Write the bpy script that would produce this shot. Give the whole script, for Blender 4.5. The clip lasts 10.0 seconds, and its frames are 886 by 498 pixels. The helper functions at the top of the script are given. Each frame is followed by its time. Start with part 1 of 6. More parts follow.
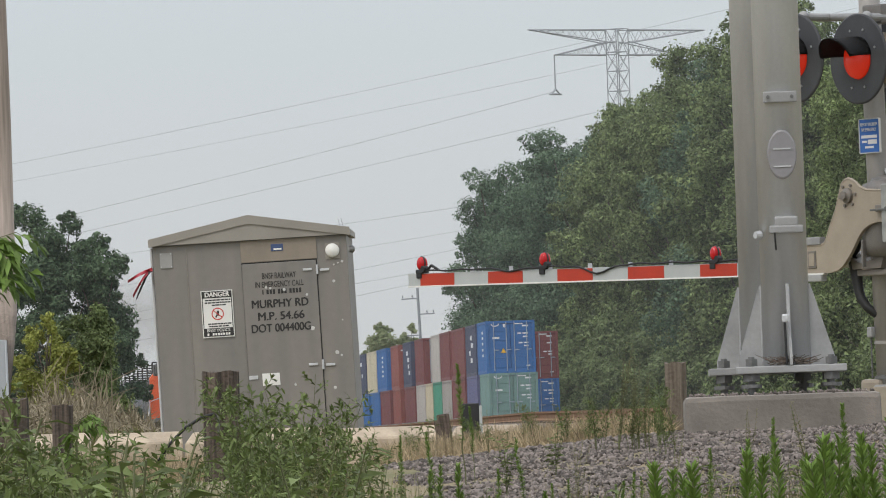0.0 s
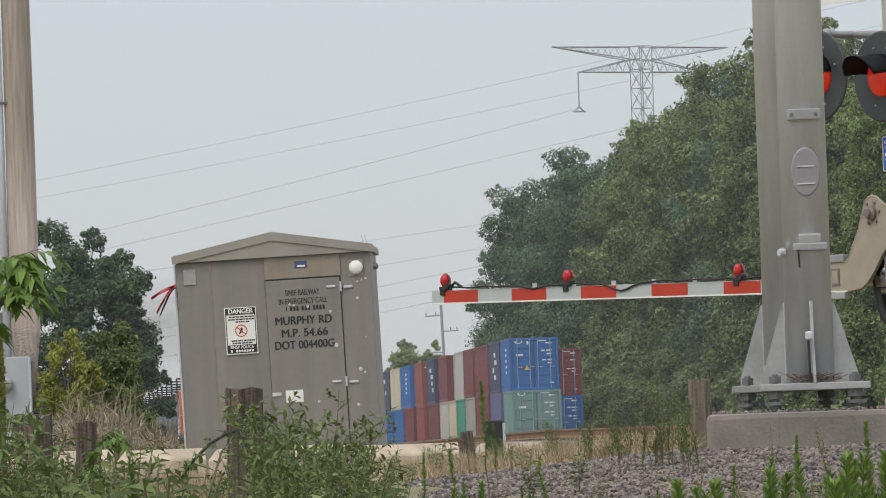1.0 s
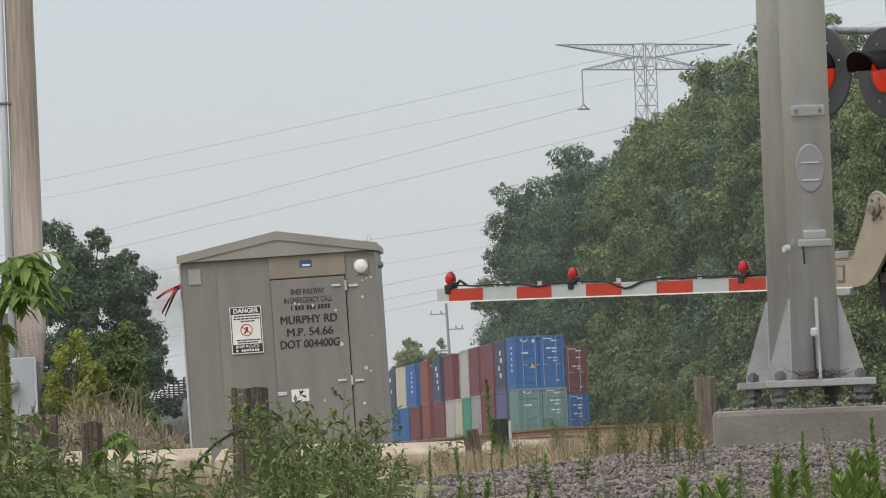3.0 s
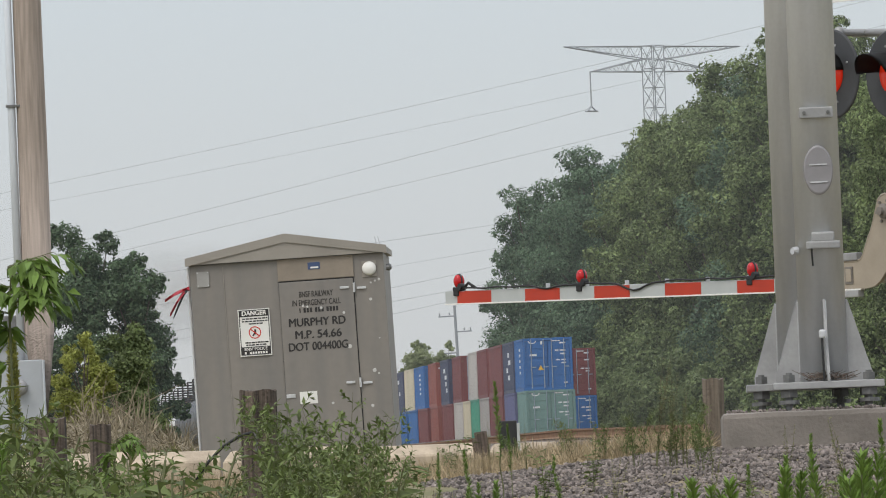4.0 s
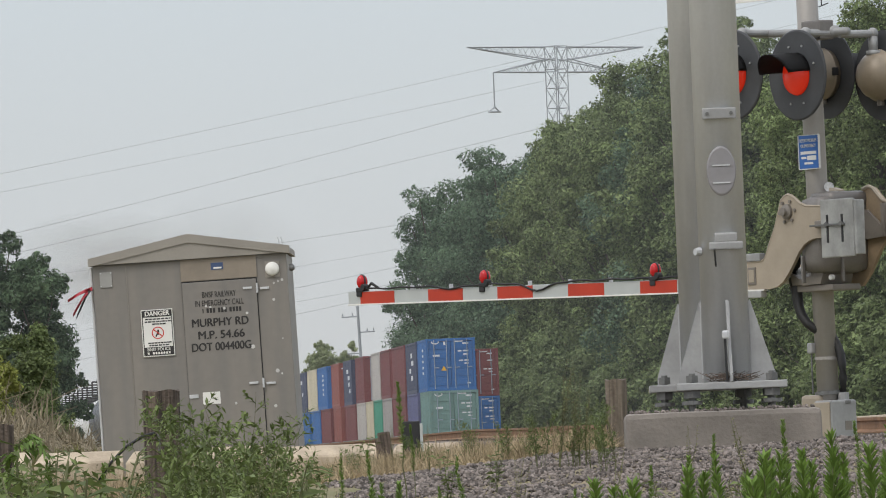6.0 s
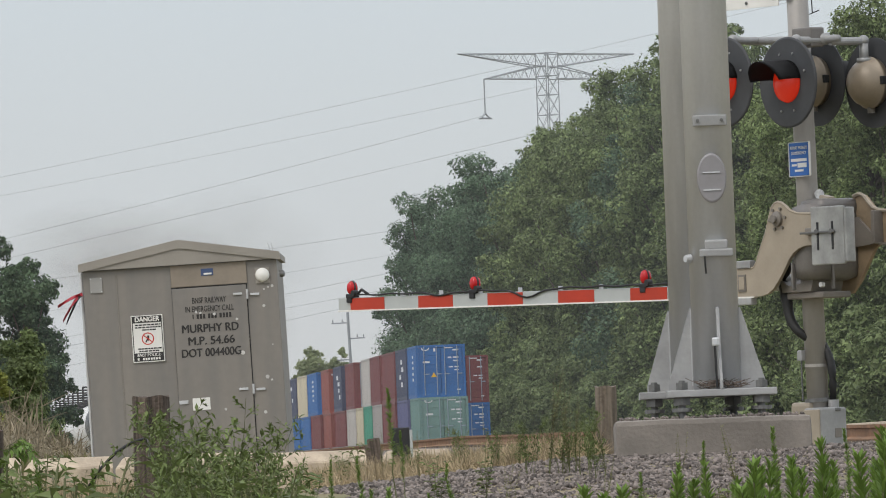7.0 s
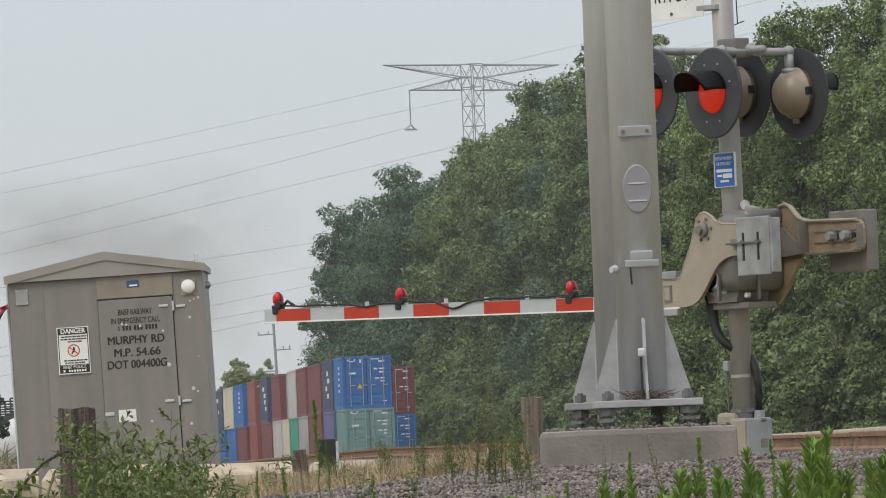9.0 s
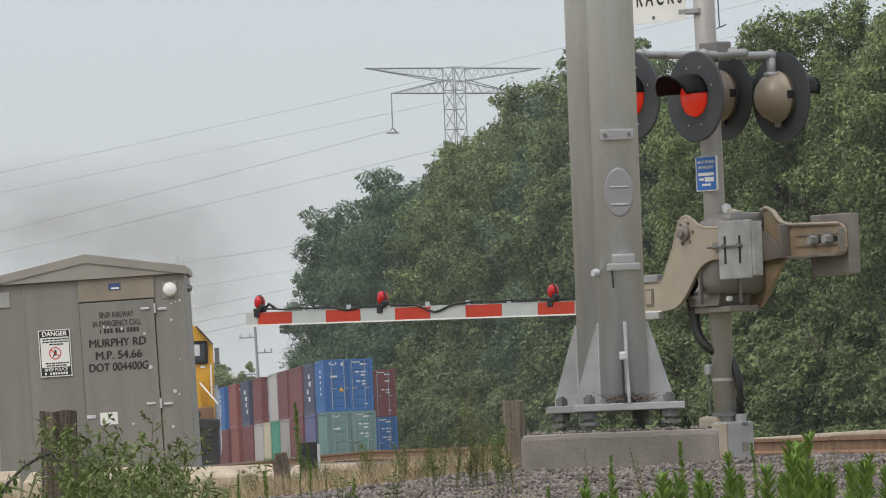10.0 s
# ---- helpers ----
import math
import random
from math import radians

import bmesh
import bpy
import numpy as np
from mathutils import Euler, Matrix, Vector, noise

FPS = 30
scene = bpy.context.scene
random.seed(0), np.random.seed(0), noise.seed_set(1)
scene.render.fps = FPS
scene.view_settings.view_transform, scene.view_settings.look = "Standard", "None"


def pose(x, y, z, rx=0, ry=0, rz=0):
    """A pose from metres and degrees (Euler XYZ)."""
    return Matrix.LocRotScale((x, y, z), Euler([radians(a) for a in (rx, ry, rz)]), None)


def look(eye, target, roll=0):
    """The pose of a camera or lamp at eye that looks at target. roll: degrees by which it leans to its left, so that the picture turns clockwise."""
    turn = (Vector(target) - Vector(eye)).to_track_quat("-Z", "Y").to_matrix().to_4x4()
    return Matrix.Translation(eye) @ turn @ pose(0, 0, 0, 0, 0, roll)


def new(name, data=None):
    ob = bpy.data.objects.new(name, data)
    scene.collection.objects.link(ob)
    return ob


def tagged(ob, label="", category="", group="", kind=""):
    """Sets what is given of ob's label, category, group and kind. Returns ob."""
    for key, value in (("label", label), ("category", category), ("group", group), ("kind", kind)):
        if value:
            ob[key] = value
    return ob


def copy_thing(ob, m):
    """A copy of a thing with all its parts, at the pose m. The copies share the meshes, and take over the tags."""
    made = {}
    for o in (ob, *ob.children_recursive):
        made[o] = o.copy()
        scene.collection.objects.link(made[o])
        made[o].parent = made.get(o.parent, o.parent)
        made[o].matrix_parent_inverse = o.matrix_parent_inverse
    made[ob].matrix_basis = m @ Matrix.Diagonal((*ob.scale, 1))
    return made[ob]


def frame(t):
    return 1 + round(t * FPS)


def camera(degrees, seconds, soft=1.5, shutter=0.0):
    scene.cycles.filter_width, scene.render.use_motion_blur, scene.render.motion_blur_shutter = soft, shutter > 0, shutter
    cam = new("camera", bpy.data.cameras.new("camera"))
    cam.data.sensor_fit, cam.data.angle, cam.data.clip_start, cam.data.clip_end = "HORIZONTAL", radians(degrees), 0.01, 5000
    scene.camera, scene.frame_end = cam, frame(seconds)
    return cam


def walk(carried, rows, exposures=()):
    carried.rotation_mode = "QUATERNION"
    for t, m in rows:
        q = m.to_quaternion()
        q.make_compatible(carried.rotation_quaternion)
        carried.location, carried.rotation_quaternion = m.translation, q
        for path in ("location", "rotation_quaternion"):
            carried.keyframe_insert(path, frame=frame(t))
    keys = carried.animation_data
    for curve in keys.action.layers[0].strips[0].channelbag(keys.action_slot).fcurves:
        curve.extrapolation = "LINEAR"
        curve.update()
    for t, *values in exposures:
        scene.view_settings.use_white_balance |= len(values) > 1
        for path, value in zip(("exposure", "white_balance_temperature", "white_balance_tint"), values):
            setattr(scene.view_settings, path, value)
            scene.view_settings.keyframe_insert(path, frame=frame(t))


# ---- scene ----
# ---------------------------------------------------------------- camera
EYE = Vector((0.0, 0.0, 1.5))
cam = camera(5.611, 10.0, soft=1.05)
# seconds, yaw, pitch, lean (degrees)
PAN = [
    (0.0, 1.0384, 1.2540, 2.020), (0.1, 1.120, 1.259, 2.03), (0.2, 1.174, 1.264, 2.04), (0.3, 1.190, 1.270, 2.05),
    (0.5, 1.2122, 1.2796, 2.055), (1.0, 1.1840, 1.3671, 1.963), (1.5, 1.2101, 1.3550, 2.092), (2.0, 1.2243, 1.3336, 2.262),
    (2.5, 1.2184, 1.3449, 2.247), (3.2, 1.215, 1.362, 2.28), (3.8, 1.225, 1.372, 2.30), (4.0, 1.2672, 1.3740, 2.309), (4.1, 1.352, 1.370, 2.32),
    (4.2, 1.470, 1.366, 2.33), (4.3, 1.545, 1.362, 2.34), (4.5, 1.6854, 1.3562, 2.355), (4.7, 1.735, 1.355, 2.33), (5.0, 1.7227, 1.3531, 2.270),
    (5.1, 1.635, 1.347, 2.25), (5.2, 1.500, 1.341, 2.24), (5.3, 1.325, 1.335, 2.22), (5.4, 1.105, 1.328, 2.20),
    (5.5, 0.9362, 1.3225, 2.191), (5.6, 0.825, 1.328, 2.21), (5.7, 0.738, 1.335, 2.23), (5.8, 0.688, 1.341, 2.25),
    (6.0, 0.6534, 1.3526, 2.283), (6.2, 0.640, 1.360, 2.26), (7.3, 0.590, 1.402, 2.13), (7.5, 0.5716, 1.4101, 2.101),
    (7.7, 0.425, 1.425, 2.04), (8.0, 0.2611, 1.4418, 1.974), (8.1, 0.185, 1.442, 2.00), (8.2, 0.140, 1.442, 2.03), (8.5, 0.1225, 1.4408, 2.156),
    (9.0, 0.1168, 1.4438, 2.272), (9.5, 0.0793, 1.4314, 2.263), (10.0, 0.0, 1.4598, 2.200),
]


def aim(yaw, pitch, lean):
    y, p = radians(yaw), radians(pitch)
    return look(EYE, EYE + Vector((-math.sin(y) * math.cos(p), math.cos(y) * math.cos(p), math.sin(p))), -lean)


walk(cam, [(t, aim(y, p, r)) for t, y, p, r in PAN])

# ---------------------------------------------------------------- sky and sun
SUN_EL, SUN_AZ = radians(52), radians(215)      # azimuth clockwise from +y: over the camera's left shoulder
world = bpy.data.worlds.new("overcast_sky")
scene.world = world
world.use_nodes = True
wn, wl = world.node_tree.nodes, world.node_tree.links
wn.clear()
w_out = wn.new("ShaderNodeOutputWorld")
w_add = wn.new("ShaderNodeAddShader")
w_sky = wn.new("ShaderNodeTexSky")
w_sky.sky_type, w_sky.sun_disc, w_sky.sun_elevation, w_sky.sun_rotation = "NISHITA", False, SUN_EL, SUN_AZ
w_sky.dust_density = 3.0
w_bg = wn.new("ShaderNodeBackground")
w_bg.inputs["Strength"].default_value = 0.05
w_cloud = wn.new("ShaderNodeBackground")
w_cloud.inputs["Strength"].default_value = 1.0
w_co = wn.new("ShaderNodeTexCoord")
w_sep = wn.new("ShaderNodeSeparateXYZ")
w_ramp = wn.new("ShaderNodeValToRGB")
w_ramp.color_ramp.elements[0].position, w_ramp.color_ramp.elements[0].color = 0.0, (0.55, 0.56, 0.565, 1)
w_ramp.color_ramp.elements[1].position, w_ramp.color_ramp.elements[1].color = 1.0, (1.25, 1.27, 1.30, 1)
e = w_ramp.color_ramp.elements.new(0.055)
e.color = (0.485, 0.530, 0.580, 1)
wl.new(w_co.outputs["Generated"], w_sep.inputs[0])
wl.new(w_sep.outputs["Z"], w_ramp.inputs[0])
wl.new(w_ramp.outputs[0], w_cloud.inputs["Color"])
wl.new(w_sky.outputs[0], w_bg.inputs["Color"])
wl.new(w_bg.outputs[0], w_add.inputs[0])
wl.new(w_cloud.outputs[0], w_add.inputs[1])
wl.new(w_add.outputs[0], w_out.inputs["Surface"])

sun = new("sun", bpy.data.lights.new("sun", "SUN"))
sun.data.energy, sun.data.angle, sun.data.color = 1.25, radians(28), (1.0, 0.96, 0.9)
sun.matrix_world = look((-40, -60, 90), (-40 + math.sin(SUN_AZ) * -50 * math.cos(SUN_EL), -60 + math.cos(SUN_AZ) * -50 * math.cos(SUN_EL), 90 - 50 * math.sin(SUN_EL)))
scene.view_settings.exposure = 0.0


# ---------------------------------------------------------------- materials
def material(name, colour, rough=0.7, metal=0.0, vary=0.25, scale=6.0, fine=60.0, bump=0.0, second=None, streak=None,
             island=0.0, per_object=0.0, emit=None, emit_strength=0.0, translucent=0.0, spec=0.4):
    """A surface with a large and a fine variation, and optional relief, streaks and second colour (stains)."""
    m = bpy.data.materials.new(name)
    m.use_nodes = True
    n, l = m.node_tree.nodes, m.node_tree.links
    b = n["Principled BSDF"]
    b.inputs["Roughness"].default_value, b.inputs["Metallic"].default_value = rough, metal
    b.inputs["Specular IOR Level"].default_value = spec
    co = n.new("ShaderNodeTexCoord")
    mp = n.new("ShaderNodeMapping")
    l.new(co.outputs["Object"], mp.inputs[0])
    if streak:
        mp.inputs["Scale"].default_value = streak
    big, small = n.new("ShaderNodeTexNoise"), n.new("ShaderNodeTexNoise")
    big.inputs["Scale"].default_value, big.inputs["Detail"].default_value = scale, 5
    small.inputs["Scale"].default_value, small.inputs["Detail"].default_value = fine, 3
    l.new(mp.outputs[0], big.inputs["Vector"])
    l.new(co.outputs["Object"], small.inputs["Vector"])
    ramp = n.new("ShaderNodeValToRGB")
    ramp.color_ramp.elements[0].position, ramp.color_ramp.elements[1].position = 0.32, 0.68
    lo = second or tuple(c * (1 - vary) for c in colour)
    hi = colour if second else tuple(min(1, c * (1 + vary * 0.6)) for c in colour)
    ramp.color_ramp.elements[0].color, ramp.color_ramp.elements[1].color = (*lo, 1), (*hi, 1)
    l.new(big.outputs["Fac"], ramp.inputs[0])
    mul = n.new("ShaderNodeMix")
    mul.data_type, mul.blend_type = "RGBA", "MULTIPLY"
    mul.inputs["Factor"].default_value = 1.0
    fr = n.new("ShaderNodeMapRange")
    fr.inputs["To Min"].default_value, fr.inputs["To Max"].default_value = 1 - vary * 0.6, 1 + vary * 0.4
    l.new(small.outputs["Fac"], fr.inputs["Value"])
    l.new(ramp.outputs[0], mul.inputs["A"])
    l.new(fr.outputs[0], mul.inputs["B"])
    out = mul.outputs["Result"]
    for amount, node, socket in ((island, "ShaderNodeNewGeometry", "Random Per Island"), (per_object, "ShaderNodeObjectInfo", "Random")):
        if amount:
            g, r, x = n.new(node), n.new("ShaderNodeMapRange"), n.new("ShaderNodeMix")
            r.inputs["To Min"].default_value, r.inputs["To Max"].default_value = 1 - amount, 1 + amount
            x.data_type, x.blend_type = "RGBA", "MULTIPLY"
            x.inputs["Factor"].default_value = 1.0
            l.new(g.outputs[socket], r.inputs["Value"])
            l.new(out, x.inputs["A"])
            l.new(r.outputs[0], x.inputs["B"])
            out = x.outputs["Result"]
    l.new(out, b.inputs["Base Color"])
    if bump:
        bp = n.new("ShaderNodeBump")
        bp.inputs["Strength"].default_value, bp.inputs["Distance"].default_value = bump, 0.02
        l.new(small.outputs["Fac"], bp.inputs["Height"])
        l.new(bp.outputs[0], b.inputs["Normal"])
    if emit:
        b.inputs["Emission Color"].default_value, b.inputs["Emission Strength"].default_value = (*emit, 1), emit_strength
    if translucent:
        t, x = n.new("ShaderNodeBsdfTranslucent"), n.new("ShaderNodeMixShader")
        x.inputs[0].default_value = translucent
        l.new(out, t.inputs["Color"])
        l.new(b.outputs[0], x.inputs[1])
        l.new(t.outputs[0], x.inputs[2])
        l.new(x.outputs[0], n["Material Output"].inputs["Surface"])
    return m


M_SHED = material("weathered_aluminium_panel", (0.225, 0.205, 0.180), 0.50, 0.0, 0.16, 2.2, 14, 0.03, second=(0.178, 0.168, 0.155), streak=(2.2, 2.2, 0.28))
M_SHED_LIGHT = material("bare_aluminium_trim", (0.275, 0.253, 0.220), 0.5, 0.0, 0.12, 2, 50)
M_GALV = material("galvanised_steel", (0.56, 0.565, 0.57), 0.42, 0.40, 0.11, 3.0, 40, 0.08, streak=(3, 3, 0.5))
M_GALV_DARK = material("dull_galvanised_steel", (0.33, 0.33, 0.325), 0.55, 0.25, 0.2, 4.0, 40, 0.08)
M_POLE_STEEL = material("warm_grey_painted_pole", (0.34, 0.32, 0.295), 0.5, 0.1, 0.12, 3, 40, 0.05, streak=(3, 3, 0.5))
M_HOUSING = material("tan_lamp_housing", (0.25, 0.205, 0.150), 0.38, 0.1, 0.15, 5, 50, 0.05)
M_CHIP_BRIGHT = material("bright_zinc_weld", (0.62, 0.62, 0.61), 0.5, 0.1, 0.3, 30, 90, 0.4)
M_BOLT = material("oily_steel", (0.16, 0.16, 0.155), 0.5, 0.4, 0.25, 20, 90)
M_TAN = material("tan_gate_paint", (0.335, 0.285, 0.22), 0.5, 0.0, 0.12, 5, 60, 0.04)
M_TAN_DARK = material("aged_gate_casting", (0.195, 0.175, 0.152), 0.5, 0.1, 0.2, 6, 60, 0.05)
M_COVER = material("mauve_grey_primer", (0.25, 0.24, 0.245), 0.5, 0.1, 0.12, 5, 50)
# tan gate paint made browner and darker: the lever's shade is in the colour
M_TAN_SHADE = material("shaded_tan_gate_paint", (0.30, 0.225, 0.145), 0.55, 0.0, 0.2, 8, 60, 0.06)
M_CAST = material("grey_brown_cast_iron", (0.185, 0.172, 0.160), 0.42, 0.25, 0.2, 6, 60, 0.06)
M_PLATE = material("weathered_zinc_plate", (0.34, 0.34, 0.325), 0.5, 0.25, 0.22, 9, 60, 0.06)
M_CONC = material("weathered_concrete", (0.225, 0.200, 0.176), 0.85, 0, 0.25, 3, 50, 0.3)
M_CONC_PALE = material("sunbleached_concrete", (0.43, 0.355, 0.265), 0.85, 0, 0.28, 2.5, 50, 0.3, streak=(2, 2, 0.4))
M_BLACK = material("black_paint", (0.022, 0.022, 0.023), 0.55, 0, 0.25, 8, 60)
M_DISC = material("dull_black_backboard", (0.050, 0.052, 0.056), 0.6, 0, 0.2, 6, 60)
M_RUBBER = material("black_rubber_hose", (0.018, 0.018, 0.018), 0.6, 0, 0.2, 10, 80)
M_WHITE = material("white_reflective_sheeting", (0.41, 0.43, 0.42), 0.45, 0, 0.06, 5, 60)
M_RED = material("red_reflective_sheeting", (0.43, 0.036, 0.013), 0.45, 0, 0.10, 5, 60)
M_SIGN_WHITE = material("white_sign_face", (0.72, 0.71, 0.67), 0.5, 0, 0.06, 4, 60)
M_SIGN_BLUE = material("blue_sign_face", (0.03, 0.13, 0.42), 0.45, 0, 0.08, 4, 60)
M_LABEL_BLUE = material("faded_blue_label", (0.05, 0.08, 0.17), 0.5, 0, 0.1, 6, 60)
M_INK = material("black_stencil_ink", (0.035, 0.033, 0.032), 0.7, 0, 0.35, 25, 120)
M_INK_RED = material("red_sign_ink", (0.55, 0.04, 0.03), 0.6, 0, 0.1, 20, 90)
M_RIBBON = material("faded_red_plastic_ribbon", (0.34, 0.022, 0.035), 0.5, 0, 0.2, 20, 90)
M_LENS_LIT = material("glowing_red_lens", (0.45, 0.018, 0.010), 0.25, 0, 0.1, 8, 60, emit=(1.0, 0.045, 0.012), emit_strength=0.24)
M_LENS_LAMP = material("red_lamp_glass", (0.42, 0.012, 0.015), 0.15, 0, 0.1, 8, 60, emit=(1.0, 0.03, 0.03), emit_strength=0.03)
M_GLASS_DARK = material("dark_window_glass", (0.02, 0.025, 0.03), 0.1, 0, 0.1, 5, 40, spec=0.6)
M_POLE = material("weathered_grey_wood_pole", (0.36, 0.30, 0.255), 0.85, 0, 0.0, 5, 40, 0.3, second=(0.24, 0.20, 0.165), streak=(7, 7, 0.35))
M_POST = material("weathered_creosote_post", (0.155, 0.120, 0.096), 0.9, 0, 0.35, 5, 40, 0.6, second=(0.030, 0.024, 0.020), streak=(9, 9, 0.5))
M_POST_PALE = material("pale_weathered_timber", (0.23, 0.19, 0.15), 0.9, 0, 0.3, 5, 40, 0.5, second=(0.10, 0.08, 0.062), streak=(9, 9, 0.5))
M_PVC = material("grey_plastic_conduit", (0.52, 0.55, 0.58), 0.5, 0, 0.06, 4, 50)
M_METER = material("pale_grey_meter_enclosure", (0.36, 0.38, 0.40), 0.5, 0, 0.08, 4, 50)
M_BALLAST = material("crushed_stone_ballast", (0.19, 0.155, 0.125), 0.9, 0, 0.4, 1.5, 22, 0.9, island=0.4)
M_STONE = material("grey_mauve_crushed_stone", (0.162, 0.138, 0.124), 0.9, 0, 0.3, 8, 60, 0.3, island=0.70)
M_RUST = material("rusty_rail_steel", (0.24, 0.135, 0.075), 0.8, 0.1, 0.3, 3, 40, 0.3)
M_SOIL = material("dry_soil_and_thatch", (0.24, 0.19, 0.12), 0.95, 0, 0.35, 0.6, 12, 0.6, second=(0.13, 0.13, 0.055))
M_ASPHALT = material("worn_asphalt", (0.12, 0.118, 0.112), 0.9, 0, 0.25, 1.0, 40, 0.4)
M_BARK = material("dark_bark", (0.10, 0.082, 0.065), 0.9, 0, 0.35, 4, 30, 0.5)
M_LEAF_DARK = material("dark_blue_green_foliage", (0.108, 0.165, 0.095), 0.6, 0, 0.45, 0.55, 3, island=0.55, translucent=0.34, spec=0.25)
M_LEAF_WALNUT = material("dark_walnut_foliage", (0.088, 0.135, 0.070), 0.6, 0, 0.4, 0.7, 3, island=0.45, translucent=0.30, spec=0.25)
M_LEAF_MID = material("summer_green_foliage", (0.172, 0.220, 0.088), 0.6, 0, 0.42, 0.5, 3, island=0.66, per_object=0.14, translucent=0.36, spec=0.25)
M_LEAF_LIGHT = material("yellow_green_foliage", (0.205, 0.260, 0.112), 0.6, 0, 0.3, 0.3, 3, island=0.4, translucent=0.42, spec=0.25)
# for the far trees: the paleness of distance haze is put into the leaf colour
M_LEAF_PALE = material("haze_paled_foliage", (0.29, 0.33, 0.175), 0.6, 0, 0.2, 0.5, 3, island=0.25, translucent=0.5, spec=0.25)
M_LEAF_YELLOW = material("yellowing_foliage", (0.30, 0.325, 0.080), 0.6, 0, 0.3, 0.8, 6, island=0.4, translucent=0.25, spec=0.25)
M_LEAF_DRY = material("dry_brown_brush", (0.22, 0.185, 0.125), 0.8, 0, 0.3, 1.0, 8, island=0.35)
M_STRAW = material("dry_straw_grass", (0.37, 0.295, 0.185), 0.85, 0, 0.3, 1.0, 10, island=0.35, translucent=0.2)
M_WEED = material("fresh_green_weed_leaf", (0.145, 0.230, 0.046), 0.55, 0, 0.25, 3, 30, island=0.35, translucent=0.3, spec=0.3)
M_WEED_DARK = material("dusky_green_weed_leaf", (0.138, 0.180, 0.058), 0.6, 0, 0.25, 3, 30, island=0.4, translucent=0.28, spec=0.3)
M_WEED_OLIVE = material("olive_weed_leaf", (0.190, 0.185, 0.078), 0.6, 0, 0.25, 3, 30, island=0.4, translucent=0.28, spec=0.3)
M_STEM = material("green_brown_stem", (0.11, 0.12, 0.05), 0.7, 0, 0.25, 5, 40)
M_MULLEIN = material("yellow_green_flower_spike", (0.36, 0.34, 0.09), 0.7, 0, 0.4, 12, 60, 0.5, second=(0.25, 0.27, 0.07))
M_PYLON = material("distant_galvanised_lattice", (0.30, 0.32, 0.335), 0.6, 0.2, 0.12, 0.5, 5)
M_WIRE = material("distant_aluminium_conductor", (0.40, 0.42, 0.44), 0.6, 0.0, 0.1, 0.5, 5)


# ---------------------------------------------------------------- mesh tools
def part(name, bm, mat, parent=None, label="", smooth=False):
    """Links a bmesh as one mesh object, under a thing or a part where one is given."""
    me = bpy.data.meshes.new(name)
    if smooth:
        for f in bm.faces:
            f.smooth = True
    bm.to_mesh(me)
    bm.free()
    for m in (mat if isinstance(mat, (list, tuple)) else [mat]):
        me.materials.append(m)
    ob = new(name, me)
    if parent is not None:
        ob.parent = parent
    if label:
        tagged(ob, label)
    return ob


def thing(name, m, label, category, group="", kind=""):
    ob = new(name)
    ob.empty_display_size = 0.2
    ob.matrix_world = m
    return tagged(ob, label, category, group, kind)


def whole(name, bm, mat, m, label, category, group="", kind=""):
    """A thing that is a single mesh."""
    ob = part(name, bm, mat)
    ob.matrix_world = m
    return tagged(ob, label, category, group, kind)


def bm_box(bm, c, s, bevel=0.0, turn=None):
    r = bmesh.ops.create_cube(bm, size=1.0)
    vs = r["verts"]
    bmesh.ops.scale(bm, vec=s, verts=vs)
    if bevel:
        es = list({ed for v in vs for ed in v.link_edges})
        b = bmesh.ops.bevel(bm, geom=es, offset=bevel, segments=2, affect="EDGES", profile=0.6)
        vs = list({v for f in b["faces"] for v in f.verts} | {v for v in vs if v.is_valid})
    if turn is not None:
        bmesh.ops.rotate(bm, cent=(0, 0, 0), matrix=turn.to_3x3(), verts=vs)
    bmesh.ops.translate(bm, vec=c, verts=vs)
    return vs


def box(c, s, bevel=0.0, turn=None):
    bm = bmesh.new()
    bm_box(bm, c, s, bevel, turn)
    return bm


def bm_rod(bm, a, b, r0, r1=None, n=12, caps=True):
    a, b = Vector(a), Vector(b)
    d = b - a
    r = bmesh.ops.create_cone(bm, cap_ends=caps, segments=n, radius1=r0, radius2=r0 if r1 is None else r1, depth=d.length)
    q = d.to_track_quat("Z", "Y").to_matrix()
    bmesh.ops.rotate(bm, cent=(0, 0, 0), matrix=q, verts=r["verts"])
    bmesh.ops.translate(bm, vec=(a + b) / 2, verts=r["verts"])
    return r["verts"]


def rod(a, b, r0, r1=None, n=12):
    bm = bmesh.new()
    bm_rod(bm, a, b, r0, r1, n)
    return bm


def bm_tube(bm, pts, radii, n=8):
    """A bent tapered tube through pts."""
    pts = [Vector(p) for p in pts]
    rings = []
    for i, p in enumerate(pts):
        d = (pts[min(i + 1, len(pts) - 1)] - pts[max(i - 1, 0)]).normalized()
        q = d.to_track_quat("Z", "Y")
        r = radii[i] if isinstance(radii, (list, tuple)) else radii
        rings.append([bm.verts.new(p + q @ Vector((r * math.cos(2 * math.pi * k / n), r * math.sin(2 * math.pi * k / n), 0))) for k in range(n)])
    for a, b in zip(rings, rings[1:]):
        for k in range(n):
            bm.faces.new((a[k], a[(k + 1) % n], b[(k + 1) % n], b[k]))
    bm.faces.new(rings[0][::-1])
    bm.faces.new(rings[-1])


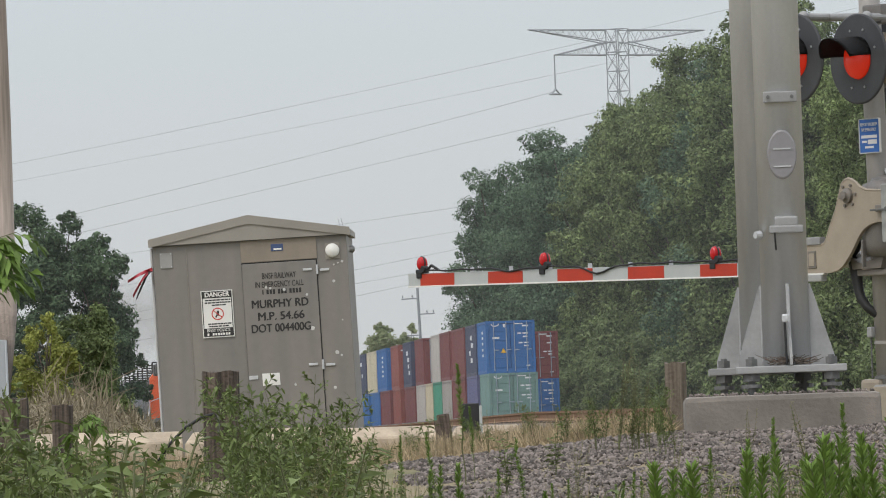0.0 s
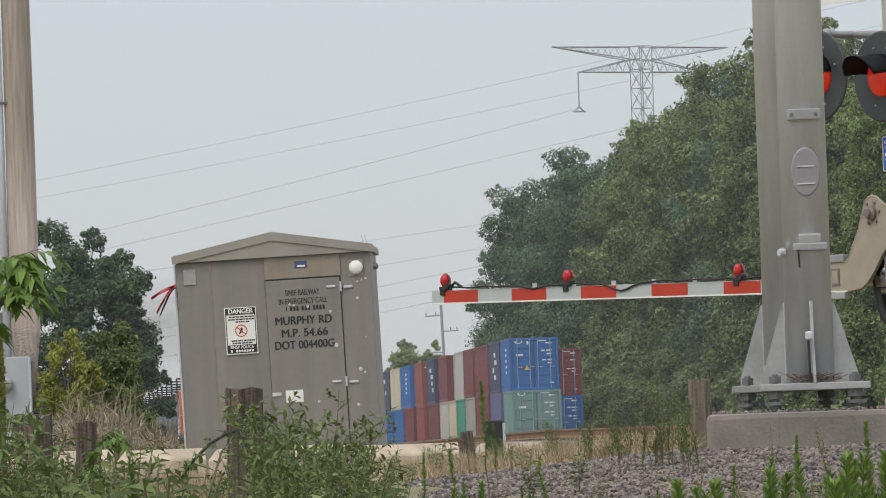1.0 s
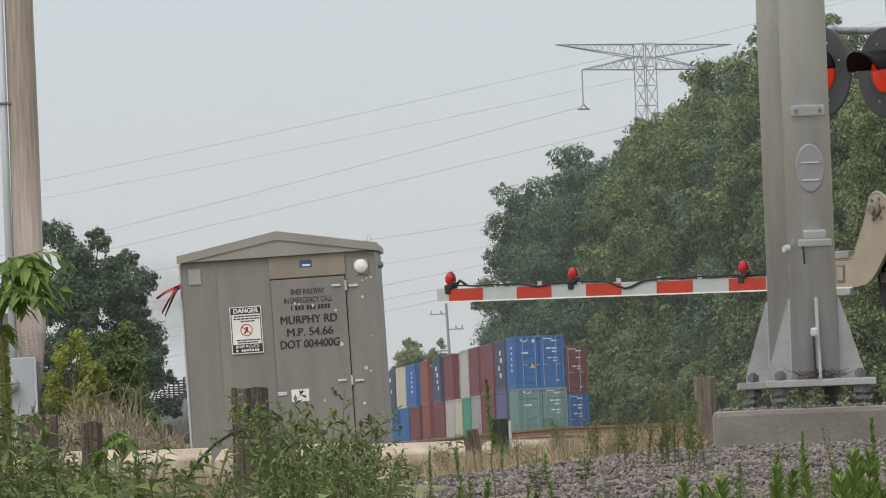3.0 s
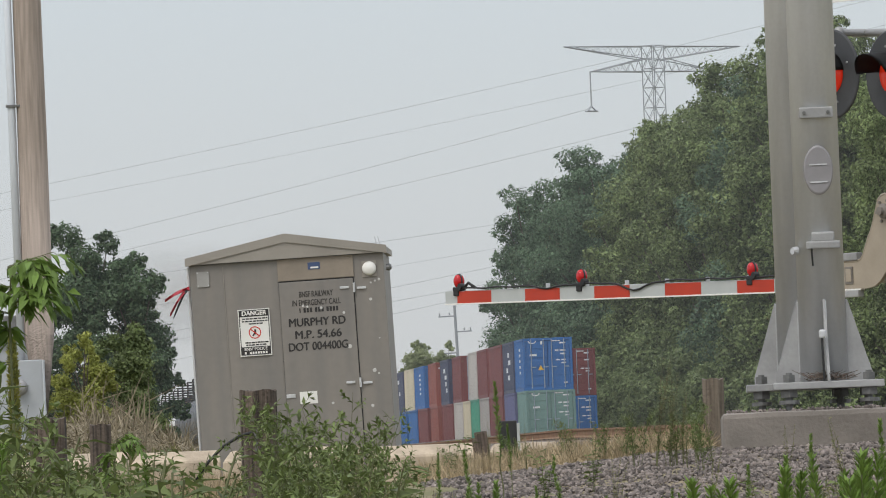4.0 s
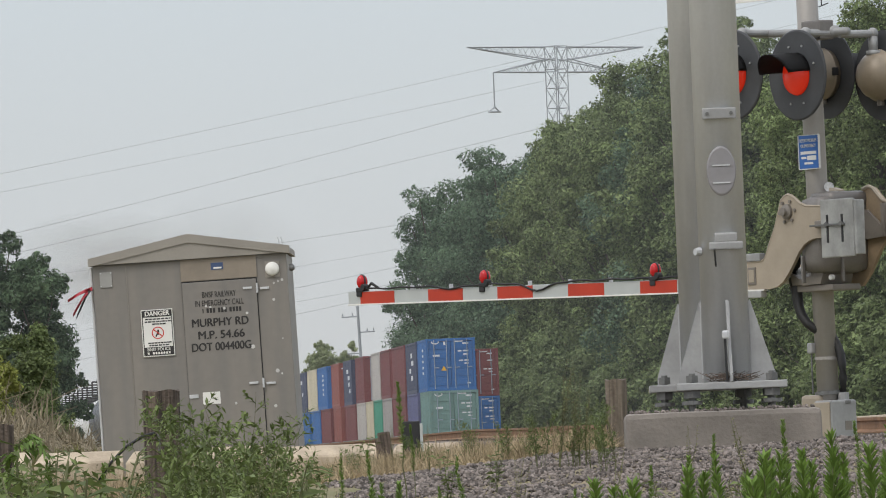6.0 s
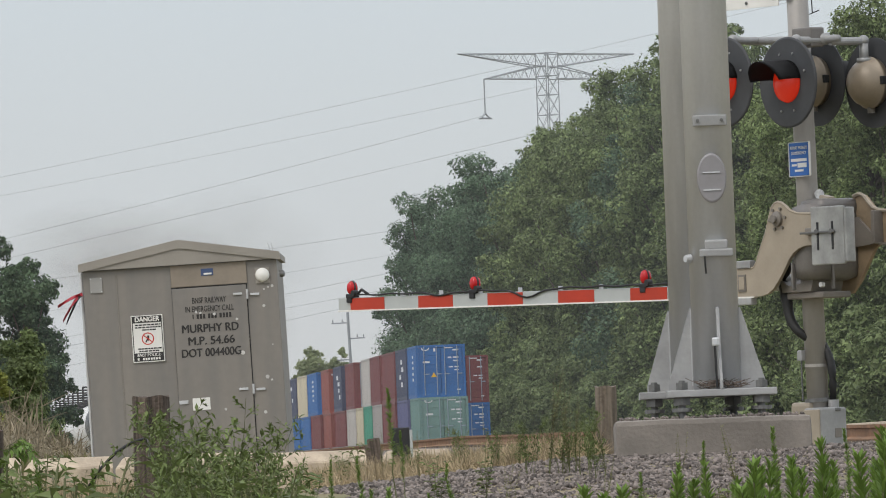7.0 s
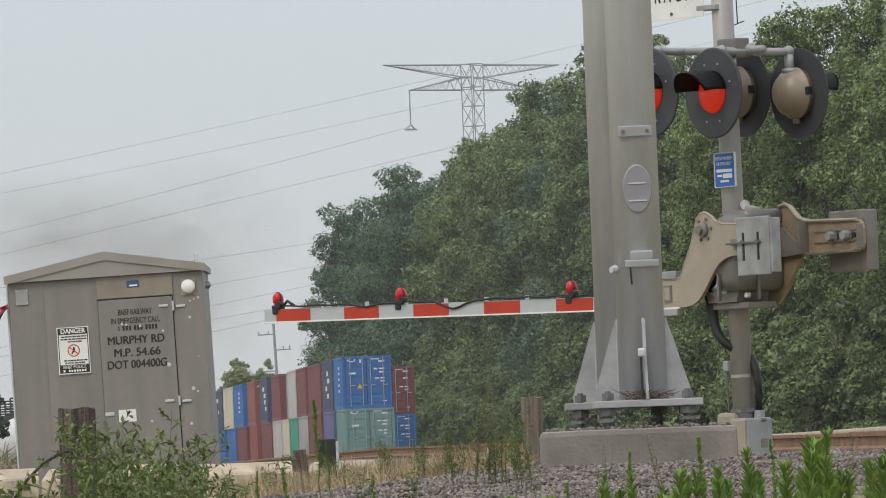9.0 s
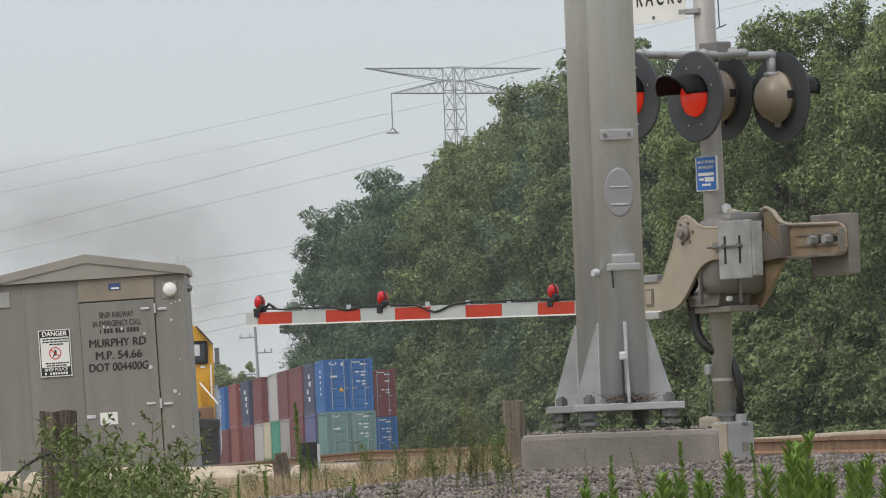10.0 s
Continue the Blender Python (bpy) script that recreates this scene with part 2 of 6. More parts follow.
def bm_prism(bm, outline, y0, y1, axis="y"):
    """Extrudes an outline in the x-z plane from y0 to y1."""
    f = [bm.verts.new((x, y0, z)) for x, z in outline]
    k = [bm.verts.new((x, y1, z)) for x, z in outline]
    bm.faces.new(f)
    bm.faces.new(k[::-1])
    for i in range(len(f)):
        j = (i + 1) % len(f)
        bm.faces.new((f[i], k[i], k[j], f[j]))
    bmesh.ops.recalc_face_normals(bm, faces=bm.faces)
    return f + k


def prism(outline, y0, y1):
    bm = bmesh.new()
    bm_prism(bm, outline, y0, y1)
    return bm


def bm_lathe(bm, profile, n=24, m=None):
    """Turns a profile of (radius, height) round z."""
    rings = []
    vs = []
    for r, h in profile:
        ring = [bm.verts.new((r * math.cos(2 * math.pi * k / n), r * math.sin(2 * math.pi * k / n), h)) for k in range(n)]
        rings.append(ring)
        vs += ring
    for a, b in zip(rings, rings[1:]):
        for k in range(n):
            bm.faces.new((a[k], a[(k + 1) % n], b[(k + 1) % n], b[k]))
    bm.faces.new(rings[0][::-1])
    bm.faces.new(rings[-1])
    if m is not None:
        bmesh.ops.transform(bm, matrix=m, verts=vs)


def lathe(profile, n=24, m=None):
    bm = bmesh.new()
    bm_lathe(bm, profile, n, m)
    return bm


def lettering(text, size, m, mat, parent, name="lettering", wide=1.0, label="", bold=0.025):
    """Words as a flat mesh, made with the built-in font; x along the line, y up."""
    cu = bpy.data.curves.new(name, "FONT")
    cu.body, cu.size, cu.align_x, cu.align_y, cu.extrude = text, size, "CENTER", "CENTER", 0.0008
    tmp = bpy.data.objects.new(name, cu)
    scene.collection.objects.link(tmp)
    me = bpy.data.meshes.new_from_object(tmp.evaluated_get(bpy.context.evaluated_depsgraph_get()))
    bpy.data.objects.remove(tmp)
    bpy.data.curves.remove(cu)
    # a second strike beside the first thickens the strokes
    bm = bmesh.new()
    bm.from_mesh(me)
    again = bmesh.ops.duplicate(bm, geom=bm.verts[:] + bm.edges[:] + bm.faces[:])
    bmesh.ops.translate(bm, vec=(size * bold, size * bold * 0.5, 0.0006), verts=[v for v in again["geom"] if isinstance(v, bmesh.types.BMVert)])
    bm.to_mesh(me)
    bm.free()
    me.transform(m @ Matrix.Diagonal((wide, 1, 1, 1)))
    me.materials.clear()
    me.materials.append(mat)
    ob = new(name, me)
    ob.parent = parent
    if label:
        tagged(ob, label)
    return ob


def quads(name, verts, faces, mat, parent=None, label=""):
    me = bpy.data.meshes.new(name)
    me.from_pydata(verts, [], faces)
    me.materials.append(mat)
    ob = new(name, me)
    if parent is not None:
        ob.parent = parent
    if label:
        tagged(ob, label)
    return ob


FACE = pose(0, 0, 0, 90, 0, 0)        # turns writing upright, facing -y


# ---------------------------------------------------------------- the ground and the tracks
TRACK = -0.078                        # the tracks run away as x = x0 + TRACK * y


def smoothstep(a, b, x):
    x = max(0.0, min(1.0, (x - a) / (b - a)))
    return x * x * (3 - 2 * x)


def ground_z(x, y):
    near = 0.25 + 0.75 * smoothstep(12, 46, y)
    bank = smoothstep(44, 57, y) * (0.30 + 0.22 * smoothstep(-2.6, 0.6, x + (y - 50) * 0.02))
    z = near + bank
    z += 0.05 * noise.noise(Vector((x * 0.7, y * 0.35, 0))) + 0.02 * noise.noise(Vector((x * 3, y * 2, 4)))
    far = smoothstep(90, 160, y)
    return z * (1 - far) + (1.25 + 0.1 * noise.noise(Vector((x * 0.05, y * 0.05, 2)))) * far


def build_ground():
    ys = [-60, -30, -10, 0] + [5 + 2.5 * i for i in range(12)] + [35 + 0.5 * i for i in range(110)] + [92 + 4 * i for i in range(30)] + [230, 280, 350, 450, 600, 800, 1100, 1600, 2400, 3600, 4800]
    us = [-3000, -900, -300, -120, -60, -30, -18] + [-12 + 0.4 * i for i in range(61)] + [18, 30, 60, 120, 300, 900, 3000]
    verts = [(u, y, ground_z(u, y)) for y in ys for u in us]
    n = len(us)
    faces = [(j * n + i, j * n + i + 1, (j + 1) * n + i + 1, (j + 1) * n + i) for j in range(len(ys) - 1) for i in range(n - 1)]
    g = quads("ground", verts, faces, M_SOIL)
    for p in g.data.polygons:
        p.use_smooth = True
    tagged(g, "dry grassy ground sloping up to the railway", "ground", kind="structure")


build_ground()
RAIL_Z = 2.1


def build_track(x0, y0, y1, label, run=TRACK, fall=0.0):
    m = Matrix.Translation((x0 + run * y0, y0, RAIL_Z - fall)) @ pose(0, 0, 0, 0, 0, math.degrees(math.atan(-run))) @ pose(0, 0, 0, math.degrees(math.atan(fall / (y1 - y0))))
    length = (y1 - y0) * math.hypot(1, run)
    t = thing("railway_track", m, label, "track", "railway tracks", "structure")
    bm = bmesh.new()
    bm_prism(bm, [(-3.4, -0.9), (-1.75, -0.20), (1.75, -0.20), (3.4, -0.9)], 0, length)
    part("ballast_bed", bm, M_BALLAST, t)
    prof = [(-0.07, -0.17), (0.07, -0.17), (0.07, -0.155), (0.012, -0.13), (0.012, -0.045), (0.036, -0.035), (0.036, 0), (-0.036, 0), (-0.036, -0.035), (-0.012, -0.045), (-0.012, -0.13), (-0.07, -0.155)]
    for s in (-0.755, 0.755):
        part("rail", prism([(x + s, z) for x, z in prof], 0, length), M_RUST, t, "rusty steel rail")
    bm = bmesh.new()
    k = 0.3
    vs, fs = [], []
    while k < min(length, 240):
        b = len(vs)
        vs += [(sx * 1.3, k + sy * 0.11, z) for z in (-0.26, -0.172) for sx, sy in ((-1, -1), (1, -1), (1, 1), (-1, 1))]
        fs += [(b + 4, b + 5, b + 6, b + 7), (b, b + 1, b + 5, b + 4), (b + 1, b + 2, b + 6, b + 5), (b + 2, b + 3, b + 7, b + 6), (b + 3, b, b + 4, b + 7)]
        k += 0.54
    bm.free()
    tagged(quads("sleepers", vs, fs, M_POST, t), kind="stuff")
    return t


MAIN, MAIN_RUN, SIDING, SIDING_2, SIDING_RUN = 11.08, -0.0695, 27.9, 32.2, -0.0733
build_track(MAIN, 60, 170, "main railway track dipping to the road crossing", MAIN_RUN, 0.45)
build_track(MAIN, 170, 1500, "main railway track with rusty rails on ballast", MAIN_RUN)
build_track(SIDING, 200, 1500, "yard siding with rusty rails on ballast", SIDING_RUN)
build_track(SIDING_2, 200, 1500, "second yard siding behind the first", SIDING_RUN)


# ---------------------------------------------------------------- signal equipment shed
M_SHED_TAN = material("tan_weathered_panel", (0.250, 0.212, 0.168), 0.55, 0, 0.14, 3, 40)
M_CHIP_DULL = material("dull_patch_metal", (0.30, 0.295, 0.28), 0.5, 0, 0.14, 4, 40)
M_CHIP = material("bare_metal_chip", (0.50, 0.49, 0.47), 0.5, 0, 0.1, 20, 80)


def build_shed():
    m = pose(-3.295, 85.0, 1.275) @ pose(0, 0, 0, 0, -1.7, 0)
    s = thing("signal_equipment_shed", m, "grey weathered aluminium railway signal shed with a low gable roof", "shed")
    W, D, H0, H1 = 0.915, 1.9, 0.22, 2.20
    part("foundation_leg", box((-0.7, 0.25, 0.12), (0.16, 0.16, 0.9), 0.01), M_CONC, s)
    part("foundation_leg", box((0.7, 0.25, 0.12), (0.16, 0.16, 0.9), 0.01), M_CONC, s)
    part("foundation_leg", box((-0.7, 1.65, 0.12), (0.16, 0.16, 0.9), 0.01), M_CONC, s)
    part("foundation_leg", box((0.7, 1.65, 0.12), (0.16, 0.16, 0.9), 0.01), M_CONC, s)
    part("body", box((0, D / 2, (H0 + H1 + 0.03) / 2), (2 * W, D, H1 + 0.03 - H0), 0.008), M_SHED, s)
    # dark strip painted in as the shadow line under the overhanging gable
    part("eave_shadow_gap", box((0, -0.004, H1 + 0.031), (2 * W + 0.02, 0.008, 0.010)), M_BOLT, s)
    # gable roof with an overhang, its fascia folded down over the front
    bm = bmesh.new()
    bm_prism(bm, [(-W - 0.03, H1 + 0.034), (W + 0.03, H1 + 0.034), (W + 0.03, H1 + 0.090), (0.0, H1 + 0.265), (-W - 0.03, H1 + 0.090)], -0.045, D + 0.05)
    part("roof", bm, M_SHED_LIGHT, s, "pale folded metal gable roof")
    bm = bmesh.new()
    for sx in (-1, 1):
        f = [(0, H1 + 0.272), (sx * (W + 0.035), H1 + 0.098), (sx * (W + 0.035), H1 + 0.022), (0, H1 + 0.19)]
        bm_prism(bm, f if sx > 0 else f[::-1], -0.058, -0.046)
    part("roof_edge", bm, M_SHED_LIGHT, s, "folded metal roof edge strip")
    part("corner_post", box((-0.60, -0.003, (H0 + H1) / 2), (0.004, 0.006, H1 - H0)), M_SHED_LIGHT, s)
    # header panel over the door
    part("header_panel", box((0.270, -0.007, H1 - 0.074), (0.715, 0.014, 0.204), 0.003), M_SHED_TAN, s, "bare metal panel above the door")
    # door
    dx, dw, dz0, dz1 = 0.265, 0.70, H0 + 0.02, H1 - 0.190
    d = part("door", box((dx, -0.010, (dz0 + dz1) / 2), (dw, 0.020, dz1 - dz0), 0.004), M_SHED, s, "closed grey metal door with stencilled lettering")
    part("door_gap", box((dx - dw / 2 - 0.004, -0.002, (dz0 + dz1) / 2), (0.003, 0.006, dz1 - dz0)), M_BOLT, d)
    part("door_gap", box((dx + dw / 2 + 0.004, -0.002, (dz0 + dz1) / 2), (0.009, 0.006, dz1 - dz0)), M_BLACK, d)
    part("door_gap", box((dx, -0.002, dz1 + 0.005), (dw + 0.015, 0.006, 0.009)), M_BLACK, d)
    for z in (dz1 - 0.085, dz0 + 0.79):
        part("hinge", box((dx + dw / 2 - 0.085, -0.026, z), (0.085, 0.012, 0.022), 0.003), M_GALV, d, "bright metal hinge")
        part("hinge", box((dx + dw / 2 + 0.075, -0.008, z - 0.012), (0.085, 0.016, 0.022), 0.003), M_GALV, d, "bright metal hinge")
        part("hinge_pin", rod((dx + dw / 2 + 0.006, -0.022, z - 0.05), (dx + dw / 2 + 0.006, -0.022, z + 0.04), 0.011), M_GALV, d)
    part("latch_plate", box((-0.04, -0.024, dz0 + 0.70), (0.085, 0.010, 0.035), 0.003), M_GALV, d)
    rows = [("BNSF RAILWAY", 0.078, 1.884, -0.008, 0.60), ("IN EMERGENCY CALL", 0.078, 1.804, -0.008, 0.61)]
    for text, size, z, x, wd in rows:
        lettering(text, size, Matrix.Translation((dx + x, -0.022, z)) @ FACE, M_INK, d, "stencil_lettering", wd)
    x = dx - 0.008 - 0.165
    for k, wd in enumerate((0.014, 0, 0.03, 0.03, 0.03, 0, 0.03, 0.03, 0.03, 0, 0.03, 0.03, 0.03, 0.03)):
        if wd:
            part("painted_bar", box((x + wd / 2, -0.0212, 1.737), (wd * 0.72, 0.002, 0.044)), M_INK, d)
        x += max(wd, 0.018)
    for text, size, z, x, wd in (("MURPHY RD", 0.108, 1.620, -0.016, 0.90), ("M.P. 54.66", 0.108, 1.503, -0.013, 0.97), ("DOT 004400G", 0.108, 1.391, -0.018, 0.85)):
        lettering(text, size, Matrix.Translation((dx + x, -0.022, z)) @ FACE, M_INK, d, "stencil_lettering", wd, "", 0.068)
    # patch plates, blemishes and small fittings on the front
    part("label_plate", box((0.257, -0.0165, H1 - 0.050), (0.115, 0.006, 0.066), 0.002), M_LABEL_BLUE, s, "small blue maker's label")
    part("label_band", box((0.262, -0.020, H1 - 0.066), (0.075, 0.003, 0.016)), M_SIGN_WHITE, s)
    part("vent_cover", lathe([(0.066, 0), (0.066, 0.012), (0.05, 0.028), (0.0005, 0.034)], 28, Matrix.Translation((0.775, -0.012, H1 - 0.112)) @ pose(0, 0, 0, 90, 0, 0)), M_SIGN_WHITE, s, "round white vent cover", True)
    part("vent_backing", box((0.775, -0.006, H1 - 0.115), (0.135, 0.010, 0.15), 0.002), M_SHED_LIGHT, s)
    part("patch_plate", box((-0.793, -0.006, H1 - 0.107), (0.115, 0.010, 0.145), 0.002), M_CHIP_DULL, s, "square bare metal patch plate")
    for x in (-0.842, -0.744):
        for z in (-0.045, -0.168):
            part("rivet", lathe([(0.007, 0), (0.005, 0.004), (0.0005, 0.005)], 8, Matrix.Translation((x, -0.010, H1 + z)) @ pose(0, 0, 0, 90, 0, 0)), M_GALV, s)
    part("notice", box((0.125, -0.023, 0.915), (0.165, 0.004, 0.115), 0.001), M_SIGN_WHITE, d, "small white notice, peeling")
    part("notice_mark", box((0.155, -0.0265, 0.905), (0.05, 0.002, 0.010), 0, pose(0, 0, 0, 0, 35, 0)), M_INK, d)
    rng = random.Random(5)
    for x, z, r in ((0.30, 1.75, 0.018), (0.17, 1.77, 0.014), (0.545, 1.37, 0.026), (0.77, 1.80, 0.018), (0.82, 1.97, 0.012), (0.86, 1.98, 0.016), (0.76, 1.13, 0.024), (0.72, 0.80, 0.02), (0.13, 1.78, 0.015),
                    (0.51, 1.69, 0.016), (0.80, 1.10, 0.013), (0.78, 1.955, 0.012), (0.35, 0.85, 0.016), (0.83, 1.43, 0.008)):
        part("paint_chip", lathe([(r * 0.8, 0), (r * 0.7, 0.002), (0.0005, 0.0025)], 9, Matrix.Translation((x, -0.0212 if x < 0.6 else -0.0012, z)) @ pose(0, 0, 0, 90, 0, 0)), M_CHIP, s)
    for x in (0.87, 0.90):
        part("antenna_stub", rod((x, 0.2, H1 + 0.05), (x - 0.03, 0.2, H1 + 0.19), 0.006, 0.004, 6), M_GALV, s)
    part("side_lamp", lathe([(0.03, 0), (0.035, 0.03), (0.02, 0.05)], 12, Matrix.Translation((W + 0.02, 0.05, H1 - 0.11)) @ pose(0, 0, 0, 0, 90, 0)), M_BOLT, s)
    part("side_conduit", rod((-W - 0.018, 0.12, 0.3), (-W - 0.018, 0.12, H1 + 0.02), 0.014), M_GALV, s)
    # danger sign
    g = thing("danger_sign", m @ pose(-0.339, -0.010, 1.562) @ Matrix.Scale(0.95, 4), "white danger notice with a red no-trespassing symbol on the shed", "sign")
    part("panel", box((0, 0, 0), (0.315, 0.010, 0.465), 0.002), M_SIGN_WHITE, g)
    part("header_band", box((0, -0.0065, 0.190), (0.285, 0.003, 0.062)), M_INK, g)
    lettering("DANGER", 0.066, Matrix.Translation((0, -0.0092, 0.190)) @ FACE, M_SIGN_WHITE, g, "lettering", 0.92, "", 0.07)
    bm = bmesh.new()
    for sx in (-1, 1):
        bm_box(bm, (sx * 0.1445, -0.0062, -0.0), (0.008, 0.002, 0.44))
    bm_box(bm, (0, -0.0062, 0.222), (0.297, 0.002, 0.006))
    part("border", bm, M_INK, g)
    part("footer_band", box((0, -0.0065, -0.180), (0.285, 0.003, 0.082)), M_INK, g)
    lettering("BNSF POLICE", 0.043, Matrix.Translation((0, -0.0092, -0.163)) @ FACE, M_SIGN_WHITE, g, "lettering", 0.92)
    for k in range(9):
        if k != 1:
            part("number_bar", box((-0.105 + k * 0.026, -0.0085, -0.200), (0.018, 0.002, 0.022)), M_SIGN_WHITE, g)
    for z, wd in ((0.138, 0.24), (0.113, 0.25), (0.088, 0.11), (-0.098, 0.21), (-0.122, 0.19)):
        x = -wd / 2
        while x < wd / 2:
            q = rng.uniform(0.018, 0.045)
            part("text_bar", box((x + q / 2, -0.0062, z), (q * 0.82, 0.002, 0.013)), M_INK, g)
            x += q
    bm = bmesh.new()
    n = 28
    for k in range(n):
        a = 2 * math.pi * k / n
        bm_box(bm, (0.056 * math.cos(a), -0.0062, 0.0 + 0.056 * math.sin(a)), (0.0135, 0.002, 0.010), 0, pose(0, 0, 0, 0, -math.degrees(a) - 90, 0))
    bm_box(bm, (0, -0.0074, 0.0), (0.105, 0.002, 0.010), 0, pose(0, 0, 0, 0, 40, 0))
    part("prohibition_ring", bm, M_INK_RED, g, "red ring with a slash")
    bm = bmesh.new()
    bm_box(bm, (0.004, -0.0060, 0.006), (0.020, 0.002, 0.05))
    bm_box(bm, (-0.012, -0.0060, -0.018), (0.014, 0.002, 0.04), 0, pose(0, 0, 0, 0, 30, 0))
    part("symbol", bm, M_INK, g)
    # red ribbon tied at the corner
    r = thing("red_ribbon", m @ pose(-0.93, 0.05, 2.02), "torn red and dark plastic ribbon tied to the shed corner", "ribbon")
    rng = random.Random(2)
    for k, (dx_, dz_, mt) in enumerate(((-0.24, -0.10, M_RIBBON), (-0.20, -0.24, M_RIBBON), (-0.17, -0.27, M_BLACK), (-0.10, -0.03, M_RIBBON))):
        vs, fs = [], []
        for i in range(9):
            q = i / 8
            x, z = dx_ * q, dz_ * q ** 1.4
            vs += [(x, 0.02 * math.sin(q * 5 + k), z + 0.017 * (1 - 0.4 * q)), (x + 0.003, 0.03 * math.cos(q * 6 + k), z - 0.017 * (1 - 0.4 * q))]
            if i:
                fs.append((2 * i - 2, 2 * i - 1, 2 * i + 1, 2 * i))
        st = quads("strip", vs, fs, mt, r)
        md = st.modifiers.new("thickness", "SOLIDIFY")
        md.thickness = 0.003


build_shed()


# ---------------------------------------------------------------- cantilever signal structure
def build_cantilever():
    m = pose(1.13, 56.9, 1.76)
    c = thing("cantilever_mast", m, "twin-tube galvanised steel cantilever signal mast on a bolted base", "mast")
    for i, (x, y, px0, px1) in enumerate(((0.0, 0.0, -0.345, 0.345), (-0.165, 0.62, -0.345, 0.345))):
        tx = x - 0.022 + 0.036 * i
        part("tube", rod((tx, y, 0.13), (tx - 0.004, y, 7.5), 0.150, 0.143, 40), M_GALV, c, "galvanised steel tube", True)
        bp = part("base_plate", box((x, y, 0.152), (0.69, 0.60, 0.045), 0.006), M_GALV_DARK, c)
        for a in (-4, 86, 176, 274):
            r = math.radians(a)
            d = Vector((math.cos(r), math.sin(r), 0))
            bm = bmesh.new()
            bm_prism(bm, [(0.140, 0.172), (0.305, 0.172), (0.305, 0.215), (0.160, 0.685), (0.140, 0.685)], -0.009, 0.009)
            bmesh.ops.transform(bm, matrix=Matrix.Translation((tx, y, 0.003)) @ pose(0, 0, 0, 0, 0, a), verts=bm.verts)
            part("gusset", bm, M_GALV_DARK, c)
            bm = bmesh.new()
            bm_rod(bm, (0.152, 0.010, 0.20), (0.150, 0.010, 0.68), 0.006, None, 5)
            bmesh.ops.transform(bm, matrix=Matrix.Translation((tx, y, 0.003)) @ pose(0, 0, 0, 0, 0, a), verts=bm.verts)
            part("weld_bead", bm, M_GALV, c)
        for sx in (-1, 1):
            for sy in (-1, 1):
                for k, f in ((0.25, 0.23),):
                    bx, by = x + sx * k, y + sy * f
                    b = part("anchor_bolt", rod((bx, by, -0.03), (bx, by, 0.235), 0.020, None, 10), M_BOLT, c)
                    for z0, z1, rr, nn in ((0.178, 0.222, 0.042, 6), (0.082, 0.129, 0.056, 6), (0.040, 0.062, 0.062, 12)):
                        part("nut", rod((bx, by, z0), (bx, by, z1), rr, None, nn), M_BOLT, b)
    part("bracket_plate", box((-0.012, -0.155, 1.862), (0.215, 0.030, 0.070), 0.008), M_GALV_DARK, c)
    for sx in (-0.075, 0.075):
        part("bolt_head", rod((-0.012 + sx, -0.168, 1.862), (-0.012 + sx, -0.180, 1.862), 0.012, None, 6), M_BOLT, c)
    h = part("handhole_cover", lathe([(0.093, 0), (0.093, 0.012), (0.085, 0.018), (0.0005, 0.020)], 36, Matrix.Translation((-0.012, -0.150, 1.500)) @ Matrix.Diagonal((1, 1, 1.68, 1)) @ pose(0, 0, 0, 90, 0, 0)), M_COVER, c, "oval bolted handhole cover")
    part("cover_bar", box((-0.012, -0.171, 1.535), (0.11, 0.008, 0.008)), M_GALV, h)
    part("cover_bar", box((-0.012, -0.171, 1.425), (0.11, 0.008, 0.008)), M_GALV, h)
    part("clamp_plate", box((0.0, -0.155, 1.030), (0.215, 0.045, 0.050), 0.01), M_GALV_DARK, c)
    part("clamp_block", box((0.0, -0.150, 1.080), (0.145, 0.04, 0.065), 0.012), M_GALV_DARK, c)
    part("seam_clip", box((-0.03, -0.290, 0.47), (0.045, 0.05, 0.055), 0.012), M_GALV, c, "bright cast ground clamp")
    part("ground_wire", rod((-0.035, -0.300, 0.45), (-0.030, -0.300, 0.178), 0.007, None, 6), M_BLACK, c, "dark ground wire")
    part("cable_clip", rod((-0.165, -0.06, 1.0), (-0.195, -0.08, 1.0), 0.030, 0.022, 10), M_GALV, c)
    part("hanging_strap", rod((-0.075, -0.180, 1.01), (-0.070, -0.172, 0.90), 0.006, None, 6), M_BLACK, c)
    bm = bmesh.new()
    rng = random.Random(11)
    for k in range(90):
        x, y = rng.uniform(-0.14, 0.12), rng.uniform(-0.28, -0.17)
        z = 0.178 + rng.uniform(0, 0.03)
        a = rng.uniform(0, 6.3)
        bm_rod(bm, (x, y, z), (x + 0.09 * math.cos(a), y + 0.03 * math.sin(a), z + rng.uniform(0, 0.045)), 0.004, 0.002, 3)
    tagged(part("twig_heap", bm, M_POST, c, "heap of twigs caught on the base plate"), kind="stuff")
    f = thing("concrete_pedestal", pose(1.06, 57.05, 0.0), "weathered concrete foundation block strewn with stones under the mast", "foundation")
    bm = bmesh.new()
    bm_box(bm, (0, 0, 1.36), (1.22, 1.7, 0.79), 0.035)
    bmesh.ops.subdivide_edges(bm, edges=bm.edges[:], cuts=3, use_grid_fill=True)
    for v in bm.verts:
        v.co += 0.006 * Vector(noise.noise_vector(v.co * 7))
    part("block", bm, M_CONC, f, "weathered concrete block")
    bm = bmesh.new()
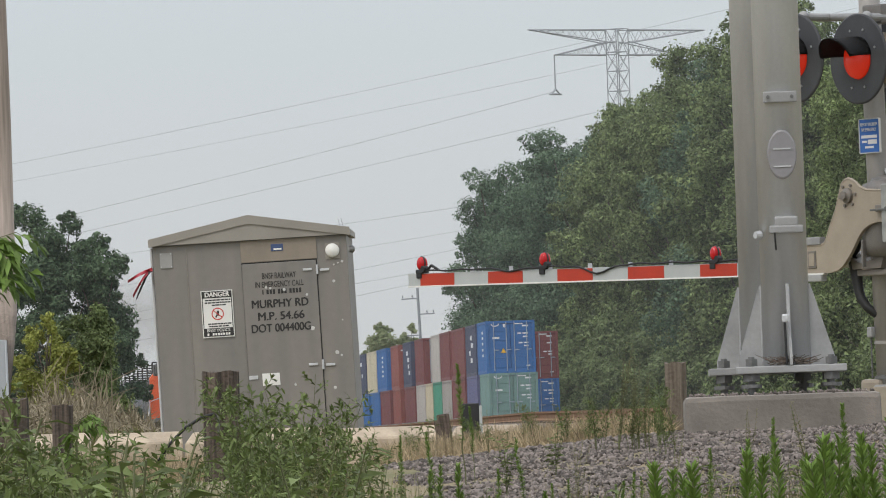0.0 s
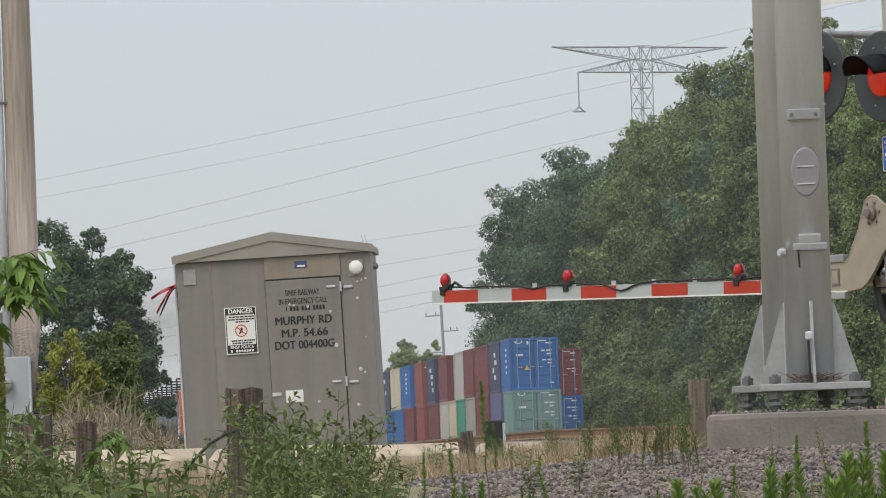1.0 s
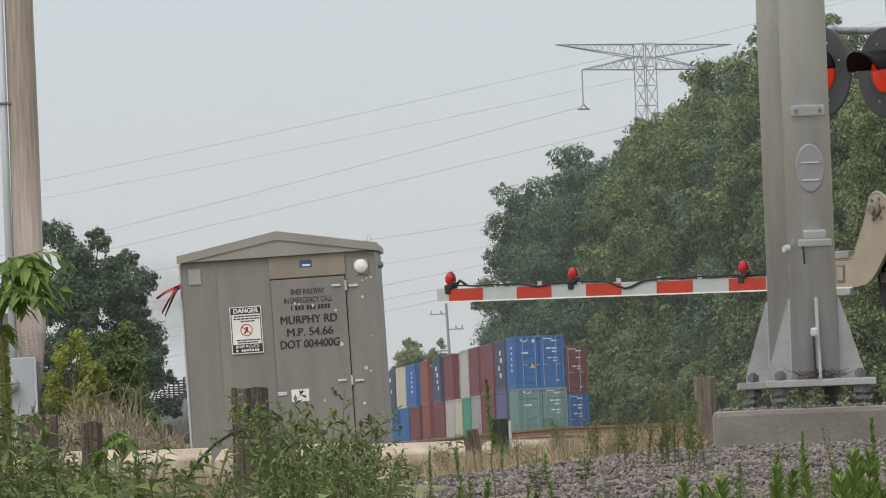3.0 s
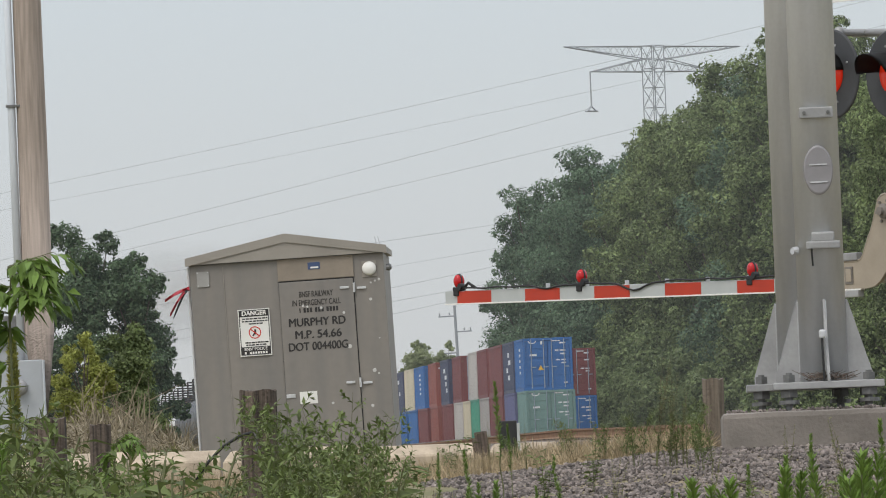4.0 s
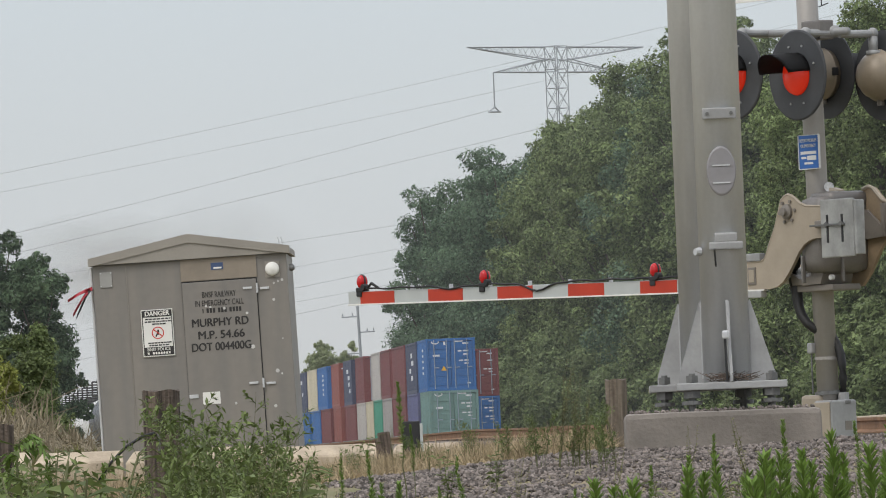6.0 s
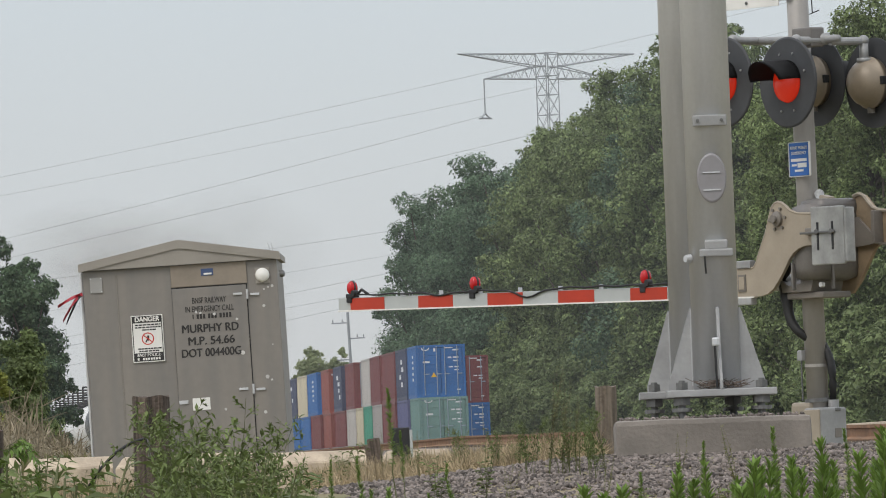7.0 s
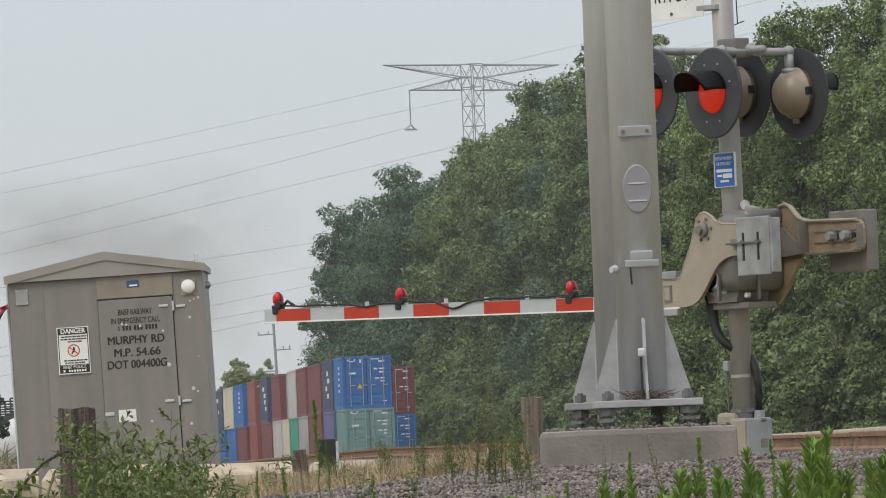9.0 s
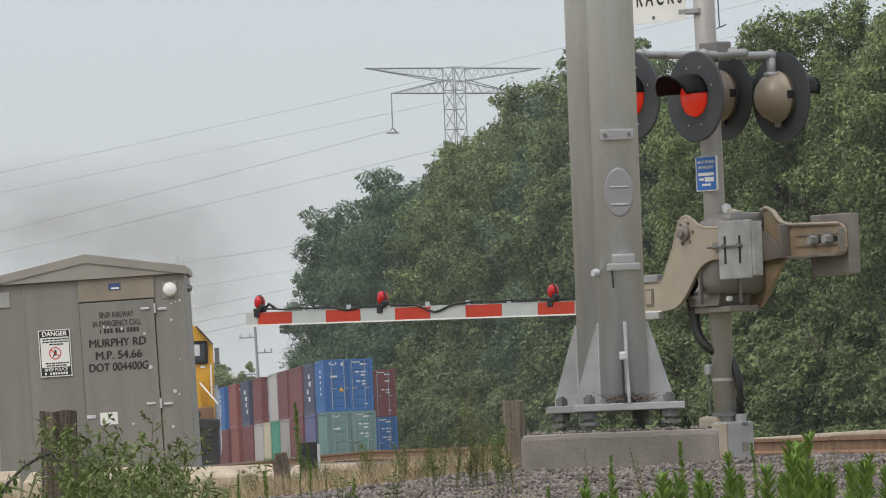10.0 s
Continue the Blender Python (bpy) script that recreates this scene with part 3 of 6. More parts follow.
    for k in range(150):
        x, y, r = rng.uniform(-0.58, 0.58), rng.uniform(-0.83, -0.3), rng.uniform(0.008, 0.020)
        bmesh.ops.create_icosphere(bm, subdivisions=1, radius=r, matrix=pose(x, y, 1.755 + r * 0.4, rng.uniform(0, 90), rng.uniform(0, 90), 0) @ Matrix.Diagonal((1, 0.7, 0.6, 1)))
    tagged(part("loose_stone", bm, M_STONE, f, "loose crushed stone on the block"), kind="stuff")


build_cantilever()


# ---------------------------------------------------------------- crossing signal and gate
GATE = pose(1.795, 60.0, 1.56) @ pose(0, 0, 0, 0, 0, -53.13)      # local -y faces the road's traffic, local -x runs along the lowered arm


def build_light(parent, x, y, z, face):
    """One flashing light: face -1 looks along -y, +1 along +y."""
    turn = Matrix.Translation((x, y, z)) @ (Matrix() if face < 0 else pose(0, 0, 0, 0, 0, 180))
    bm = lathe([(0.300, 0.0), (0.300, 0.008), (0.290, 0.014), (0.135, 0.014), (0.135, 0.0)], 48, turn @ pose(0, 0, 0, 90, 0, 0))
    d = part("backboard", bm, M_DISC, parent, "round matt black backboard")
    part("lens", lathe([(0.136, 0.010), (0.128, 0.032), (0.08, 0.048), (0.0005, 0.054)], 28, turn @ pose(0, 0, 0, 90, 0, 0)), M_LENS_LIT, d, "red lens", True)
    bm = bmesh.new()
    n, rings = 18, []
    for k in range(7):
        s = k / 6
        ring = []
        for i in range(n + 1):
            a = math.radians(8 + 164 * i / n)
            reach = 0.26 * s * (0.70 + 0.30 * max(0.0, math.sin(a)))
            ring.append(bm.verts.new((0.148 * math.cos(a) * (1 + 0.05 * s), -0.012 - reach, 0.148 * math.sin(a) - 0.012 * s * s)))
        rings.append(ring)
    for a, b in zip(rings, rings[1:]):
        for i in range(n):
            bm.faces.new((a[i], a[i + 1], b[i + 1], b[i]))
    bmesh.ops.solidify(bm, geom=bm.faces[:], thickness=0.006)
    bmesh.ops.transform(bm, matrix=turn, verts=bm.verts)
    part("hood", bm, M_BLACK, d, "black sun hood", True)
    prof = [(0.168, 0.002), (0.170, -0.030), (0.178, -0.034), (0.178, -0.046), (0.166, -0.052), (0.150, -0.105), (0.112, -0.150), (0.06, -0.176), (0.0005, -0.184)]
    part("housing", lathe(prof[::-1], 28, turn @ Matrix.Diagonal((0.93, 1, 0.98, 1)) @ pose(0, 0, 0, 90, 0, 0)), M_HOUSING, d, "tan cast lamp housing", True)
    bm = bmesh.new()
    bm_rod(bm, turn @ Vector((0, 0.075, 0.13)), turn @ Vector((0, 0.075, 0.275)), 0.032, None, 14)
    bm_rod(bm, turn @ Vector((0, 0.075, 0.135)), turn @ Vector((0, 0.075, 0.165)), 0.05, None, 14)
    bmesh.ops.create_uvsphere(bm, u_segments=14, v_segments=8, radius=0.038, matrix=Matrix.Translation(turn @ Vector((0, 0.075, 0.28))))
    part("hanger", bm, M_GALV_DARK, d, "", True)
    for sx in (-1, 1):
        bm = bmesh.new()
        bm_box(bm, turn @ Vector((sx * 0.150, 0.045, 0.01)), (0.035, 0.045, 0.055), 0.008)
        part("cover_catch", bm, M_BLACK, d)
    for a in (20, 70, 110, 160, 250, 290):
        part("backboard_bolt", rod(turn @ Vector((0.20 * math.cos(radians(a)), -0.013, 0.20 * math.sin(radians(a)))), turn @ Vector((0.20 * math.cos(radians(a)), -0.022, 0.20 * math.sin(radians(a)))), 0.008, None, 6), M_GALV_DARK, d)
    bm = bmesh.new()
    bm_rod(bm, turn @ Vector((0, 0.03, -0.16)), turn @ Vector((0, 0.03, -0.20)), 0.025, None, 10)
    part("drain_plug", bm, M_TAN_DARK, d)
    bm = bmesh.new()
    bm_box(bm, turn @ Vector((0.125, 0.06, 0.0)), (0.03, 0.05, 0.07), 0.006)
    part("clasp", bm, M_GALV_DARK, d)


def build_gate():
    g = thing("crossing_signal", GATE, "railway crossing signal with flashing red lights and gate machine", "crossing signal")
    part("pole", rod((0.062, 0, 0.02), (-0.025, 0, 4.2), 0.072, None, 28), M_POLE_STEEL, g, "warm grey steel signal pole", True)
    part("pole_foot", box((-0.015, 0.0, 0.215), (0.20, 0.20, 0.15), 0.025), M_TAN, g, "tan cast pole foot")
    j = part("junction_box", box((0.1725, -0.035, 0.105), (0.175, 0.22, 0.29), 0.014), M_GALV_DARK, g, "grey steel junction box at the foot")
    part("junction_side", box((0.1725, -0.150, 0.10), (0.165, 0.012, 0.275), 0.006), M_TAN, j, "tan painted front plate")
    part("box_hasp", box((0.264, 0.0, 0.235), (0.012, 0.04, 0.022), 0.004), M_BOLT, j)
    part("box_stain", box((0.2615, 0.0, 0.08), (0.003, 0.055, 0.06)), M_TAN_DARK, j)
    part("foot_collar", rod((0.062, 0, 0.285), (0.061, 0, 0.31), 0.090, None, 20), M_BOLT, g)
    part("foot_post", rod((0.02, 0, -0.05), (0.02, 0, 0.28), 0.085, None, 20), M_TAN, g)
    for dz in (0.52,):
        part("band", rod((0.05, 0, dz), (0.05, 0, dz + 0.02), 0.076, None, 24), M_POLE_STEEL, g)
    # light crossarm
    bm = bmesh.new()
    bm_rod(bm, (-0.55, 0, 2.718), (0.42, 0, 2.680), 0.026, None, 14)
    bm_rod(bm, (0.17, 0, 2.690), (0.30, 0, 2.685), 0.040, None, 14)
    bm_rod(bm, (-0.07, 0, 2.70), (0.05, 0, 2.695), 0.044, None, 14)
    part("crossarm", bm, M_GALV_DARK, g, "galvanised light crossarm pipe", True)
    part("crossarm_box", box((0.175, -0.06, 2.700), (0.20, 0.12, 0.13), 0.012), M_CAST, g)
    for sx, sy, sz, face in ((-0.42, -0.30, 2.44, -1), (0.255, -0.30, 2.40, -1), (-0.215, 0.31, 2.43, 1), (0.328, 0.36, 2.39, 1)):
        part("light_stub", rod((sx, 0, sz + 0.275), (sx, sy * 0.8, sz + 0.278), 0.026, None, 12), M_GALV_DARK, g)
        build_light(g, sx, sy, sz, face)
    # track-count plate on its bracket
    t = part("tracks_plate", box((-0.425, -0.09, 3.16), (0.68, 0.006, 0.46), 0.002), M_SIGN_WHITE, g, "white sign plate reading TRACKS")
    lettering("T R A C K S", 0.165, Matrix.Translation((-0.415, -0.0945, 3.095)) @ FACE, M_INK, t, "lettering", 0.72, "", 0.035)
    part("plate_bolt", rod((-0.425, -0.09, 2.965), (-0.425, -0.10, 2.965), 0.012, None, 8), M_BOLT, t)
    part("plate_bracket", box((-0.06, -0.05, 2.985), (0.20, 0.09, 0.035), 0.006), M_GALV_DARK, g)
    part("hanging_wire", rod((0.12, 0.02, 3.2), (0.13, 0.02, 2.87), 0.004, None, 6), M_BLACK, g)
    part("hanging_wire", rod((0.10, 0.02, 2.86), (0.20, 0.02, 2.88), 0.004, None, 6), M_BLACK, g)
    # emergency notice
    e = part("emergency_notice", box((0.03, -0.082, 1.90), (0.215, 0.006, 0.232), 0.012), M_SIGN_WHITE, g, "small blue emergency notice with white border")
    part("blue_face", box((0.03, -0.0865, 1.90), (0.200, 0.003, 0.218), 0.001), M_SIGN_BLUE, e)
    for text, z, s in (("REPORT PROBLEM", 1.975, 0.030), ("OR EMERGENCY", 1.940, 0.030)):
        lettering(text, s, Matrix.Translation((0.03, -0.0895, z)) @ FACE, M_SIGN_WHITE, e, "lettering", 0.72)
    for z, wd in ((1.895, 0.165), (1.862, 0.05), (1.825, 0.09)):
        part("text_bar", box((0.03 - (0.05 if wd == 0.05 else 0), -0.0888, z), (wd, 0.002, 0.020 if wd > 0.1 else 0.014)), M_SIGN_WHITE, e)
    e.location = (0.033, 0, 0)
    part("number_panel", box((0.063, -0.0888, 1.860), (0.095, 0.002, 0.030)), M_SIGN_WHITE, e)
    # gate machine
    bm = bmesh.new()
    bm_box(bm, (0.185, 0.015, 1.345), (0.28, 0.42, 0.52), 0.085)
    h = part("machine_housing", bm, M_CAST, g, "rounded grey-brown cast gate machine housing", True)
    part("housing_lid", box((0.20, 0.045, 1.575), (0.25, 0.33, 0.11), 0.045), M_CAST, h, "", True)
    part("housing_seam", box((0.186, 0.016, 1.455), (0.288, 0.428, 0.016), 0.005), M_BOLT, h)
    part("housing_rib", box((0.330, -0.05, 1.13), (0.020, 0.018, 0.20), 0.005), M_CAST, h)
    part("housing_rib", box((0.10, -0.200, 1.12), (0.018, 0.03, 0.18), 0.005), M_CAST, h)
    part("lifting_eye", lathe([(0.024, -0.005), (0.032, -0.005), (0.032, 0.005), (0.024, 0.005)], 18, Matrix.Translation((0.13, 0.02, 1.665)) @ pose(0, 0, 0, 90, 0, 40)), M_CHIP_BRIGHT, h)
    part("lid_latch", box((0.235, 0.0, 1.632), (0.09, 0.07, 0.035), 0.012, pose(0, 0, 0, 0, 12, 0)), M_TAN, h)
    part("housing_flange", box((0.10, 0.0, 0.995), (0.40, 0.24, 0.042), 0.008), M_TAN_DARK, h)
    part("flange_bolt", rod((0.29, -0.10, 1.06), (0.29, -0.13, 1.06), 0.018, None, 6), M_CHIP_BRIGHT, h)
    bm = bmesh.new()
    bm_prism(bm, [(-0.10, 1.02), (0.20, 1.02), (0.24, 1.12), (0.16, 1.20), (0.12, 1.08), (-0.02, 1.06), (-0.12, 1.10)], -0.14, 0.12)
    part("mounting_saddle", bm, M_TAN_DARK, h)
    # slotted plate clamped in front of the lever
    p = part("cover_plate", box((0.5675, -0.266, 1.376), (0.345, 0.020, 0.385), 0.009), M_PLATE, g, "galvanised slotted cover plate")
    part("plate_return", box((0.752, -0.235, 1.376), (0.024, 0.075, 0.36), 0.008), M_PLATE, p)
    for dx in (0.468, 0.622):
        part("slot", box((dx, -0.2775, 1.375), (0.020, 0.006, 0.185), 0.003), M_BLACK, p)
        part("slot_nut", rod((dx, -0.275, 1.402), (dx, -0.295, 1.402), 0.018, None, 6), M_BOLT, p)
    part("slot_bolt", box((0.475, -0.286, 1.400), (0.36, 0.014, 0.014), 0.004), M_BOLT, p)
    part("plate_arm", box((0.50, -0.20, 1.41), (0.40, 0.11, 0.05), 0.01), M_TAN_DARK, p)
    part("side_cover", lathe([(0.075, 0), (0.075, 0.015), (0.05, 0.022), (0.0005, 0.024)], 20, Matrix.Translation((0.328, 0.05, 1.42)) @ Matrix.Diagonal((1, 0.55, 1.25, 1)) @ pose(0, 0, 0, 0, 90, 0)), M_CAST, h, "", True)

    # arm lever: a swept plate from the shaft down to the arm, its edge turned over
    def lever(y):
        bm = bmesh.new()
        out = [(-0.50, 1.192), (-0.335, 1.188), (-0.290, 1.200), (-0.262, 1.232), (-0.223, 1.304), (-0.155, 1.414), (-0.099, 1.543), (-0.080, 1.587), (-0.048, 1.612), (-0.010, 1.622), (0.030, 1.612),
               (0.067, 1.592), (0.108, 1.562), (0.180, 1.538), (0.400, 1.525), (0.400, 1.325), (0.260, 1.320), (0.195, 1.305), (0.138, 1.278), (0.087, 1.235), (0.042, 1.181), (-0.023, 1.108), (-0.087, 1.050), (-0.150, 1.018), (-0.242, 1.004), (-0.50, 1.008)]
        bm_prism(bm, out, y, y + 0.026)
        edge = [Vector((x, y + 0.006, z)) for x, z in out[:15]]
        bm_tube(bm, edge, 0.010, 6)
        return bm
    lv = part("arm_lever", lever(-0.225), M_TAN, g, "tan painted swept arm lever")
    part("arm_lever", lever(0.235), M_TAN, g, "tan painted swept arm lever")
    part("lever_stub", rod((-0.19, -0.20, 1.09), (-0.19, 0.20, 1.09), 0.055, None, 16), M_CHIP_BRIGHT, g, "pale cross tube between the levers", True)
    part("shaft_boss", lathe([(0.05, 0), (0.05, 0.02), (0.028, 0.03), (0.028, 0.05), (0.0005, 0.052)], 20, Matrix.Translation((-0.010, -0.226, 1.509)) @ pose(0, 0, 0, 90, 0, 0)), M_TAN_DARK, lv)
    for k in range(6):
        a = (k + 0.1) * math.pi / 3
        part("lever_bolt", rod((-0.010 + 0.080 * math.cos(a), -0.226, 1.509 + 0.072 * math.sin(a)), (-0.010 + 0.080 * math.cos(a), -0.238, 1.509 + 0.072 * math.sin(a)), 0.011, None, 8), M_TAN_DARK, lv)
    part("cast_badge", box((-0.418, -0.228, 1.098), (0.085, 0.008, 0.115), 0.003), M_TAN_DARK, lv)
    part("badge_face", box((-0.418, -0.2335, 1.098), (0.055, 0.004, 0.085), 0.002), M_TAN, lv)
    part("arm_saddle", box((-0.43, -0.21, 1.222), (0.22, 0.05, 0.052), 0.006), M_GALV_DARK, lv)
    part("arm_saddle", box((-0.42, -0.21, 0.975), (0.20, 0.05, 0.045), 0.006), M_GALV_DARK, lv)
    part("shaft", rod((0.20, -0.19, 1.47), (0.20, 0.30, 1.47), 0.055, None, 20), M_TAN_DARK, g)
    # counterweight lever
    bm = bmesh.new()
    bm_prism(bm, [(0.20, 1.60), (0.36, 1.655), (0.408, 1.640), (0.445, 1.606), (0.505, 1.556), (0.56, 1.540), (0.62, 1.532), (1.108, 1.520), (1.140, 1.495), (1.152, 1.46), (1.152, 1.36), (1.135, 1.325), (1.105, 1.310),
                  (0.600, 1.322), (0.545, 1.312), (0.50, 1.290), (0.436, 1.215), (0.338, 1.087), (0.243, 1.000), (0.10, 0.99)], 0.18, 0.205)
    cw = part("counterweight_lever", bm, M_TAN_SHADE, g, "brown-tan slotted counterweight lever, shade put into its colour")
    bm = bmesh.new()
    bm_tube(bm, [(0.30, 0.17, 1.640), (0.36, 0.17, 1.655), (0.408, 0.17, 1.640), (0.445, 0.17, 1.606), (0.505, 0.17, 1.556), (0.56, 0.17, 1.540), (0.62, 0.17, 1.532), (1.108, 0.17, 1.520)], 0.013, 6)
    part("rim", bm, M_TAN, cw, "rolled upper edge")
    part("rim", box((0.85, 0.155, 1.315), (0.52, 0.05, 0.018), 0.004), M_TAN_DARK, cw)
    part("rim", box((1.150, 0.155, 1.41), (0.016, 0.05, 0.16), 0.004), M_TAN_DARK, cw)
    part("rib", box((0.575, 0.14, 1.425), (0.03, 0.08, 0.22), 0.004), M_TAN_DARK, cw)
    bm = bmesh.new()
    bm_prism(bm, [(0.30, 1.30), (0.57, 1.32), (0.57, 1.34), (0.36, 1.50), (0.30, 1.50)], 0.145, 0.165)
    part("web", bm, M_TAN_DARK, cw)
    for z in (1.455, 1.385):
        part("slot_edge", box((0.87, 0.176, z), (0.42, 0.012, 0.008)), M_TAN_DARK, cw)
    part("slot", box((0.93, 0.177, 1.42), (0.30, 0.010, 0.035), 0.004), M_BLACK, cw)
    for dx in (0.85, 1.00):
        b = part("clamp_bolt", rod((dx, 0.18, 1.42), (dx, 0.125, 1.42), 0.034, 0.030, 6), M_GALV_DARK, cw)
        part("washer", rod((dx, 0.178, 1.42), (dx, 0.168, 1.42), 0.048, None, 14), M_TAN_DARK, b)
    part("counterweight", box((0.94, 0.275, 1.385), (0.385, 0.10, 0.40), 0.010), M_TAN_DARK, g, "heavy steel counterweight block")
    # hoses
    bm = bmesh.new()
    bm_tube(bm, [(-0.10, -0.10, 1.22), (-0.133, -0.10, 1.148), (-0.122, -0.10, 1.07), (-0.110, -0.10, 0.997), (-0.102, -0.10, 0.94), (-0.090, -0.10, 0.875), (-0.062, -0.10, 0.82), (-0.021, -0.09, 0.768), (0.03, -0.06, 0.72), (0.06, 0.02, 0.69)],
            [0.045, 0.045, 0.042, 0.040, 0.036, 0.034, 0.032, 0.030, 0.028, 0.028], 12)
    part("cable_hose", bm, M_RUBBER, g, "black rubber cable hose", True)
    bm = bmesh.new()
    bm_tube(bm, [(0.07, 0.05, 0.67), (0.115, 0.05, 0.61), (0.144, 0.05, 0.553), (0.156, 0.05, 0.48), (0.159, 0.05, 0.40), (0.156, 0.05, 0.26)], 0.029, 12)
    part("cable_hose", bm, M_RUBBER, g, "black rubber cable hose", True)
    part("hose_collar", rod((0.156, 0.05, 0.25), (0.156, 0.05, 0.30), 0.038, None, 14), M_GALV_DARK, g)
    part("clamp_box", box((0.0, -0.075, 0.60), (0.05, 0.05, 0.07), 0.008), M_GALV_DARK, g)
    part("ground_strap", rod((-0.01, -0.075, 0.57), (-0.005, -0.078, 0.30), 0.006, None, 6), M_BOLT, g)

    # the lowered arm with its lamps
    a = thing("gate_arm", GATE @ pose(-0.30, -0.205, 1.045) @ pose(0, 0, 0, 0, 0.95, 0), "lowered red and white striped crossing gate arm with red lamps", "gate arm")
    L, H, T = 4.75, 0.098, 0.032
    part("beam", box((-L / 2, 0, 0), (L, T, H), 0.004), M_WHITE, a, "white aluminium gate beam")
    part("lower_edge", box((-L / 2, -0.002, -H / 2 + 0.005), (L, T + 0.006, 0.010), 0.002), M_SIGN_WHITE, a)
    x = -L + 0.15
    while x < -0.3:
        part("red_stripe", box((x + 0.203, -T / 2 - 0.0015, 0.003), (0.406, 0.003, H - 0.014)), M_RED, a, "red reflective stripe")
        part("red_stripe", box((x + 0.203, T / 2 + 0.0015, 0.003), (0.406, 0.003, H - 0.014)), M_RED, a, "red reflective stripe")
        x += 0.812
    for x in (-L + 0.15, -L + 1.61, -L + 3.55):
        lm = part("arm_lamp", lathe([(0.020, -0.034), (0.030, -0.024), (0.034, -0.009), (0.034, 0.009), (0.030, 0.024), (0.020, 0.034)], 20, Matrix.Translation((x, 0, H / 2 + 0.068)) @ Matrix.Diagonal((1, 1, 1.42, 1)) @ pose(0, 0, 0, 90, 0, 0)), M_LENS_LAMP, a, "red arm lamp", True)
        part("lamp_ring", lathe([(0.037, -0.006), (0.037, 0.006)], 20, Matrix.Translation((x, 0.0, H / 2 + 0.068)) @ Matrix.Diagonal((1, 1, 1.42, 1)) @ pose(0, 0, 0, 90, 0, 0)), M_BLACK, lm)
        part("lamp_base", box((x, 0, H / 2 + 0.012), (0.085, 0.06, 0.03), 0.008), M_BLACK, lm)
        part("lamp_base", box((x - 0.01, 0, H / 2 - 0.012), (0.06, 0.055, 0.05), 0.008), M_BLACK, lm)
        part("lamp_knob", rod((x + 0.055, 0, H / 2 + 0.03), (x + 0.055, -0.04, H / 2 + 0.03), 0.022, None, 10), M_BLACK, lm)
    bm = bmesh.new()
    pts = []
    for k in range(60):
        q = -L + 0.22 + k * (L - 0.5) / 59
        sag = 0.0
        for c0, wd, dp in ((-L + 1.25, 0.30, 0.022), (-L + 2.25, 0.35, 0.055)):
            sag += dp * math.exp(-((q - c0) / (wd * 0.5)) ** 2)
        pts.append((q, -T / 2 - 0.008, H / 2 + 0.016 - sag + 0.004 * math.sin(k * 1.3)))
    bm_tube(bm, pts, 0.007, 6)
    part("lamp_cable", bm, M_RUBBER, a, "black lamp cable along the arm", True)
    bm = bmesh.new()
    bm_tube(bm, [(-L + 0.24, -0.02, H / 2 + 0.02), (-L + 0.29, -0.02, H / 2 + 0.055), (-L + 0.37, -0.02, H / 2 + 0.02)], 0.010, 6)
    part("lamp_cable", bm, M_RUBBER, a, "", True)
    for k in range(9):
        part("cable_clip", box((-L + 0.75 + k * 0.46, -0.0, H / 2 + 0.014), (0.012, 0.03, 0.03), 0.002), M_GALV, a)


build_gate()


# ---------------------------------------------------------------- utility pole, posts, barrier
def build_pole():
    p = thing("utility_pole", pose(-6.18, 92.0, 1.0) @ pose(0, 0, 0, 0, -0.1, 0), "weathered wooden utility pole with a plastic riser and meter box", "utility pole")
    bm = bmesh.new()
    bm_tube(bm, [(0.01, 0, -0.5), (0.0, 0, 2.0), (0.012, 0, 4.0), (0.01, 0, 6.0), (0.015, 0, 9.0)], [0.162, 0.156, 0.150, 0.143, 0.13], 28)
    part("shaft", bm, M_POLE, p, "grey weathered wooden shaft", True)
    part("riser_conduit", rod((-0.185, -0.05, 0.6), (-0.185, -0.05, 8.0), 0.040, None, 16), M_PVC, p, "pale grey riser conduit", True)
    for z in (4.34, 2.6):
        part("conduit_band", box((-0.16, -0.05, z), (0.16, 0.11, 0.025), 0.004), M_BOLT, p)
    b = part("meter_box", box((-0.14, -0.22, 1.43), (0.36, 0.20, 0.63), 0.012), M_METER, p, "pale grey electric meter enclosure")
    part("box_side", box((0.045, -0.22, 1.43), (0.012, 0.205, 0.62), 0.003), M_PVC, b)
    part("meter_collar", lathe([(0.085, 0), (0.085, 0.02), (0.075, 0.03), (0.07, 0.09), (0.05, 0.11), (0.0005, 0.112)], 24, Matrix.Translation((-0.20, -0.32, 1.47)) @ pose(0, 0, 0, 90, 0, 0)), M_GALV_DARK, b, "round meter under glass", True)
    part("box_label", box((-0.255, -0.323, 1.68), (0.07, 0.004, 0.03)), M_SIGN_WHITE, b)
    part("box_conduit", rod((-0.2, -0.2, -0.3), (-0.2, -0.2, 1.13), 0.035, None, 12), M_PVC, p)
    # grey equipment cabinet behind the pole
    c = thing("equipment_cabinet", pose(-7.45, 100.0, 1.2), "flat-roofed pale grey equipment cabinet behind the pole", "cabinet")
    part("body", box((0, 0.5, 0.92), (1.12, 1.0, 1.86), 0.015), M_METER, c)
    part("roof", box((0, 0.48, 1.905), (1.20, 1.12, 0.09), 0.012), M_GALV_DARK, c, "darker flat roof")
    part("roof_unit", box((0.42, 0.3, 2.05), (0.20, 0.24, 0.22), 0.015), M_BOLT, c, "dark unit on the roof")
    part("door_seam", box((0.18, -0.002, 0.95), (0.008, 0.006, 1.7)), M_BOLT, c)


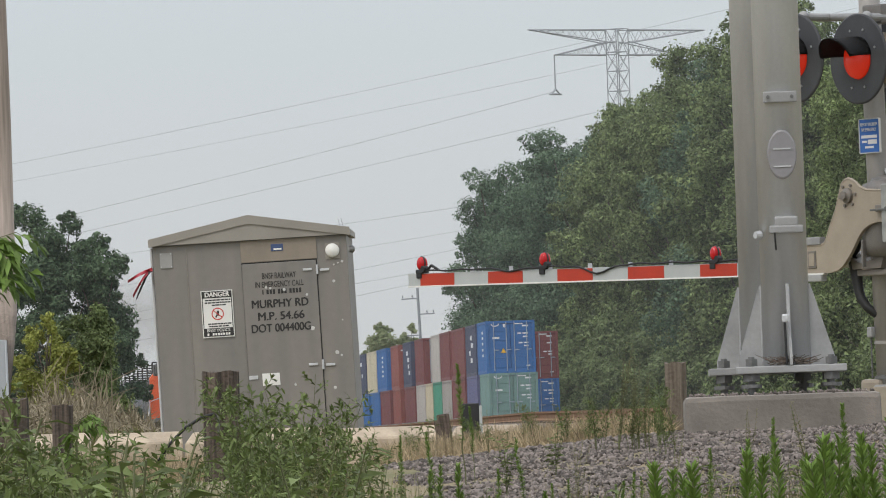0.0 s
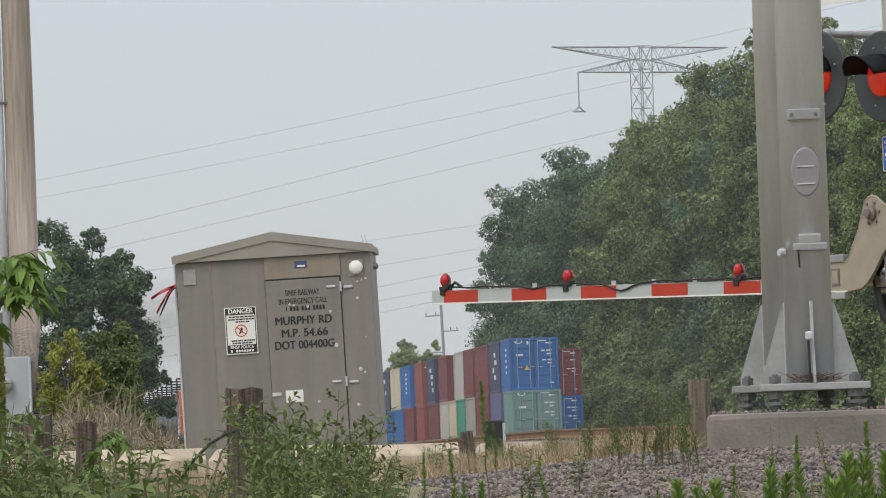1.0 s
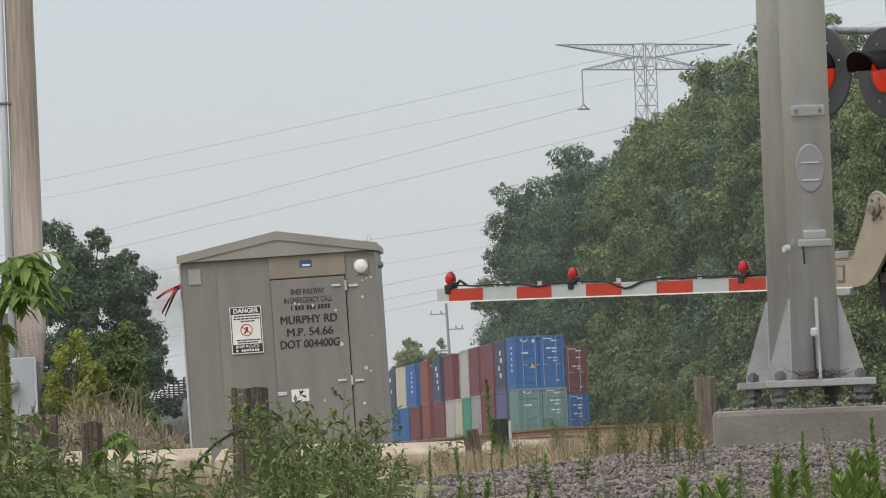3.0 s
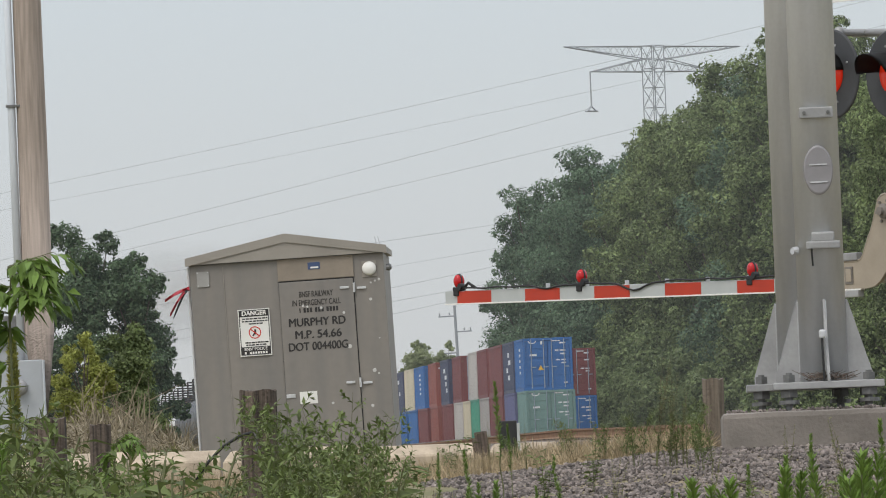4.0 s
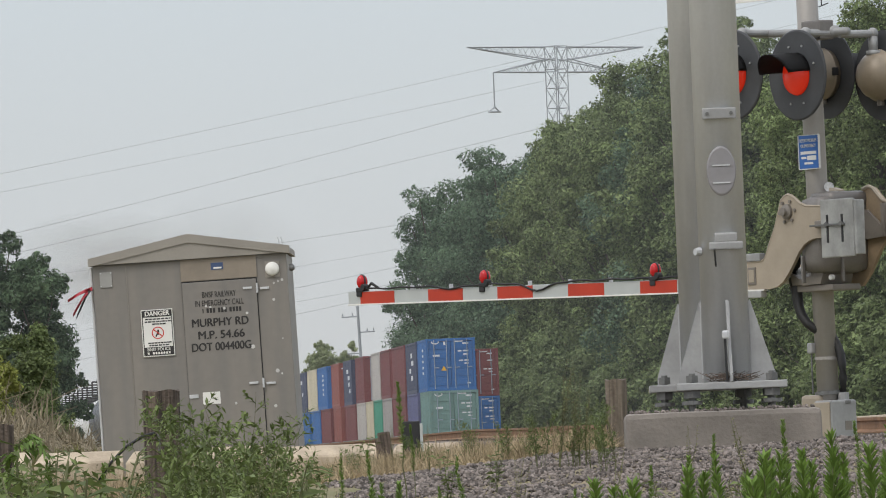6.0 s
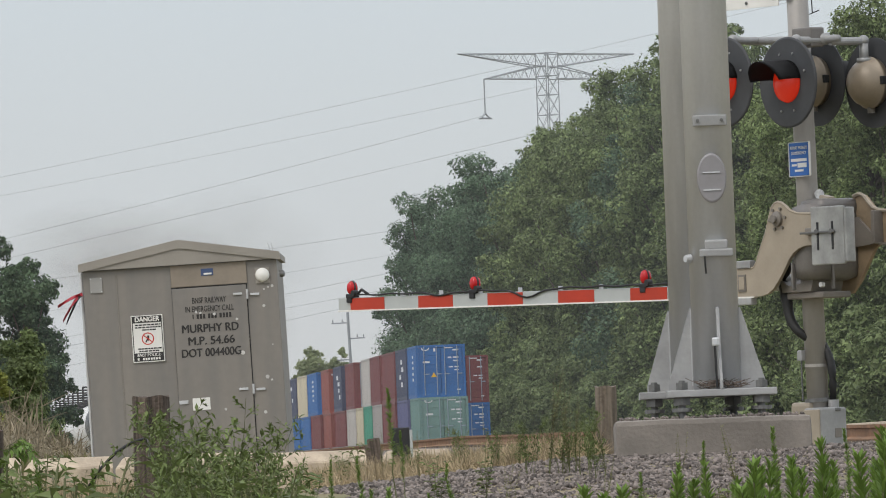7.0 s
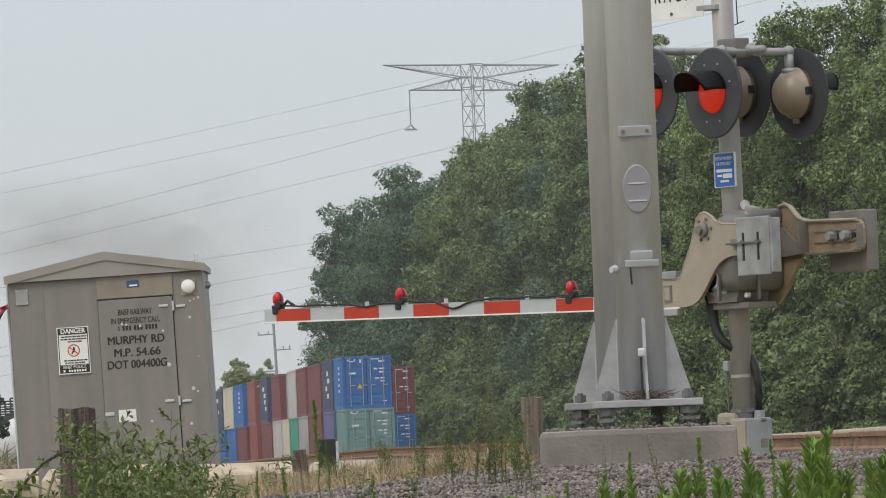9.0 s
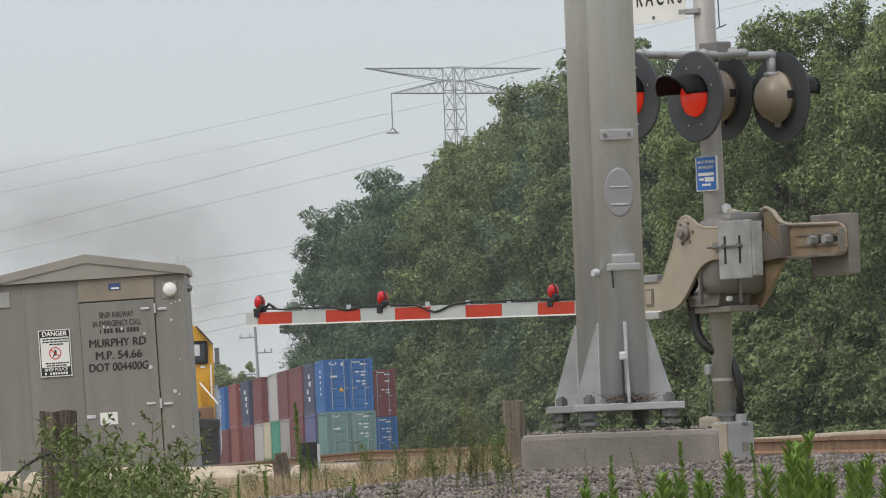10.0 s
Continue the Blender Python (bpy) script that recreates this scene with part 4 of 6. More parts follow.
build_pole()


def build_post(x, y, top, r, lean, seed, label, mat=M_POST):
    rng = random.Random(seed)
    z0 = ground_z(x, y) - 0.3
    m = pose(x, y, z0) @ pose(0, 0, 0, 0, lean, rng.uniform(0, 90))
    bm = bmesh.new()
    n = 22
    rings = []
    hh = top - z0
    for k in range(8):
        z = hh * k / 7
        rings.append([bm.verts.new((r * (1 + 0.025 * math.sin(i * 2.1 + seed) + 0.02 * math.sin(i * 5.3 + k * 0.4)) * math.cos(2 * math.pi * i / n),
                                    r * (1 + 0.025 * math.sin(i * 2.1 + seed) + 0.02 * math.sin(i * 5.3 + k * 0.4)) * math.sin(2 * math.pi * i / n),
                                    z + (0.007 * math.sin(i * 1.1 + seed) if k == 7 else 0))) for i in range(n)])
    for a, b in zip(rings, rings[1:]):
        for i in range(n):
            bm.faces.new((a[i], a[(i + 1) % n], b[(i + 1) % n], b[i]))
    top_v = bm.verts.new((0, 0, hh - 0.012))
    for i in range(n):
        bm.faces.new((rings[-1][i], rings[-1][(i + 1) % n], top_v))
    return whole("timber_post", bm, mat, m, label, "post", "guard posts")


build_post(-2.69, 62.0, 2.07, 0.128, 0.3, 1, "thick dark weathered timber post with split grain")
build_post(-4.13, 62.0, 1.935, 0.128, -0.5, 2, "weathered grey timber post among weeds")
build_post(-3.85, 63.0, 1.885, 0.075, 1.0, 3, "short rotten timber stump among weeds")
build_post(0.44, 63.0, 2.03, 0.075, 0.4, 4, "pale weathered timber post beside the track", M_POST_PALE)


def build_marker():
    p = thing("marker_post", pose(-1.10, 70.0, 1.2), "short black marker post with a white edge", "post")
    part("board", box((0, 0, 0.33), (0.135, 0.05, 0.60), 0.008), M_BLACK, p)
    part("edge", box((0.078, 0.0, 0.31), (0.022, 0.05, 0.60), 0.004), M_WHITE, p)
    p = thing("marker_post", pose(-1.27, 70.6, 1.2) @ pose(0, 0, 0, 0, -6, 0), "short broken dark wooden stake", "post")
    part("board", box((0, 0, 0.30), (0.10, 0.05, 0.52), 0.012), M_POST, p)
    part("splinter", box((-0.06, 0, 0.27), (0.03, 0.04, 0.5), 0.008), M_POST, p)


build_marker()


def build_barrier():
    """Concrete blocks end to end in front of the shed, with a chamfered upper edge."""
    rng = random.Random(8)
    x = -5.2
    for k, wd in enumerate((0.95, 0.75, 0.62, 0.55, 0.98, 0.62)):
        x0, x1 = x, x + wd - 0.012
        top = 1.725 - 0.012 * k + rng.uniform(-0.012, 0.012)
        m = pose((x0 + x1) / 2, 74.0 + rng.uniform(-0.03, 0.03), 0.0)
        h = (x1 - x0) / 2
        bm = bmesh.new()
        rows = [(-0.30, 0.9), (-0.30, top - 0.085), (-0.16, top), (0.25, top), (0.30, 0.9)]
        ch = 0.07
        f = [bm.verts.new((-h + (ch if z > top - 0.02 else 0), y, z)) for y, z in rows]
        g = [bm.verts.new((h - (ch * 0.5 if z > top - 0.02 else 0), y, z)) for y, z in rows]
        bm.faces.new(f)
        bm.faces.new(g[::-1])
        for i in range(len(f)):
            j = (i + 1) % len(f)
            bm.faces.new((f[i], g[i], g[j], f[j]))
        bmesh.ops.recalc_face_normals(bm, faces=bm.faces)
        bmesh.ops.bevel(bm, geom=bm.edges[:], offset=0.012, segments=1, affect="EDGES")
        whole("concrete_block", bm, M_CONC_PALE, m, "pale concrete block with a chamfered top edge", "concrete block", "barrier blocks")
        x = x1 + 0.012


build_barrier()


# ---------------------------------------------------------------- containers on the sidings
def paint(name, c):
    return material(name, c, 0.6, 0, 0.16, 0.6, 8, second=tuple(0.78 * v + 0.012 for v in c), streak=(1, 1, 0.3))


PAINTS = {
    "blue": paint("blue_container_paint", (0.022, 0.125, 0.36)), "navy": paint("navy_container_paint", (0.045, 0.055, 0.105)),
    "maroon": paint("maroon_container_paint", (0.17, 0.040, 0.040)), "rust": paint("rust_red_container_paint", (0.25, 0.065, 0.048)),
    "white": paint("dirty_white_container_paint", (0.48, 0.45, 0.42)), "cream": paint("cream_container_paint", (0.56, 0.50, 0.36)),
    "teal": paint("faded_teal_container_paint", (0.15, 0.265, 0.245)), "green": paint("green_container_paint", (0.05, 0.29, 0.19)),
    "violet": paint("faded_violet_container_paint", (0.11, 0.115, 0.24)), "grey": paint("grey_container_paint", (0.36, 0.34, 0.32)),
}
M_DECAL = material("white_container_lettering", (0.62, 0.64, 0.66), 0.6, 0, 0.15, 5, 30)
M_DECAL_Y = material("yellow_warning_decal", (0.65, 0.38, 0.030), 0.6, 0, 0.1, 5, 30)
M_LOCK = material("galvanised_lock_rod", (0.30, 0.36, 0.42), 0.5, 0.3, 0.1, 3, 20)
YAW = math.degrees(math.atan(-SIDING_RUN))
WORDS = {"blue": "blue", "navy": "dark navy", "maroon": "maroon", "rust": "rust-red", "white": "dirty white", "cream": "cream", "teal": "faded teal", "green": "green", "violet": "faded violet-blue", "grey": "grey"}


def build_container(x0, y, z, colour, full, seed, place, L=12.19):
    """A container of the length L; its door end faces the viewer along -y. full: with lock rods and lettering."""
    rng = random.Random(seed)
    m = Matrix.Translation((x0 + SIDING_RUN * y, y, z)) @ pose(0, 0, 0, 0, 0, YAW)
    c = thing("shipping_container", m, f"{WORDS[colour]} steel shipping container {place}", "container", "stacked containers")
    W, H = 2.438, 2.591
    mat = PAINTS[colour]
    bm = bmesh.new()
    # corrugated sides as one folded sheet along each flank, closed to a shell
    n = int(L * 3.6)
    for s in (-1, 1):
        pr = None
        for k in range(n * 2 + 1):
            yy = 0.12 + (L - 0.24) * k / (n * 2)
            xx = s * (W / 2 - 0.02 - (0.036 if (k // 1) % 4 in (1, 2) else 0.0))
            a, b = bm.verts.new((xx, yy, 0.14)), bm.verts.new((xx, yy, H - 0.10))
            if pr:
                bm.faces.new((pr[0], a, b, pr[1]) if s > 0 else (pr[0], pr[1], b, a))
            pr = (a, b)
    bm_box(bm, (0, L / 2, H - 0.06), (W - 0.04, L - 0.1, 0.030))
    bm_box(bm, (0, L / 2, 0.16), (W - 0.04, L - 0.1, 0.030))
    bm_box(bm, (0, L - 0.06, H / 2), (W - 0.1, 0.05, H - 0.2))
    part("shell", bm, mat, c)
    for sx in (-1, 1):
        for yy in (0.06, L - 0.06):
            part("corner_post", box((sx * (W / 2 - 0.06), yy, H / 2), (0.13, 0.13, H), 0.012), mat, c)
        part("top_rail", box((sx * (W / 2 - 0.035), L / 2, H - 0.05), (0.07, L - 0.2, 0.09)), mat, c)
        part("bottom_rail", box((sx * (W / 2 - 0.035), L / 2, 0.07), (0.07, L - 0.2, 0.14)), mat, c)
    part("header", box((0, 0.05, H - 0.07), (W - 0.2, 0.10, 0.13), 0.01), mat, c)
    part("sill", box((0, 0.05, 0.08), (W - 0.2, 0.10, 0.15), 0.01), mat, c)
    for sx in (-1, 1):
        bm = bmesh.new()
        bm_box(bm, (sx * 0.55, 0.055, H / 2), (1.07, 0.04, H - 0.30), 0.01)
        for k in range(5):
            bm_box(bm, (sx * 0.55, 0.030, 0.42 + k * 0.45), (0.96, 0.03, 0.30), 0.012)
        d = part("door", bm, mat, c)
        if full:
            for dx in (0.20, 0.82):
                part("lock_rod", rod((sx * dx, -0.012, 0.10), (sx * dx, -0.012, H - 0.06), 0.022, None, 8), M_LOCK, d, "galvanised lock rod")
                part("rod_handle", box((sx * dx + 0.10, -0.03, 1.15), (0.26, 0.02, 0.045)), M_LOCK, d)
            for k in range(4):
                part("hinge", box((sx * 1.08, -0.004, 0.35 + k * 0.63), (0.07, 0.03, 0.12)), mat, d)
    if full:
        k = 0
        for x, z, w_, h_ in ((0.42, 2.45, 0.42, 0.09), (0.75, 2.32, 0.30, 0.07), (0.45, 1.95, 0.18, 0.07), (0.75, 1.95, 0.28, 0.07), (0.75, 1.78, 0.25, 0.07), (0.50, 1.48, 0.2, 0.06), (0.78, 1.48, 0.22, 0.06),
                             (0.78, 1.33, 0.22, 0.06), (-0.30, 2.35, 0.10, 0.17), (-0.72, 1.75, 0.34, 0.09), (0.85, 0.35, 0.18, 0.06)):
            if rng.random() < 0.9:
                part("marking", box((x, 0.012, z), (w_, 0.006, h_)), M_DECAL, c, "white marking")
        part("emblem", lathe([(0.20, 0), (0.20, 0.006)], 20, Matrix.Translation((-0.75, 0.014, 2.42)) @ Matrix.Diagonal((1, 1, 0.55, 1)) @ pose(0, 0, 0, 90, 0, 0)), M_DECAL, c, "white oval emblem")
        part("emblem_core", lathe([(0.15, 0), (0.15, 0.006)], 20, Matrix.Translation((-0.75, 0.010, 2.42)) @ Matrix.Diagonal((1, 1, 0.4, 1)) @ pose(0, 0, 0, 90, 0, 0)), mat, c)
        if colour == "blue":
            bm = bmesh.new()
            bm_prism(bm, [(-0.50, 1.0), (-0.22, 1.0), (-0.36, 1.24)], 0.008, 0.013)
            part("warning_triangle", bm, M_DECAL_Y, c, "yellow warning triangle")
            for k, z in enumerate((2.05, 1.78, 1.50, 1.2, 0.92)):
                part("side_marking", box((-W / 2 + 0.012, L * 0.42, z), (0.012, L * 0.12, 0.13)), M_DECAL, c, "white side lettering block")
    elif colour in ("maroon", "rust", "white"):
        for k in range(3):
            part("marking", box((rng.uniform(-0.9, -0.4), 0.012, 2.25 - 0.25 * k), (rng.uniform(0.2, 0.4), 0.006, 0.07)), M_DECAL, c, "white marking")
        for sx in (-0.82, -0.20):
            part("lock_rod", rod((sx, -0.012, 0.10), (sx, -0.012, H - 0.06), 0.022, None, 8), M_LOCK, c, "galvanised lock rod")
    elif colour == "navy":
        for k in range(4):
            part("side_marking", box((-W / 2 + 0.012, L * rng.uniform(0.25, 0.7), 0.8 + 0.38 * k), (0.012, L * rng.uniform(0.08, 0.24), 0.24)), M_DECAL, c, "white side lettering block")
    return c


def build_well_car(x0, y, L):
    m = Matrix.Translation((x0 + SIDING_RUN * y, y, RAIL_Z)) @ pose(0, 0, 0, 0, 0, YAW)
    c = thing("well_car", m, "dark low-slung container well wagon on the siding", "wagon", "well wagons")
    for sx in (-1, 1):
        part("side_sill", box((sx * 1.36, L / 2, 0.60), (0.10, L + 0.4, 0.55), 0.02), M_BOLT, c)
    for yy in (-0.1, L + 0.1):
        part("end_platform", box((0, yy, 0.30), (2.5, 0.5, 0.20), 0.03), M_BOLT, c)
        for sx in (-1, 1):
            part("wheel", rod((sx * 0.70, yy, 0.42), (sx * 0.82, yy, 0.42), 0.42, None, 20), M_RUST, c)
    part("floor", box((0, L / 2, 0.28), (2.6, L + 0.2, 0.08)), M_BOLT, c)


# door-end distance, length and colour along the siding
MEDIUM, LONG = 9.12, 12.19
UPPER = ((448.0, 7.4, "blue"), (456.7, MEDIUM, "navy"), (467.2, LONG, "maroon"), (481.0, MEDIUM, "maroon"), (491.2, 8.2, "white"), (507.5, MEDIUM, "maroon"), (521.2, MEDIUM, "navy"), (535.7, MEDIUM, "rust"),
         (550.5, LONG, "blue"), (564.0, LONG, "cream"), (578.0, LONG, "navy"), (592.0, LONG, "maroon"), (606.5, LONG, "rust"), (621.0, LONG, "blue"), (636.0, LONG, "maroon"))
LOWER = ((446.9, 7.4, "teal"), (456.7, MEDIUM, "violet"), (467.6, LONG, "maroon"), (480.2, MEDIUM, "grey"), (490.2, 8.2, "green"), (499.2, 7.0, "cream"), (507.3, MEDIUM, "white"), (518.0, LONG, "maroon"), (534.7, MEDIUM, "rust"),
         (547.4, LONG, "maroon"), (561.0, LONG, "blue"), (575.0, LONG, "blue"), (590.0, LONG, "cream"), (604.5, LONG, "navy"), (619.0, LONG, "maroon"), (634.0, LONG, "grey"))
for k, (y, L, lo) in enumerate(LOWER):
    build_well_car(SIDING, y, L)
    build_container(SIDING, y, RAIL_Z + 0.36, lo, k < 1, 30 + k, "on a well wagon", L)
for k, (y, L, up) in enumerate(UPPER):
    build_container(SIDING, y, RAIL_Z + 0.36 + 2.595, up, k in (0, 8), 60 + k, "stacked on another container", L)
for k in range(3):
    y = 495 + 13.8 * k
    build_well_car(SIDING_2, y, LONG)
    build_container(SIDING_2, y, RAIL_Z + 0.36, "blue", k < 1, 90 + k, "on the far siding")
    build_container(SIDING_2, y, RAIL_Z + 0.36 + 2.595, "maroon", k < 1, 95 + k, "stacked on the far siding")


# ---------------------------------------------------------------- the passing train
M_LOCO_Y = material("yellow_locomotive_paint", (0.60, 0.32, 0.025), 0.45, 0, 0.12, 1.5, 12)
M_LOCO_O = material("orange_locomotive_paint", (0.56, 0.10, 0.022), 0.45, 0, 0.14, 1.5, 12)
M_LOCO_K = material("grimy_black_underframe", (0.030, 0.028, 0.027), 0.7, 0, 0.3, 2, 15)
M_TANK_K = material("black_tank_shell", (0.055, 0.058, 0.064), 0.45, 0, 0.3, 0.8, 10, streak=(1, 1, 0.4))
M_TANK_W = material("white_tank_shell", (0.66, 0.66, 0.65), 0.5, 0, 0.12, 0.8, 10, streak=(1, 1, 0.4))
TRAIN = []          # (thing, metres behind the leading coupler, its turn on the track)


def bogie(parent, y, wheels):
    part("bogie_frame", box((0, y, 0.62), (2.3, 0.9 * wheels + 1.0, 0.35), 0.030), M_LOCO_K, parent)
    for k in range(wheels):
        yy = y + (k - (wheels - 1) / 2) * 1.8
        w_ = part("wheelset", rod((-0.82, yy, 0.50), (0.82, yy, 0.50), 0.09, None, 10), M_LOCO_K, parent)
        for sx in (-0.755, 0.755):
            part("wheel", rod((sx - 0.06, yy, 0.50), (sx + 0.06, yy, 0.50), 0.50, None, 24), M_BOLT, w_)


def build_loco(back, mat, word, coupled=Matrix()):
    c = thing("locomotive", pose(0, 0, 0), f"{word} diesel freight locomotive with a wide nose and black underframe", "locomotive", "locomotives")
    part("sill_plate", box((0, 1.9, 1.78), (2.7, 2.5, 0.40), 0.03), M_RUST, c, "grimy brown front sill")
    part("underframe", box((0, 11, 1.42), (3.0, 21.6, 0.30), 0.04), M_LOCO_K, c)
    part("fuel_tank", box((0, 11, 0.92), (2.6, 7.0, 0.75), 0.12), M_LOCO_K, c)
    bogie(c, 4.6, 3)
    bogie(c, 17.4, 3)
    # nose: a wide box with chamfered shoulders
    bm = bmesh.new()
    bm_prism(bm, [(-1.02, 1.57), (1.02, 1.57), (1.02, 2.55), (0.78, 2.95), (-0.78, 2.95), (-1.02, 2.55)], 1.3, 3.3)
    bmesh.ops.bevel(bm, geom=bm.edges[:], offset=0.06, segments=2, affect="EDGES")
    part("nose", bm, mat, c)
    bm = bmesh.new()
    bm_prism(bm, [(-1.50, 1.57), (1.50, 1.57), (1.50, 3.95), (0.95, 4.60), (0.5, 4.70), (-0.5, 4.70), (-0.95, 4.60), (-1.50, 3.95)], 3.1, 5.6)
    bmesh.ops.bevel(bm, geom=bm.edges[:], offset=0.03, segments=1, affect="EDGES")
    cab = part("cab", bm, mat, c)
    for sx in (-1, 1):
        part("windscreen", box((sx * 0.38, 3.085, 3.72), (0.50, 0.03, 0.62), 0.05), M_GLASS_DARK, cab, "dark cab windscreen")
        part("windscreen_frame", box((sx * 0.38, 3.094, 3.72), (0.60, 0.03, 0.72), 0.05), M_BLACK, cab)
        part("outer_window", box((sx * 1.03, 3.085, 3.74), (0.46, 0.03, 0.62), 0.07), M_GLASS_DARK, cab)
        part("outer_window_frame", box((sx * 1.03, 3.094, 3.74), (0.58, 0.03, 0.74), 0.08), M_BLACK, cab)
        part("side_window", box((sx * 1.505, 4.3, 3.5), (0.02, 1.2, 0.75), 0.005), M_GLASS_DARK, cab)
        # pale plate in front of the pane paints the sky's glare on it
        part("window_glare", box((sx * 0.97, 3.066, 3.82), (0.20, 0.008, 0.36), 0.02), M_PVC, cab, "pale plate on the glass standing in for glare")
        part("number_board", box((sx * 1.15, 3.08, 3.28), (0.16, 0.02, 0.07)), M_SIGN_WHITE, cab)
        part("grab_rail", rod((sx * 1.40, 2.98, 2.35), (sx * 1.40, 2.98, 3.35), 0.028, None, 8), M_SIGN_WHITE, cab)
        part("grab_rail", rod((sx * 1.30, 3.00, 2.05), (sx * 1.30, 3.00, 2.95), 0.022, None, 8), M_LOCO_Y, cab)
        part("stair_rail", rod((sx * 0.95, 1.0, 2.75), (sx * 1.52, 0.4, 2.0), 0.026, None, 8), M_SIGN_WHITE, c)
        part("stair_rail", rod((sx * 1.52, 0.4, 2.0), (sx * 1.52, 0.35, 0.60), 0.026, None, 8), M_SIGN_WHITE, c)
        part("mirror", box((sx * 1.62, 3.2, 3.62), (0.15, 0.05, 0.52), 0.02), M_BOLT, cab, "dark wing mirror")
        part("eaves_strip", box((sx * 1.24, 3.0, 4.28), (0.80, 0.22, 0.035), 0, pose(0, 0, 0, 0, sx * 49, 0)), M_BLACK, cab)
        part("handrail", rod((sx * 1.46, 0.55, 1.45), (sx * 1.46, 0.55, 2.65), 0.03, None, 8), M_LOCK, c)
        part("handrail", rod((sx * 1.46, 1.9, 1.57), (sx * 1.46, 1.9, 2.65), 0.025, None, 8), M_LOCK, c)
        part("handrail", rod((sx * 1.46, 0.55, 2.65), (sx * 1.46, 3.0, 2.65), 0.025, None, 8), M_LOCK, c)
        part("handrail", rod((sx * 1.46, 5.6, 2.62), (sx * 1.46, 21.4, 2.62), 0.025, None, 8), M_LOCK, c)
        part("stair_rail", rod((sx * 1.50, 0.35, 0.45), (sx * 1.50, 0.35, 2.5), 0.03, None, 8), M_LOCK, c)
        for k in range(4):
            part("step", box((sx * 1.25, 0.55, 0.35 + 0.32 * k), (0.52, 0.36, 0.030), 0.01), M_LOCO_K, c)
        part("step_side", box((sx * 0.98, 0.55, 0.85), (0.04, 0.40, 1.15), 0.01), M_LOCO_K, c)
        part("ditch_light", lathe([(0.12, 0), (0.12, 0.08), (0.0005, 0.1)], 14, Matrix.Translation((sx * 0.80, 0.28, 1.75)) @ pose(0, 0, 0, 90, 0, 0)), M_GLASS_DARK, c)
    part("headlight", box((0, 3.07, 4.35), (0.46, 0.05, 0.22), 0.03), M_SIGN_WHITE, cab)
    part("plough", prism([(-1.45, 0.15), (1.45, 0.15), (1.45, 1.0), (-1.45, 1.0)], 0.05, 0.25), M_LOCO_K, c)
    part("pilot", box((0, 0.35, 1.30), (2.9, 0.2, 0.6), 0.04), M_LOCO_K, c)
    part("coupler", box((0, -0.1, 0.85), (0.35, 0.7, 0.3), 0.030), M_LOCO_K, c)
    h = part("hood", box((0, 13.2, 2.95), (1.9, 15.2, 2.75), 0.08), mat, c)
    part("radiator", box((0, 18.6, 4.28), (3.0, 4.2, 0.62), 0.08), M_LOCO_K, h)
    part("exhaust_stack", box((0, 10.5, 4.45), (1.1, 1.6, 0.32), 0.030), M_LOCO_K, h)
    for k in range(6):
        for sx in (-1, 1):
            part("hood_door", box((sx * 0.955, 7.2 + 1.55 * k, 2.85), (0.025, 1.35, 1.9), 0.008), mat, h)
    TRAIN.append((c, back, coupled))
    return c


def build_tank(mat, word, group):
    c = thing("tank_car", pose(0, 0, 0), f"{word} railway tank wagon with a railed top platform", "tank wagon", group)
    prof = [(0.0005, 0.9), (0.75, 1.0), (1.25, 1.28), (1.48, 1.75), (1.53, 2.3), (1.53, 14.7), (1.48, 15.25), (1.25, 15.72), (0.75, 16.0), (0.0005, 16.1)]
    part("tank", lathe(prof, 36, Matrix.Translation((0, 17, 2.55)) @ pose(0, 0, 0, 90, 0, 0)), mat, c, "", True)
    for yy in (4.5, 8.5, 12.5):
        part("tank_band", lathe([(1.545, yy - 0.05), (1.545, yy + 0.05)], 36, Matrix.Translation((0, 17, 2.55)) @ pose(0, 0, 0, 90, 0, 0)), mat, c)
    bogie(c, 2.2, 2)
    bogie(c, 14.8, 2)
    part("stub_sill", box((0, 1.6, 1.05), (0.5, 3.0, 0.35), 0.04), M_LOCO_K, c)
    part("stub_sill", box((0, 15.4, 1.05), (0.5, 3.0, 0.35), 0.04), M_LOCO_K, c)
    part("valve_housing", rod((0, 8.5, 4.0), (0, 8.5, 4.55), 0.45, None, 18), M_LOCO_K, c)
    rl = part("top_platform", box((0, 8.5, 4.10), (2.2, 2.6, 0.030), 0.01), M_LOCO_K, c)
    for sx in (-1.05, 1.05):
        for yy in (7.25, 8.1, 8.9, 9.75):
            part("rail_post", rod((sx, yy, 4.1), (sx, yy, 5.0), 0.035, None, 6), M_LOCO_K, rl)
        for z in (4.55, 5.0):
            part("guard_rail", rod((sx, 7.25, z), (sx, 9.75, z), 0.035, None, 6), M_LOCO_K, rl)
    for yy in (7.25, 9.75):
        for z in (4.55, 5.0):
            part("guard_rail", rod((-1.05, yy, z), (1.05, yy, z), 0.035, None, 6), M_LOCO_K, rl)
    return c


build_loco(0.0, M_LOCO_Y, "yellow")
build_loco(21.9, M_LOCO_O, "orange", pose(0, 22.0, 0, 0, 0, 180))      # runs cab last
black_tank = build_tank(M_TANK_K, "black", "black tank wagons")
white_tank = build_tank(M_TANK_W, "white", "white tank wagons")
for k in range(7):
    TRAIN.append((black_tank if k == 0 else copy_thing(black_tank, Matrix()), 44.0 + 17.2 * k, Matrix()))
for k in range(14):
    TRAIN.append((white_tank if k == 0 else copy_thing(white_tank, Matrix()), 44.0 + 17.2 * (7 + k), Matrix()))
